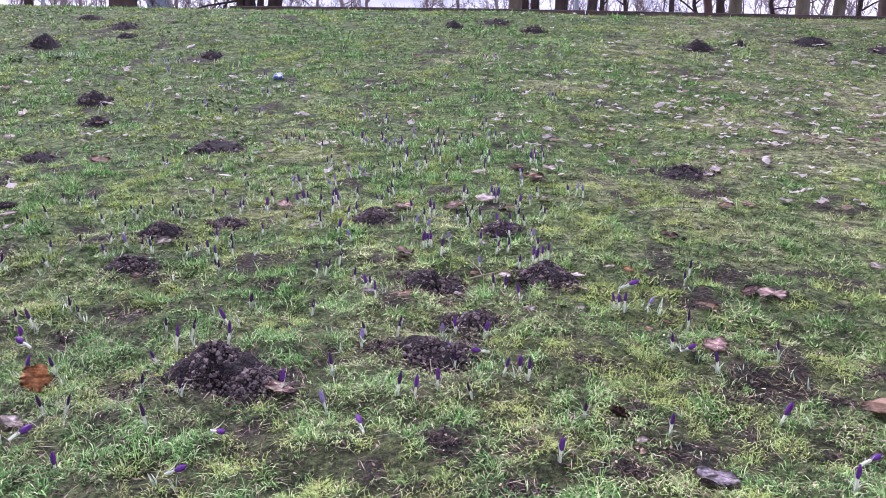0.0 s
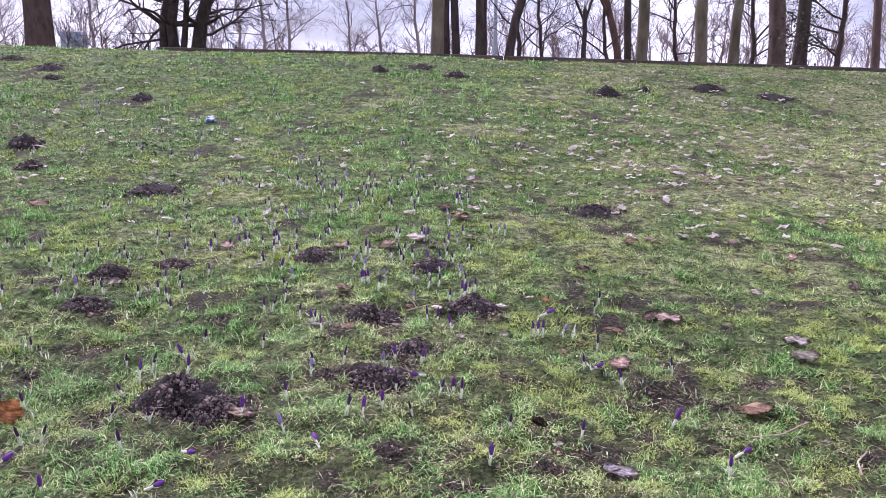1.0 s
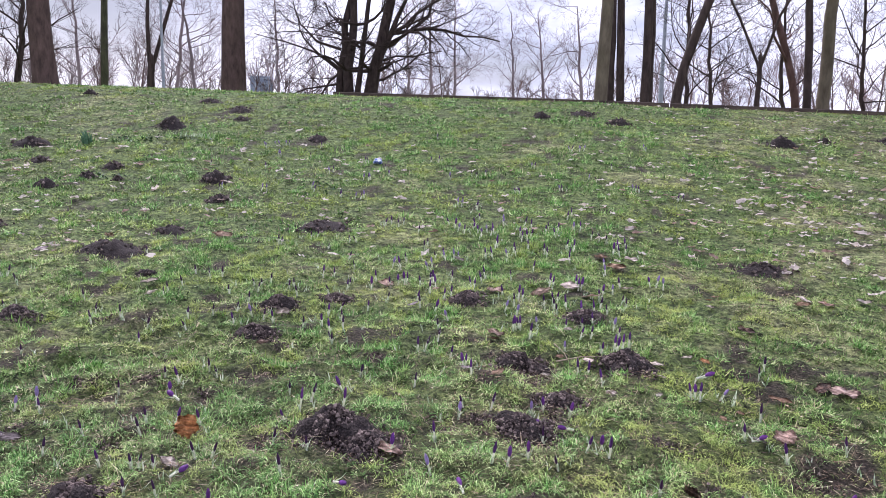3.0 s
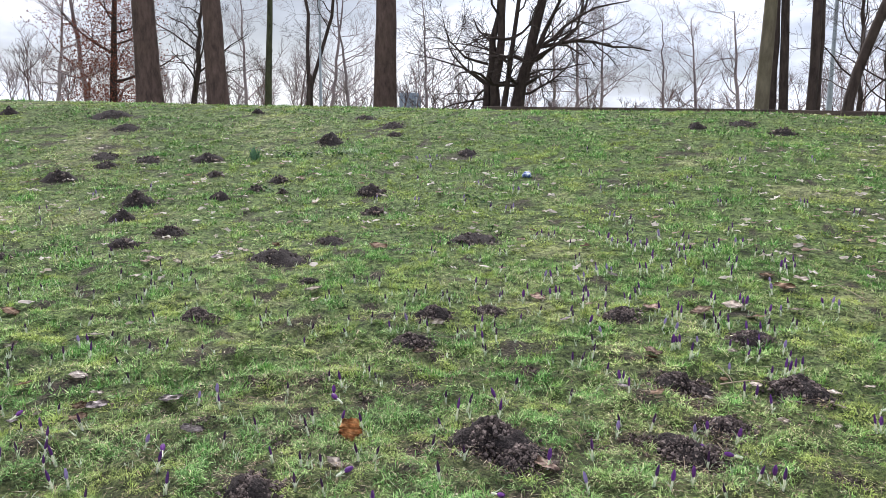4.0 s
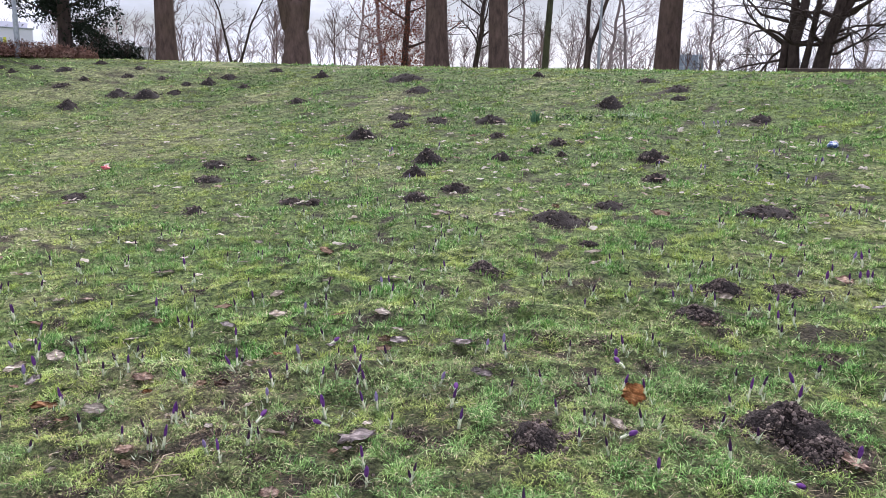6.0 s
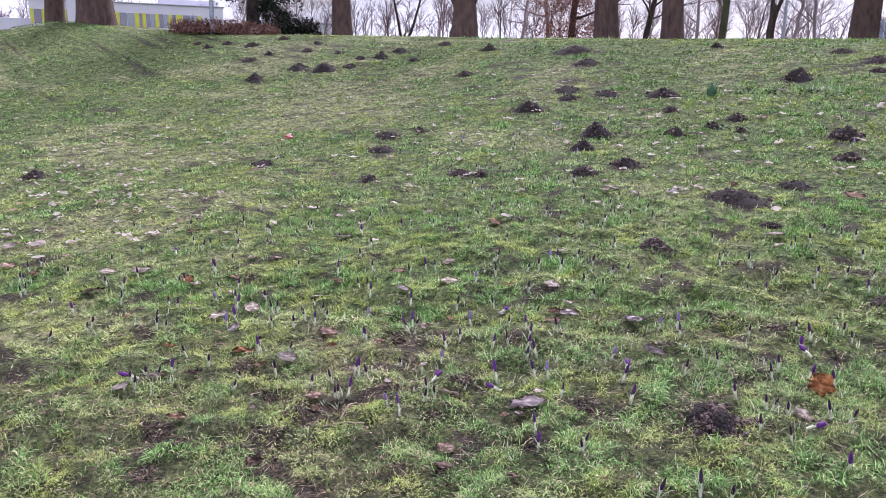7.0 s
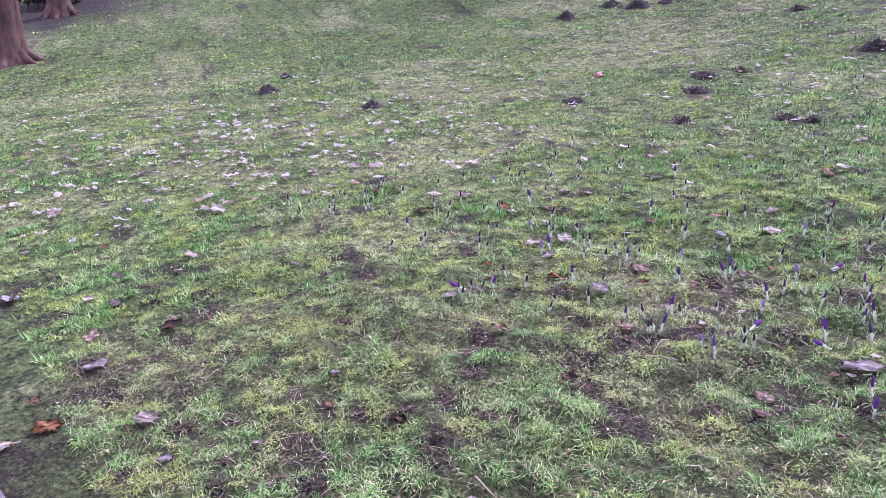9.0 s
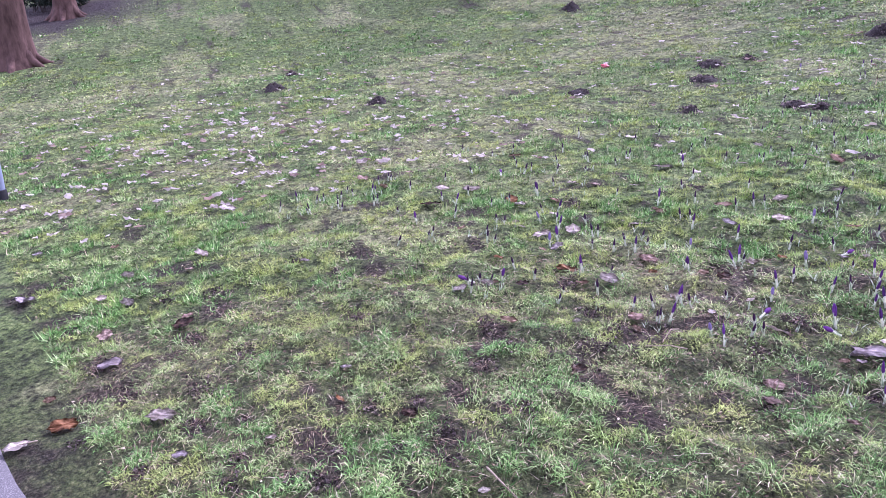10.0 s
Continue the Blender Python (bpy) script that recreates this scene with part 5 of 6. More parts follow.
DARK_SPOTS_B = (
    (-3.58, 2.50), (-3.75, 2.33), (-1.77, 3.40), (-4.29, 1.45), (-0.37, 3.25), (-1.84, 3.46), (-4.30, 1.54), (-0.22, 3.21),
    (-4.27, 1.68), (-3.21, 3.04), (-4.44, 1.38), (-0.98, 3.54), (-0.97, 3.54), (-0.66, 3.49), (-4.38, 1.71), (-3.60, 2.84),
    (-4.62, 1.52), (-4.65, 1.50), (-3.41, 3.20), (-4.90, 0.82), (-3.05, 3.54), (-4.90, 0.87), (-3.35, 3.39), (-4.51, 2.17),
    (-4.56, 2.13), (-1.27, 4.01), (-4.04, 2.96), (-3.33, 3.54), (-1.28, 4.04), (-0.67, 3.97), (-3.84, 3.20), (-4.92, 1.59),
    (-5.09, 0.88), (-4.49, 2.53), (-3.93, 3.18), (-2.28, 4.10), (-3.61, 3.52), (-0.60, 4.09), (-5.21, 0.49), (-5.21, 0.26),
    (-1.25, 4.23), (-4.48, 2.76), (-5.20, 1.07), (-1.53, 4.25), (-2.55, 4.10), (-5.26, 0.53), (-4.77, 2.39), (-4.23, 3.15),
)
DARK_SPOTS_C = (
    (-2.17, 4.28), (-3.80, 3.58), (-2.93, 4.08), (-2.34, 4.26), (-2.76, 4.15), (1.45, 3.01), (-5.33, 1.06), (-0.62, 4.28),
    (1.16, 3.34), (-1.85, 4.38), (-5.31, 1.43), (-1.31, 4.43), (-2.08, 4.49), (-5.60, 0.82), (-4.84, 2.91), (-3.05, 4.33),
    (-5.32, 2.07), (-1.37, 4.63), (-3.78, 3.96), (-5.13, 2.53), (-5.66, 1.15), (-5.65, 1.30), (-2.07, 4.69), (-5.68, 1.27),
    (-4.21, 3.82), (-4.52, 3.56), (-2.70, 4.64), (-0.81, 4.76), (-1.76, 4.86), (1.30, 3.85), (-2.70, 4.71), (-2.28, 4.84),
    (-3.26, 4.54), (-2.07, 4.88), (-5.30, 2.75), (-5.93, 0.45), (-3.73, 4.32), (-1.08, 4.93), (-1.87, 4.96), (-1.85, 4.97),
    (-1.55, 4.99), (-0.13, 4.80), (1.37, 3.99), (-2.66, 4.87), (-4.93, 3.49), (-1.84, 5.04), (-5.89, 1.80), (-2.10, 5.04),
)
DARK_SPOTS_D = (
    (-6.04, 1.09), (-2.16, 5.05), (0.18, 4.79), (-2.04, 5.09), (0.16, 4.84), (-4.28, 4.23), (-4.16, 4.34), (-2.53, 5.07),
    (-4.20, 4.33), (-6.22, 0.04), (0.53, 4.80), (-2.47, 5.17), (-5.28, 3.40), (-6.28, 0.33), (-6.30, 0.03), (-4.24, 4.47),
    (-6.34, 0.37), (-6.31, -0.20), (-2.71, 5.21), (-5.81, 2.77), (-6.32, -0.22), (-5.48, 3.30), (0.50, 4.95), (-3.92, 4.73),
    (-5.40, 3.47), (-6.10, 2.21), (-4.13, 4.67), (-6.22, 1.99), (-0.82, 5.42), (-4.64, 4.35), (-4.26, 4.63), (-4.30, 4.62),
    (-6.46, 0.06), (-5.63, 3.31), (-6.51, 0.71), (-6.14, 2.54), (-6.41, 1.76), (0.70, 5.07), (-5.38, 3.79), (-6.51, -0.43),
    (0.67, 5.11), (-4.83, 4.37), (-6.43, 1.84), (-1.49, 5.61), (-6.57, -0.11), (-6.62, 0.11), (-0.17, 5.47), (-5.30, 3.97),
)
DARK_SPOTS_E = (
    (-6.62, -0.04), (-6.65, 0.22), (-5.98, 3.10), (-4.16, 4.95), (-4.21, 4.94), (-6.67, 1.09), (-5.20, 4.17), (-5.11, 4.31),
    (-5.61, 3.76), (-6.70, 1.36), (-6.27, 2.75), (-6.77, 0.19), (-6.30, 2.74), (-6.53, 2.15), (-6.64, 1.78), (-6.44, 2.42),
    (-6.04, 3.24), (-1.59, 5.83), (-5.35, 4.20), (-6.87, 0.51), (-6.89, 0.63), (-1.09, 5.88), (-6.91, 0.61), (-6.55, 2.45),
    (-4.77, 4.82), (-4.57, 4.97), (-6.10, 3.44), (-6.83, 1.86), (-5.49, 4.32), (-4.43, 5.21), (-3.40, 5.74), (-0.85, 6.04),
    (-4.61, 5.15), (-1.85, 6.12), (-2.31, 6.09), (-2.29, 6.10), (-6.92, 2.40), (-7.15, 1.74), (-0.98, 6.26), (-5.87, 4.32),
    (-1.71, 6.35), (-6.74, 3.11), (-7.18, 1.97), (-1.65, 6.37), (-6.15, 4.11), (-0.96, 6.36), (-6.58, 3.48), (-2.09, 6.41),
)
DARK_SPOTS_F = (
    (-6.74, 3.37), (-5.84, 4.61), (-2.05, 6.46), (-5.93, 4.58), (-5.25, 5.26), (-7.03, 3.10), (-7.59, 1.59), (-5.57, 5.16),
    (-1.10, 6.70), (-5.49, 5.29), (-5.68, 5.13), (-6.15, 4.67), (-5.74, 5.11), (-5.38, 5.44), (-7.37, 2.81), (-6.43, 4.58),
    (-5.71, 5.34), (0.64, 6.62), (0.71, 6.61), (0.57, 6.69), (-6.71, 5.25), (-6.97, 5.05), (-7.33, 5.05), (-7.36, 5.20),
)
LILAC_SPOTS = (
    (-3.07, 1.28), (-2.70, 2.03), (-3.24, 1.77), (-2.57, 2.38), (-0.46, 2.62), (-2.61, 2.87), (-3.49, 2.22), (-2.53, 2.93),
    (-0.38, 3.15), (-4.12, 1.90), (-0.01, 3.25), (-4.64, 1.17), (-3.97, 2.70), (-5.11, 1.32), (-3.92, 3.42), (1.01, 3.53),
    (-1.94, 4.41), (-0.58, 4.49), (0.03, 4.44), (-0.11, 4.64), (-0.19, 4.73), (0.54, 4.48), (-0.86, 5.63), (-1.18, 5.70),
    (0.62, 5.27), (-0.84, 5.71), (1.02, 5.37), (-0.75, 5.93), (0.98, 5.44), (-0.68, 6.00), (-0.64, 6.01), (0.61, 5.71),
    (-0.21, 6.05), (0.62, 5.92), (-0.72, 6.80), (-0.43, 6.78), (-0.28, 7.01), (0.42, 6.91), (-0.29, 7.21),
)
FLOPPED_SPOTS = (
    (-0.91, 2.16), (-2.76, 1.74), (-1.53, 2.36), (-3.12, 1.61), (-0.84, 2.42), (-2.44, 2.34), (-0.30, 2.42), (-1.85, 3.08),
    (-4.21, 0.46), (-3.46, 2.44), (0.04, 3.09), (0.18, 3.01), (1.45, 2.31), (1.04, 3.04), (0.93, 3.72), (-6.40, 1.53),
)
CROCUSES = {"violet": VIOLET_SPOTS_A + VIOLET_SPOTS_B, "purple": PURPLE_SPOTS_A + PURPLE_SPOTS_B + PURPLE_SPOTS_C, "dark": DARK_SPOTS_A + DARK_SPOTS_B + DARK_SPOTS_C + DARK_SPOTS_D + DARK_SPOTS_E + DARK_SPOTS_F, "lilac": LILAC_SPOTS, "flopped": FLOPPED_SPOTS}

# thin drifts high on the bank: x, y, spread across, spread up the bank, count
DRIFTS = ((-2.6, 8.2, 0.6, 0.5, 8), (-7.4, 6.6, 0.9, 0.6, 10), (-1.2, 9.2, 1.0, 0.7, 7), (0.9, 8.6, 1.0, 0.6, 8), (-0.4, 10.5, 1.6, 0.8, 8), (-3.3, 10.4, 0.5, 0.2, 8))


def joined(name, items, label, category, smooth=True):
    """Many small far things as one mesh: items are (proto meshes with their own pose, pose)."""
    vs, fs, mats, slots = [], [], [], []
    for pieces, m in items:
        for me, own in pieces:
            mat = me.materials[0]
            if mat not in mats:
                mats.append(mat)
            i, mm = len(vs), m @ own
            vs += [mm @ v.co for v in me.vertices]
            fs += [tuple(i + k for k in p.vertices) for p in me.polygons]
            slots += [mats.index(mat)] * len(me.polygons)
    ob = arrays(name, vs, fs, mats[0], smooth=smooth)
    for mat in mats[1:]:
        ob.data.materials.append(mat)
    ob.data.polygons.foreach_set("material_index", slots)
    return tagged(ob, label, category, kind="stuff")


FLOWER_SPOTS = []


def plant_crocuses():
    rng = random.Random(17)
    spots = [(x, y, look_of) for look_of, places in CROCUSES.items() for x, y in places]
    for cx, cy, sx, sy, n in DRIFTS:
        for _ in range(n):
            px, py = cx + rng.gauss(0, sx), cy + rng.gauss(0, sy)
            spots += [(px + rng.gauss(0, 0.03), py + rng.gauss(0, 0.03), rng.choice(("dark", "purple", "lilac"))) for _ in range(rng.choice((1, 2, 3)))]
    spots.sort(key=lambda s: math.hypot(s[0] + 1.5, s[1] - 0.5))
    FLOWER_SPOTS.extend((x, y) for x, y, look_of in spots)
    far = []
    for k, (x, y, look_of) in enumerate(spots):
        proto = {"violet": rng.choice((VIOLET_TALL, VIOLET_TALL, VIOLET_OPEN)), "purple": PURPLE, "dark": rng.choice((DARK_TALL, DARK_TALL, DARK_SHORT)), "lilac": LILAC, "flopped": FLOPPED}[look_of]
        s = rng.uniform(0.95, 1.25)
        tilt = rng.choice((-70, 65, 75)) if look_of == "flopped" else rng.gauss(0, 9)
        m = pose(x, y, ground_at(x, y) + (0.030 if look_of == "flopped" else 0.006), rng.gauss(0, 9), tilt, rng.uniform(0, 360))
        grown = (s * 1.05, s * 1.05, s * rng.uniform(0.9, 1.15))
        if k < 293:
            copy_thing(proto, m).scale = grown
        else:
            far.append(([(c.data, c.matrix_basis.copy()) for c in proto.children], m @ Matrix.Diagonal((*grown, 1))))
    joined("crocus_drift", far, "drifts of small purple crocuses up the bank", "flowers")
    shoots = []
    leaf = next(c.data for c in DARK_TALL.children if c.name.startswith("leaf"))
    for x, y, look_of in spots:
        for _ in range(rng.choice((0, 1, 1, 2)) if math.hypot(x, y) < 8 else 0):
            cx, cy = x + rng.gauss(0, 0.10), y + rng.gauss(0, 0.10)
            for _ in range(rng.randint(2, 4)):
                size = rng.uniform(0.5, 1.1)
                shoots.append(([(leaf, Matrix.Identity(4))], pose(cx + rng.gauss(0, 0.008), cy + rng.gauss(0, 0.008), ground_at(cx, cy) - 0.004, rng.gauss(0, 16), rng.gauss(0, 16), rng.uniform(0, 360)) @ Matrix.Diagonal((size, size * 1.3, size, 1))))
    joined("crocus_shoots", shoots, "pale green crocus shoots pushing through the turf", "plants")


plant_crocuses()
for spot, proto in zip(((-2.05, 3.35), (-0.35, 3.55), (-3.3, 2.35), (-1.3, 2.2), (0.2, 4.1), (-2.5, 3.9), (-1.95, 3.2)), SORT_OF):
    proto.location = (spot[0], spot[1], ground_at(*spot) - 0.004)


# ---------------------------------------------------------------- fallen leaves
def leaf_mesh(sort, mat, seed, n=32, ragged=0.14, crumple=0.05):
    """A curled dead leaf about one unit long, with midrib fold and stalk."""
    rng = random.Random(seed)
    rim = []
    for i in range(n):
        a = 2 * math.pi * i / n
        if sort == "lobed":
            r = 0.40 + 0.09 * abs(math.cos(2.5 * a + 0.3)) ** 1.6 * (1.0 if abs(a - math.pi) > 0.9 else 0.3) + 0.02 * math.sin(9 * a)
        elif sort == "oak":
            r = 0.30 + 0.20 * abs(math.cos(a)) + 0.06 * math.sin(8 * a + 0.4)
        else:
            r = 0.36 + 0.14 * abs(math.cos(a)) ** 1.5 + 0.015 * math.sin(7 * a)
        r *= rng.uniform(1 - ragged, 1.08)
        rim.append((r * math.cos(a), r * math.sin(a) * (0.88 if sort != "lobed" else 0.95)))
    curl, twist, fold = rng.uniform(-0.25, 0.45), rng.uniform(-0.3, 0.3), rng.uniform(0.0, 0.3)

    def lift(px, py):
        return curl * (px * px * 0.55 + py * py * 0.9) * (1 + 0.6 * py) + twist * px * py + fold * abs(py) * 0.35 + crumple * math.sin(10 * px + seed) * math.cos(8 * py + 2 * seed)
    bm = bmesh.new()
    rings = []
    for s in ((1.0, 0.55) if n > 16 else (1.0,)):
        rings.append([bm.verts.new((px * s, py * s, lift(px * s, py * s))) for px, py in rim])
    centre = bm.verts.new((0, 0, lift(0, 0)))
    for a, b in zip(rings, rings[1:]):
        for i in range(n):
            bm.faces.new((a[i], a[(i + 1) % n], b[(i + 1) % n], b[i]))
    for i in range(n):
        bm.faces.new((rings[-1][i], rings[-1][(i + 1) % n], centre))
    stalk = [bm.verts.new(p) for p in ((-0.40, -0.012, lift(-0.4, 0)), (-0.40, 0.012, lift(-0.4, 0)), (-0.75, 0.05, 0.06), (-0.75, 0.03, 0.06), (-0.57, 0.02, 0.10))]
    bm.faces.new((stalk[0], stalk[1], stalk[4]))
    bm.faces.new((stalk[4], stalk[2], stalk[3]))
    res = bmesh.ops.solidify(bm, geom=bm.faces[:], thickness=0.012)
    me = bpy.data.meshes.new("dead_leaf")
    bm.to_mesh(me)
    bm.free()
    me.materials.append(mat)
    me.polygons.foreach_set("use_smooth", np.ones(len(me.polygons), dtype=bool))
    return me


LEAF_KINDS = {
    "bleached": ([leaf_mesh(k, LEAF_PALE, i) for i, k in enumerate(("oval", "oval", "oak", "lobed", "oval"))], "bleached curled dead leaf on the grass"),
    "greyish": ([leaf_mesh(k, LEAF_GREY, 10 + i) for i, k in enumerate(("oval", "oval", "oak"))], "greyish lilac dead leaf on the grass"),
    "pinkish": ([leaf_mesh(k, LEAF_PINK, 20 + i) for i, k in enumerate(("oval", "oak", "lobed"))], "pinkish tan dead leaf on the grass"),
    "tan": ([leaf_mesh(k, LEAF_TAN, 30 + i) for i, k in enumerate(("oval", "oak", "lobed"))], "tan-brown curled dead leaf on the grass"),
    "rust": ([leaf_mesh(k, LEAF_RUST, 40 + i) for i, k in enumerate(("oval", "lobed"))], "orange-brown dead leaf on the grass"),
    "brown": ([leaf_mesh(k, LEAF_BROWN, 50 + i) for i, k in enumerate(("oval", "oak"))], "dark brown rotting leaf on the grass"),
}

# leaves that stand out, by look: x, y, width
BLEACHED_LEAVES_A = (
    (-4.46, 2.87, 0.10), (-4.18, 2.64, 0.13), (-3.53, 2.99, 0.10), (-3.24, 2.81, 0.07), (-2.97, 1.60, 0.12), (-2.63, 1.88, 0.05),
    (-1.62, 2.52, 0.09), (0.23, 4.32, 0.06), (0.33, 3.91, 0.06), (0.41, 3.41, 0.06), (0.07, 3.70, 0.05), (-3.99, 3.64, 0.11),
    (-4.34, 3.26, 0.09), (-5.11, 5.59, 0.11), (-4.86, 5.38, 0.14), (-4.70, 4.93, 0.12), (-4.56, 5.33, 0.09), (-5.83, 3.81, 0.08),
    (-2.94, 4.89, 0.12), (-2.80, 4.64, 0.10), (-1.74, 4.45, 0.11), (-3.92, 3.90, 0.05), (-0.35, 4.94, 0.04), (0.73, 5.34, 0.12),
    (0.86, 6.05, 0.11), (-1.05, 6.86, 0.11), (0.98, 7.06, 0.13), (-4.15, 0.36, 0.08), (-4.20, 0.55, 0.07), (-3.85, 1.16, 0.11),
    (-3.47, 0.76, 0.04), (-3.53, 1.39, 0.07),
)
BLEACHED_LEAVES_B = (
    (-3.31, 1.70, 0.05), (-3.27, 1.43, 0.04), (-6.14, 1.15, 0.17), (-5.56, 1.35, 0.10), (-4.80, 1.18, 0.12), (-4.77, 1.41, 0.11),
    (-5.10, 1.42, 0.07), (-5.83, 1.94, 0.09), (-6.85, 3.12, 0.14), (-4.68, 1.85, 0.10), (-5.43, 2.29, 0.09), (-8.81, 2.08, 0.10),
    (-5.15, 1.14, 0.05), (-5.02, 1.13, 0.05), (-6.41, 3.15, 0.08), (-5.78, 2.78, 0.15), (-5.34, 3.25, 0.08), (-3.39, 2.54, 0.04),
    (-5.44, 2.88, 0.07), (-3.64, 1.97, 0.08), (-3.57, -1.29, 0.10), (-3.16, -0.83, 0.05), (-3.61, -1.90, 0.11), (-2.44, -0.14, 0.04),
    (-5.29, -1.72, 0.08), (-5.17, -1.55, 0.09), (-5.82, -1.08, 0.11), (-5.72, -1.59, 0.10), (-6.92, -1.67, 0.06), (-8.79, -1.64, 0.11),
    (-8.83, -2.34, 0.16), (-8.31, -2.13, 0.08),
)
BLEACHED_LEAVES_C = (
    (-9.92, -1.79, 0.18), (-9.92, -1.57, 0.15), (-10.60, -1.97, 0.19), (-10.77, -2.18, 0.11), (-11.80, -3.03, 0.20), (-12.36, -2.58, 0.19),
    (-11.59, -2.35, 0.12), (-8.11, -0.63, 0.10), (-6.88, -0.85, 0.14), (-9.64, -2.87, 0.09), (-9.98, -0.31, 0.19), (-11.35, -0.61, 0.19),
    (-11.08, -0.41, 0.13), (-6.36, -0.74, 0.05), (-14.04, -3.63, 0.20), (-6.99, -0.07, 0.11), (-10.16, 0.13, 0.15), (-9.61, 0.60, 0.12),
    (-8.50, 1.14, 0.12), (-7.75, 0.54, 0.12), (-7.70, 0.72, 0.09), (-7.09, 0.19, 0.08), (-6.33, 0.95, 0.11), (0.70, 2.40, 0.04),
    (2.29, 3.30, 0.13), (2.22, 3.10, 0.13), (1.76, 2.36, 0.03), (1.85, 2.33, 0.04), (0.68, 3.51, 0.05), (0.73, 3.92, 0.07),
    (0.73, 3.74, 0.05), (0.93, 4.03, 0.06),
)
BLEACHED_LEAVES_D = (
    (1.52, 6.46, 0.12), (1.61, 6.28, 0.11), (1.91, 6.55, 0.11), (1.97, 6.07, 0.10), (2.20, 6.04, 0.07), (1.83, 5.94, 0.07),
    (2.04, 5.27, 0.11), (2.47, 5.29, 0.11), (2.68, 6.54, 0.14), (2.28, 7.03, 0.07), (2.83, 7.30, 0.06), (2.39, 6.72, 0.08),
    (2.44, 6.52, 0.07), (2.82, 5.87, 0.13), (2.71, 5.49, 0.09), (2.90, 5.58, 0.08), (2.82, 5.10, 0.12), (2.95, 5.13, 0.07),
    (4.29, 7.27, 0.15), (3.83, 7.01, 0.15), (4.06, 6.85, 0.09), (3.07, 5.95, 0.11), (2.49, 4.11, 0.08), (3.01, 4.86, 0.07),
    (3.18, 4.12, 0.09), (4.66, 7.35, 0.14), (3.69, 6.72, 0.10), (1.30, 5.04, 0.06), (5.36, 6.96, 0.14), (4.80, 6.49, 0.08),
    (4.83, 6.24, 0.10), (1.48, 6.60, 0.09),
)
BLEACHED_LEAVES_E = (
    (1.45, 6.90, 0.08), (0.30, 5.33, 0.14), (-2.11, 9.79, 0.16), (-4.23, 5.93, 0.14), (-4.10, 9.89, 0.20), (-0.87, 10.55, 0.20),
    (-0.73, 7.82, 0.18), (-0.78, 9.35, 0.18), (-8.12, 0.62, 0.15), (-10.05, 0.38, 0.18), (-7.72, 0.10, 0.13), (-10.49, 0.16, 0.17),
    (-9.85, 1.31, 0.18), (-11.46, 0.07, 0.20), (-11.82, 3.00, 0.18), (-10.44, 2.58, 0.16), (-8.95, 3.55, 0.16), (-6.69, 4.25, 0.15),
    (-10.91, 5.11, 0.13), (-5.44, 5.74, 0.11), (-10.19, -1.62, 0.15), (-7.84, -2.43, 0.13), (-10.68, 0.91, 0.19), (-11.63, -0.66, 0.19),
    (-12.00, -0.40, 0.20), (-11.65, 1.58, 0.20), (-11.62, -0.01, 0.20), (-11.69, 2.09, 0.18), (-16.23, -2.49, 0.20), (2.34, 11.08, 0.20),
    (2.56, 8.40, 0.20), (3.28, 7.30, 0.20),
)
BLEACHED_LEAVES_F = (
    (4.75, 8.11, 0.15), (-4.15, 10.01, 0.20), (1.03, 7.36, 0.13), (-4.03, 11.88, 0.20), (-2.50, 9.46, 0.11), (5.46, 8.57, 0.20),
    (3.29, 5.16, 0.11), (2.88, 10.23, 0.17),
)
GREYISH_LEAVES = (
    (-3.11, 2.67, 0.10), (-2.77, 2.84, 0.13), (-2.45, 2.59, 0.11), (-2.59, 1.77, 0.17), (-0.38, 3.61, 0.06), (-4.34, 5.64, 0.13),
    (-0.87, 4.81, 0.08), (-0.63, 5.92, 0.09), (-4.54, 1.17, 0.09), (-2.56, 1.67, 0.04), (-4.20, 2.24, 0.10), (-3.44, 2.42, 0.07),
    (-4.25, -1.57, 0.13), (-3.19, -1.20, 0.06), (-3.62, -0.42, 0.06), (-5.62, -2.25, 0.16), (-6.62, -2.33, 0.08), (-9.61, -0.95, 0.11),
    (-7.77, -0.52, 0.12), (-5.22, -0.40, 0.07), (0.91, 2.21, 0.13), (1.07, 3.05, 0.07), (3.77, 7.62, 0.16),
)
PINKISH_LEAVES = (
    (-0.66, 2.74, 0.12), (-0.24, 4.23, 0.11), (-1.68, 3.89, 0.07), (-0.28, 5.09, 0.15), (0.07, 5.17, 0.15), (0.46, 5.14, 0.16),
    (-0.74, 5.14, 0.06), (-0.18, 6.65, 0.07), (0.04, 6.90, 0.08), (0.66, 6.62, 0.13), (-1.14, 5.20, 0.13), (-3.39, 1.06, 0.09),
    (-4.06, 1.56, 0.12), (-2.60, 1.25, 0.09), (-2.49, 1.15, 0.08), (-2.20, 1.27, 0.06), (-5.67, 2.07, 0.10), (-4.70, -1.64, 0.09),
    (-4.71, -1.18, 0.07), (-5.58, -1.17, 0.07), (-8.49, -2.04, 0.18), (-9.14, -1.20, 0.20), (-9.72, 0.38, 0.16), (-9.52, 1.24, 0.16),
    (-7.12, 0.41, 0.10), (1.20, 3.08, 0.12), (2.17, 5.18, 0.12), (1.69, 3.65, 0.14), (3.10, 4.74, 0.08),
)
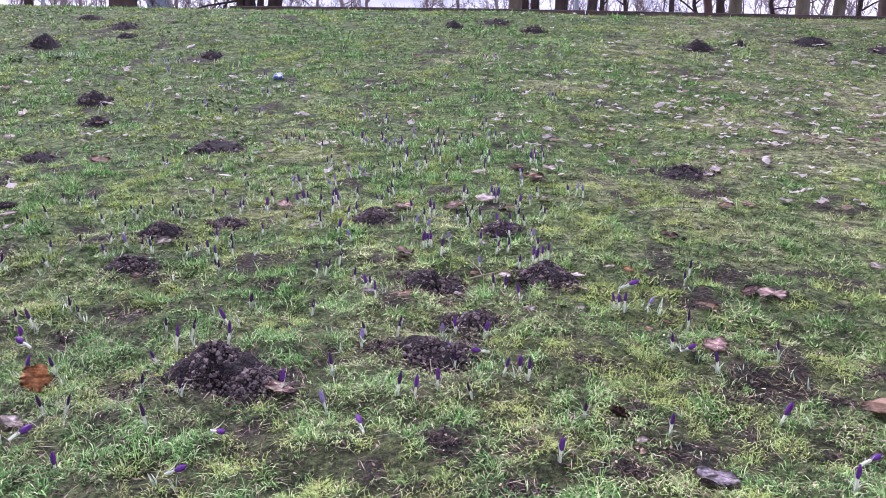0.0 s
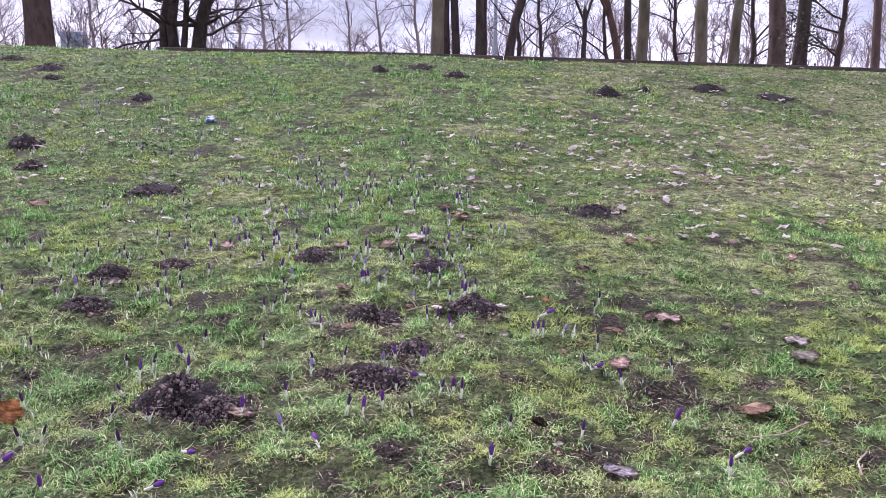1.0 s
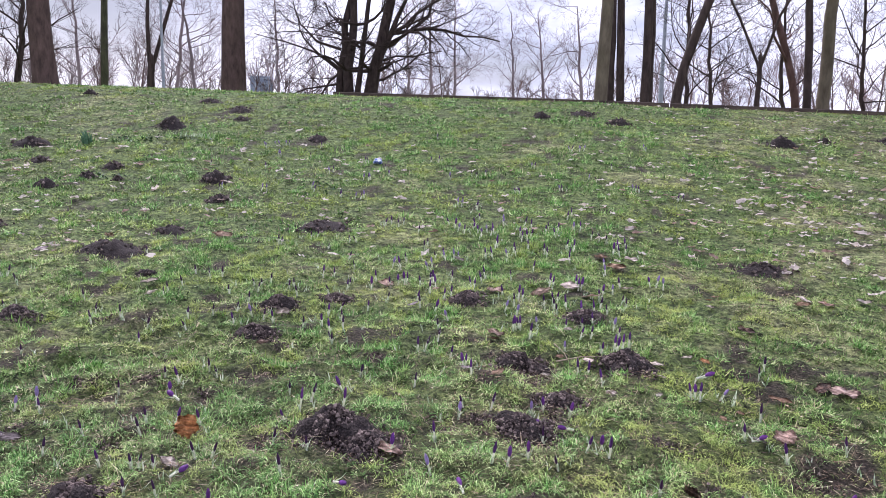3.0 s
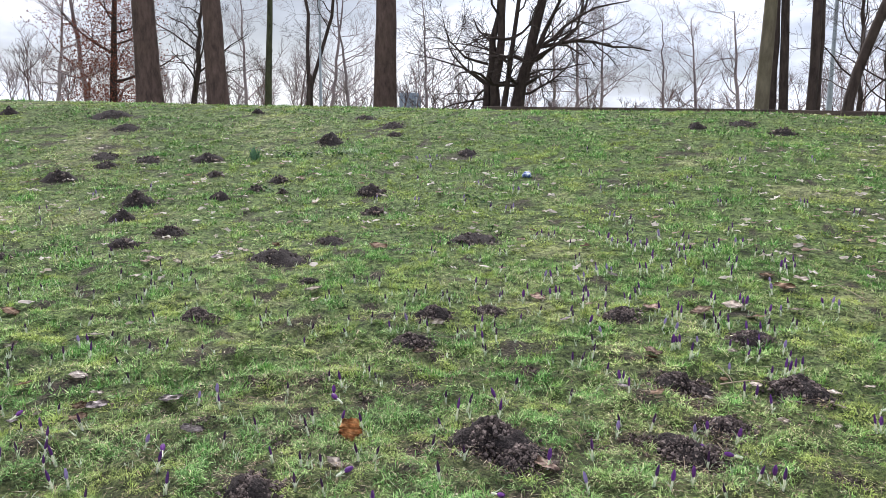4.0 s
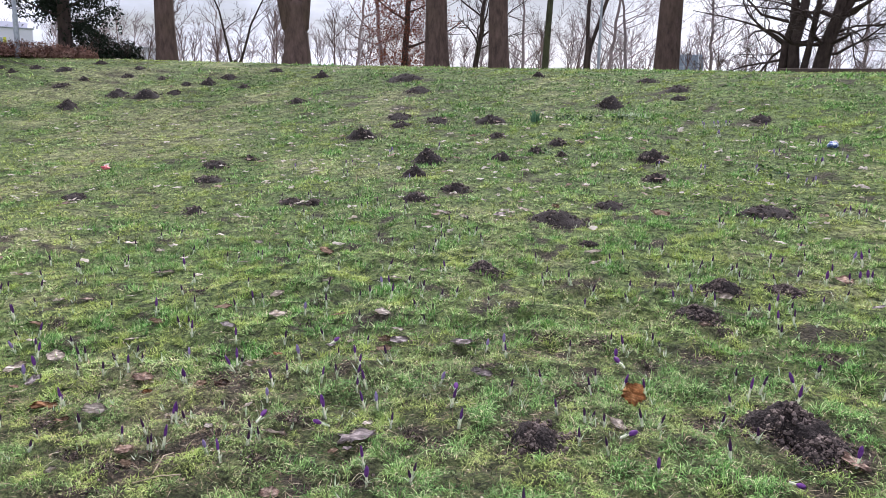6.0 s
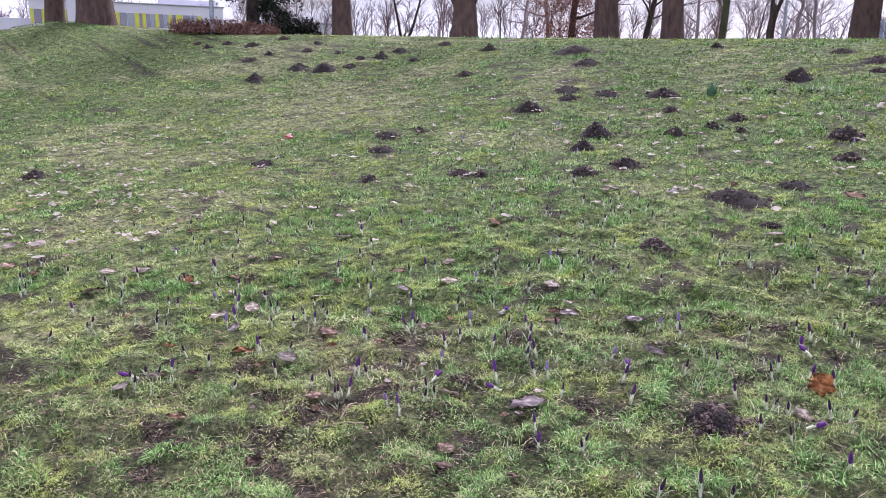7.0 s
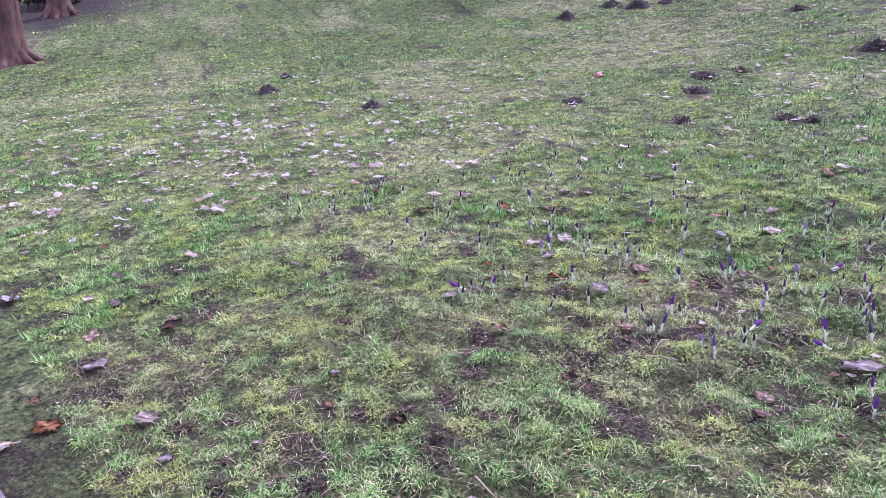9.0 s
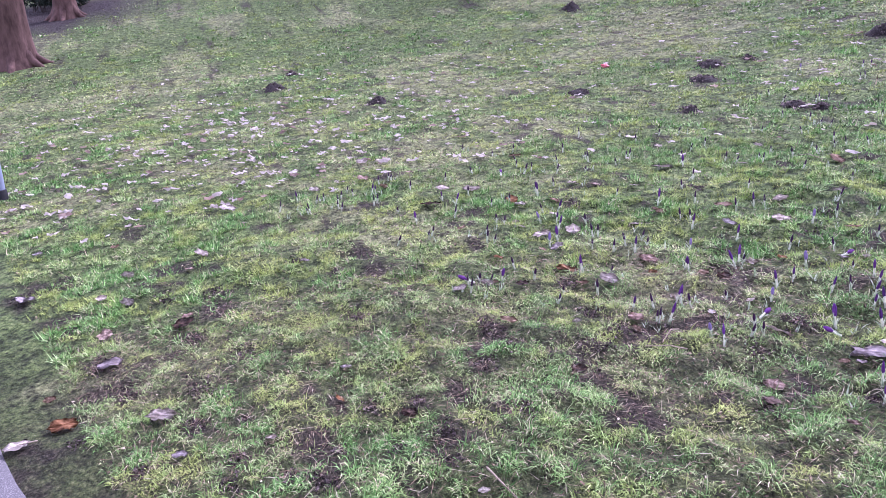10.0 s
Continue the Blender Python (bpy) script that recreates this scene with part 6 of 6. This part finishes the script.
TAN_LEAVES_A = (
    (-3.21, 2.65, 0.08), (-3.09, 2.51, 0.09), (-0.25, 4.11, 0.09), (-0.20, 3.55, 0.08), (0.16, 3.95, 0.06), (-4.96, 3.84, 0.15),
    (-3.98, 6.13, 0.08), (-2.94, 6.30, 0.20), (0.70, 5.79, 0.15), (0.61, 6.12, 0.13), (-4.22, 0.60, 0.05), (-3.63, 0.45, 0.09),
    (-3.92, 1.03, 0.08), (-4.52, 1.06, 0.05), (-3.30, 1.01, 0.07), (-3.69, 1.68, 0.07), (-2.61, 1.63, 0.05), (-6.99, 1.91, 0.13),
    (-5.51, 1.63, 0.09), (-4.52, 2.44, 0.11), (-4.76, 2.08, 0.10), (-3.73, 2.78, 0.10), (-4.05, -1.84, 0.06), (-6.44, -1.74, 0.08),
    (-8.58, -0.51, 0.15), (-10.30, -2.98, 0.19), (-6.72, 0.52, 0.09), (-5.24, 0.75, 0.07), (0.68, 2.34, 0.05), (1.32, 3.54, 0.12),
    (1.69, 2.62, 0.18), (1.07, 3.38, 0.04),
)
TAN_LEAVES_B = (
    (0.97, 3.32, 0.04), (2.08, 5.83, 0.09), (1.96, 5.10, 0.12), (2.57, 7.16, 0.09), (3.36, 7.58, 0.20), (3.00, 6.77, 0.20),
    (1.93, 7.44, 0.09), (2.95, 4.49, 0.09), (4.54, 7.88, 0.17), (1.39, 5.29, 0.07),
)
RUST_LEAVES = (
    (-4.60, 0.78, 0.06), (-4.20, 1.07, 0.12), (-3.86, 1.46, 0.05), (-5.67, 1.33, 0.10), (-3.63, 2.17, 0.05), (-3.73, -1.73, 0.12),
    (-3.35, -0.50, 0.05), (-8.30, -1.50, 0.12), (-8.54, 0.38, 0.14), (1.02, 3.96, 0.07), (1.32, 5.18, 0.06),
)
BROWN_LEAVES = (
    (-4.08, 0.72, 0.07), (-3.07, 0.57, 0.07), (-3.57, 1.73, 0.08), (-4.59, -1.20, 0.13), (-3.06, -0.25, 0.07), (-5.94, 0.72, 0.14),
    (0.65, 2.54, 0.07), (1.79, 5.23, 0.06), (1.42, 4.55, 0.11), (1.63, 3.78, 0.10),
)
LEAVES = {"bleached": BLEACHED_LEAVES_A + BLEACHED_LEAVES_B + BLEACHED_LEAVES_C + BLEACHED_LEAVES_D + BLEACHED_LEAVES_E + BLEACHED_LEAVES_F, "greyish": GREYISH_LEAVES, "pinkish": PINKISH_LEAVES, "tan": TAN_LEAVES_A + TAN_LEAVES_B, "rust": RUST_LEAVES, "brown": BROWN_LEAVES}

LEAF_FAR = [leaf_mesh(s, m, 70 + k, 11, 0.45, 0.11) for k, (s, m) in enumerate((("oval", LEAF_FLECK), ("oval", LEAF_FLECK), ("oak", LEAF_PINK), ("oak", LEAF_FLECK), ("lobed", LEAF_FLECK), ("lobed", LEAF_PINK), ("oval", LEAF_FLECK)))]
LEAF_SPOTS = []


def strew_leaves():
    rng = random.Random(23)
    spots = [(x, y, max(0.045, min(0.19, w)), sort) for sort, places in LEAVES.items() for x, y, w in places]
    for cx, cy, sx, sy, n in ((4.2, 8.6, 1.7, 1.5, 330), (6.8, 12.0, 2.2, 1.6, 260), (2.4, 9.5, 1.2, 1.8, 110), (3.0, 6.0, 1.2, 1.0, 60), (-11, -1.6, 2.5, 1.4, 220), (-6.0, -0.9, 1.2, 0.6, 50), (-8.0, 7.2, 2.6, 1.6, 130), (-4.5, 8.5, 2.5, 2.0, 90), (0.5, 7.5, 2.0, 1.6, 70), (-12, 8.5, 3.0, 2.0, 90), (-9.0, -0.6, 2.2, 1.7, 260), (-8.5, 2.6, 2.0, 1.6, 130), (-13, 1.5, 2.5, 2.5, 200), (-3.5, 6.8, 2.6, 1.5, 50), (-0.5, 9.0, 2.0, 1.5, 50), (-6.5, 9.0, 3.0, 1.8, 80), (-14, 6, 3.0, 3.0, 80)):
        for _ in range(n):
            px, py, width = rng.gauss(cx, sx), rng.gauss(cy, sy), rng.choice((0.05, 0.06, 0.08, 0.10, 0.12)) * rng.uniform(0.8, 1.2)
            if math.hypot(px + 0.3, py + 0.6) > 6.5:
                spots.append((px, py, width, None))
    spots.sort(key=lambda s: math.hypot(s[0] + 1.5, s[1] - 0.5))
    far = []
    for k, (x, y, width, sort) in enumerate(spots):
        seen = sort is not None and k < 296
        width = width if seen else min(width, 0.13)
        facing = math.degrees(math.atan2(y + 0.6, x + 0.3)) + 90
        m = pose(x, y, ground_at(x, y) + (0.018 + 0.11 * width if seen else 0.034 + 0.08 * width), -rng.gauss(8, 9) if seen else rng.gauss(0, 9), rng.gauss(0, 9), facing + rng.gauss(0, 28) if seen else rng.uniform(0, 360)) @ Matrix.Scale(width * rng.uniform(1.05, 1.2) , 4)
        LEAF_SPOTS.append((x, y, width))
        if seen:
            meshes, label = LEAF_KINDS[sort]
            ob = tagged(new("fallen_leaf", rng.choice(meshes)), label, "leaf", "fallen leaves")
            ob.matrix_world = m
        else:
            far.append(([(rng.choice(LEAF_FAR), Matrix.Identity(4))], m))
    ob = tagged(new("fallen_leaf", LEAF_KINDS["rust"][0][1]), "orange dead maple leaf propped up in the grass", "leaf", "fallen leaves")
    ob.matrix_world = pose(-1.66, 2.77, ground_at(-1.66, 2.77) + 0.045, 60, 8, 20) @ Matrix.Scale(0.135, 4)
    joined("leaf_scatter", far, "dead leaves strewn over the far lawn", "leaves", False)


strew_leaves()


def flat_bit(name, x, y, size, mat, label, seed):
    """A crumpled scrap of litter."""
    rng = random.Random(seed)
    bm = bmesh.new()
    bmesh.ops.create_icosphere(bm, subdivisions=3, radius=0.5)
    for v in bm.verts:
        k = noise.noise(v.co * 2.3 + Vector((seed, 0, 0))) * 0.5 + noise.noise(v.co * 5.5) * 0.25
        v.co = Vector((v.co.x * (1 + k), v.co.y * (1 + k) * 0.8, v.co.z * 0.55 * (1 + 1.5 * k)))
    ob = tagged(part(name, bm, mat), label, "litter")
    ob.matrix_world = pose(x, y, ground_at(x, y) + size * 0.22, 0, 0, rng.uniform(0, 360)) @ Matrix.Scale(size, 4)


flat_bit("paper_scrap", -10.77, 5.03, 0.12, RED_PAPER, "crumpled red and white paper scrap on the lawn", 3)
flat_bit("foil_wrapper", -2.10, 9.70, 0.14, BLUE_FOIL, "crumpled blue and silver wrapper on the lawn", 5)


def twig(pts, r, label):
    b = Tubes()
    line = [Vector((x, y, ground_at(x, y) + 0.018 + h)) for x, y, h in pts]
    b.add(line, [r * (1 - 0.5 * i / len(line)) for i in range(len(line))], 6)
    tagged(b.mesh("twig", TWIG), label, "twig")


twig(((0.14, 3.88, 0.000), (0.30, 3.96, 0.012), (0.52, 4.00, 0.000)), 0.004, "thin pale straw-coloured stalk lying on the grass")
twig(((0.13, 4.08, 0.000), (0.19, 4.00, 0.012), (0.22, 3.89, 0.000)), 0.003, "thin bent pale grass stalk")
twig(((1.57, 2.42, 0.000), (1.69, 2.40, 0.012), (1.86, 2.47, 0.000)), 0.005, "dry twig lying in the grass")
twig(((1.85, 2.08, 0.000), (1.90, 2.18, 0.012), (1.99, 2.25, 0.000)), 0.005, "forked dry brown twig")
twig(((-5.34, 3.77, 0.000), (-5.21, 3.79, 0.012), (-5.04, 3.77, 0.000)), 0.004, "thin dry grass stalk lying flat")
twig(((0.97, 5.90, 0.000), (1.12, 6.01, 0.012), (1.26, 5.72, 0.000)), 0.004, "thin pale arching stalk")
twig(((-3.09, 1.02, 0.000), (-3.20, 1.14, 0.012), (-3.23, 1.21, 0.000)), 0.004, "brown twig on bare soil")
twig(((-3.02, 1.11, 0.000), (-3.03, 1.01, 0.012), (-3.07, 0.91, 0.000)), 0.003, "thin brown twig on bare soil")
twig(((-3.62, -1.93, 0.000), (-3.61, -1.87, 0.012), (-3.64, -1.82, 0.000)), 0.005, "pale dry grass stalk at the path edge")
twig(((-2.52, -0.10, 0.000), (-2.43, -0.07, 0.012), (-2.36, -0.03, 0.000)), 0.004, "thin dry stalk in the grass")


# ---------------------------------------------------------------- grass and litter, past counting
def fan(rng, r0, r1, count):
    """Random spots on the part of the bank that the walk looks over."""
    a = np.radians(rng.uniform(-41, 107, count))
    r = np.sqrt(rng.uniform(r0 * r0, r1 * r1, count))
    return -0.3 - r * np.sin(a), -0.6 + r * np.cos(a)


def grass(name, seed, r0, r1, density, length, width, joints, tufts, reach, grain, lie, label):
    """Blades gathered in tufts, with thinner growth between; nothing grows on open soil, mounds or the path."""
    rng = np.random.default_rng(seed)
    area = math.radians(148) / 2 * (r1 * r1 - r0 * r0)
    count, heads = int(area * density), int(area * tufts)
    hx, hy = fan(rng, r0, r1, heads)
    vigour = rng.random(heads)
    own = rng.integers(0, heads, count)
    loose = rng.random(count) < 0.5
    fx, fy = fan(rng, r0, r1, count)
    ox, oy = rng.normal(0, reach, count), rng.normal(0, reach, count)
    x, y = np.where(loose, fx, hx[own] + ox), np.where(loose, fy, hy[own] + oy)
    vig = np.where(loose, 0.3, vigour[own])
    bare = bareness(x, y)
    keep = rng.random(count) > np.clip(bare * 1.05, 0, 0.90)
    clod = 0.6 * value_noise(x, y, 13 * grain, 55) + 0.4 * value_noise(x, y, 29 * grain, 56)
    keep &= rng.random(count) < np.clip((clod - 0.345) * 6, 0.08, 1)
    keep &= (behind_edge(x, y) < -0.005) & (rng.random(count) > litterness(x, y))
    keep &= (y < 16.4 + 0.4 * np.maximum(-x - 6, 0))
    for lx, ly, w in LEAF_SPOTS:
        d = math.hypot(lx + 0.3, ly + 0.6)
        if r0 - 0.3 < d < r1 + 0.3:
            keep &= (np.abs(x - lx) > w * 0.50) | (np.abs(y - ly) > w * 0.50) | (rng.random(count) < 0.06)
    if r0 < 7:
        for cx, cy in (p for p in FLOWER_SPOTS if r0 - 0.1 < math.hypot(p[0] + 0.3, p[1] + 0.6) < r1 + 0.1):
            keep &= (np.abs(x - cx) > 0.022) | (np.abs(y - cy) > 0.030) | (rng.random(count) < 0.25)
    x, y, vig, loose, ox, oy, clod = x[keep], y[keep], vig[keep], loose[keep], ox[keep], oy[keep], clod[keep]
    count = len(x)
    z = height(x, y) + (-0.004 if joints else 0.003)
    lush = np.clip(lushness(x, y) + 0.6 * (vig - 0.5) + 1.1 * (value_noise(x, y, 6 * grain, 57) - 0.5), 0, 1)
    moss = np.clip((value_noise(x, y, 4.2 * grain, 58) * 0.6 + value_noise(x, y, 12 * grain, 59) * 0.4 - 0.50) * 3.5, 0, 0.7)
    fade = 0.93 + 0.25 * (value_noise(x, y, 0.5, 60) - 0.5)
    # Tone darkens blades where growth thins: shade between tufts put into their colour.
    tone_and_shade = fade * np.clip(0.74 + 1.35 * (clod - 0.42) / 0.4 + 0.75 * (vig - 0.5), 0.16, 1.45)
    lng = length * rng.uniform(0.5, 1.25, count) * (0.35 + 0.3 * lush + 0.8 * vig ** 2 + 0.5 * np.clip(clod, 0.2, 0.8)) * (1 - 0.35 * moss)
    wid = width * rng.uniform(0.6, 1.4, count)
    a = np.where(loose, rng.uniform(0, 2 * np.pi, count), np.arctan2(oy, ox) + rng.normal(0, 0.8, count))
    tilt = np.abs(rng.normal(lie, 0.45, count)) + 0.3 * (1 - lush)
    dx, dy = np.cos(a), np.sin(a)
    base = np.stack([x, y, z], 1)
    out = np.stack([dx, dy, np.zeros(count)], 1)
    turn = a + np.pi / 2 + rng.normal(0, 0.5, count)
    across = np.stack([np.cos(turn), np.sin(turn), np.zeros(count)], 1) * (wid / 2)[:, None]
    upv = np.array([0, 0, 1.0])
    mid = base + out * (lng * 0.5 * np.sin(tilt * 0.6))[:, None] + upv * (lng * 0.5 * np.cos(tilt * 0.6))[:, None]
    droop = np.minimum(tilt * 1.6, 1.8)
    tip_p = mid + out * (lng * 0.5 * np.sin(droop))[:, None] + upv * (lng * 0.5 * np.cos(droop))[:, None]
    if joints:
        co = np.stack([base, mid - across, mid + across, tip_p], 1)
        idx = np.arange(count)[:, None] * 4
        tris = np.concatenate([idx + np.array([0, 2, 1]), idx + np.array([1, 2, 3])])
        k = 4
    else:
        co = np.stack([base - across, base + across, tip_p], 1)
        tris = np.arange(count)[:, None] * 3 + np.array([0, 1, 2])
        k = 3
    ob = tri_mesh(name, co.reshape(-1, 3), tris, GRASS, [("lush", np.repeat(lush, k)), ("moss", np.repeat(moss, k)), ("tone_and_shade", np.repeat(tone_and_shade, k))])
    tagged(ob, label, "grass", kind="stuff")


grass("grass", 1, 1.2, 4.2, 16000, 0.047, 0.0034, True, 330, 0.020, 1.0, 1.22, "short tufted lawn grass with moss")
grass("grass", 2, 4.2, 7.5, 9500, 0.043, 0.0070, False, 190, 0.028, 0.8, 1.02, "short mossy lawn grass")
grass("grass", 3, 7.5, 13.0, 2500, 0.048, 0.0135, False, 70, 0.050, 0.5, 1.05, "short lawn grass up the bank")
grass("grass", 4, 13.0, 20.0, 850, 0.052, 0.0240, False, 28, 0.080, 0.34, 1.1, "lawn grass near the bank top")
grass("grass", 5, 20.0, 34.0, 190, 0.060, 0.0420, False, 5, 0.16, 0.2, 1.1, "lawn grass far along the bank")


def litter(seed, r0, r1, density, size):
    """Bits of straw and crumbled leaf lying in the turf."""
    rng = np.random.default_rng(seed)
    count = int(math.radians(148) / 2 * (r1 * r1 - r0 * r0) * density)
    x, y = fan(rng, r0, r1, count)
    keep = (behind_edge(x, y) < 0.2) & (rng.random(count) < 0.30 + 0.45 * (1 - lushness(x, y)) + 0.4 * bareness(x, y)) & (y < 17)
    x, y = x[keep], y[keep]
    count = len(x)
    c = np.stack([x, y, height(x, y) + rng.uniform(0.008, 0.034, count)], 1)
    a = rng.uniform(0, 2 * np.pi, count)
    straw = rng.random(count) < 0.90
    ln = size * rng.uniform(0.5, 1.4, count) * np.where(straw, 1.7, 0.40)
    wd = np.where(straw, size * 0.055, size * 0.26) * rng.uniform(0.6, 1.4, count)
    u = np.stack([np.cos(a), np.sin(a), rng.normal(0, 0.25, count)], 1) * ln[:, None] / 2
    v = np.stack([-np.sin(a), np.cos(a), rng.normal(0, 0.35, count)], 1) * wd[:, None] / 2
    co = np.stack([c - u - v * 0.6, c - u * 0.2 + v, c + u, c + u * 0.1 - v], 1).reshape(-1, 3)
    idx = np.arange(count)[:, None] * 4
    ob = tri_mesh("plant_litter", co, np.concatenate([idx + np.array([0, 3, 1]), idx + np.array([1, 3, 2])]), LITTER)
    tagged(ob, "scattered straw and leaf fragments in the turf", "litter", kind="stuff")


def soil_crumbs():
    """Loose dark crumbs on the worn places near the path."""
    rng = np.random.default_rng(71)
    px, py, pr = [], [], []
    for x, y, w in PATCHES:
        if math.hypot(x + 0.3, y + 0.6) < 6.0:
            k = int(150 * min(1.0, w / 0.25))
            px.append(rng.normal(x, w * 0.27, k)), py.append(rng.normal(y, w * 0.20, k)), pr.append(rng.choice([0.003, 0.004, 0.006, 0.009], k, p=[0.4, 0.3, 0.2, 0.1]))
    x, y, r = np.concatenate(px), np.concatenate(py), np.concatenate(pr)
    on = behind_edge(x, y) < -0.02
    x, y, r = x[on], y[on], r[on]
    n = len(x)
    axes = np.array([[1, 0, 0], [-1, 0, 0], [0, 1, 0], [0, -1, 0], [0, 0, 1], [0, 0, -1]], float)
    co = np.stack([x, y, height(x, y) + 0.004 + 0.3 * r], 1)[:, None, :] + axes[None] * (r[:, None] * rng.uniform(0.6, 1.3, (n, 6)))[:, :, None] + rng.normal(0, 0.25, (n, 6, 3)) * r[:, None, None]
    faces = np.array([(a, b, c) for a in (0, 1) for b in (2, 3) for c in (4, 5)])
    ob = tri_mesh("soil_crumbs", co.reshape(-1, 3), (np.arange(n)[:, None, None] * 6 + faces[None]).reshape(-1, 3), CRUMB)
    tagged(ob, "loose dark soil crumbs on worn turf", "soil", kind="stuff")


soil_crumbs()
litter(61, 1.2, 4.5, 3400, 0.034)
litter(62, 4.5, 10.0, 560, 0.040)
litter(63, 10.0, 18.0, 80, 0.050)


# ---------------------------------------------------------------- low plants on the bank
def leaf_clump(name, x, y, wide, deep, tall, count, mat, label, seed, upright):
    """A clump of strap or oval leaves rising from the turf."""
    rng = random.Random(seed)
    vs, fs = [], []
    for _ in range(count):
        px, py = x + rng.gauss(0, 0.3) * wide, y + rng.gauss(0, 0.3) * deep
        a, ln = rng.uniform(0, 2 * math.pi), tall * rng.uniform(0.5, 1.15)
        w = ln * (0.06 if upright else 0.30)
        tip = 0.25 if upright else 0.9
        z = ground_at(px, py) - 0.01
        i = len(vs)
        for t in (0, 0.35, 0.7, 1.0):
            ww = w * (0.5 if t == 0 else 1.0 if t < 0.6 else 0.8 if t < 0.9 else 0.05)
            cx, cy, cz = px + math.cos(a) * ln * tip * t * t, py + math.sin(a) * ln * tip * t * t, z + ln * (t - 0.35 * tip * t * t)
            vs += [(cx - math.sin(a) * ww, cy + math.cos(a) * ww, cz), (cx + math.sin(a) * ww, cy - math.cos(a) * ww, cz)]
        fs += [(i + k, i + k + 1, i + k + 3, i + k + 2) for k in (0, 2, 4)]
    ob = arrays(name, vs, fs, mat, None)
    tagged(ob, label, "plant", kind="stuff")


leaf_clump("daffodil_leaves", -6.62, 10.10, 0.16, 0.12, 0.20, 46, BLUE_LEAF, "upright clump of blue-green daffodil leaves", 1, True)
leaf_clump("low_plants", -6.06, 10.52, 0.75, 0.35, 0.050, 110, DEEP_LEAF, "low dark green leafy plants in the turf", 2, False)
leaf_clump("low_plants", -5.34, 10.67, 0.70, 0.25, 0.050, 70, DEEP_LEAF, "low dark green leafy plants in the turf", 3, False)
leaf_clump("low_plants", -5.31, 10.82, 0.55, 0.12, 0.085, 60, SPEAR, "row of pale shoots high on the bank", 4, True)
leaf_clump("low_plants", -2.47, 8.28, 0.50, 0.60, 0.050, 60, DEEP_LEAF, "low dark green leafy plants in the turf", 5, False)
leaf_clump("low_plants", -5.40, 8.55, 0.45, 0.25, 0.050, 40, DEEP_LEAF, "low dark green leafy plants in the turf", 6, False)
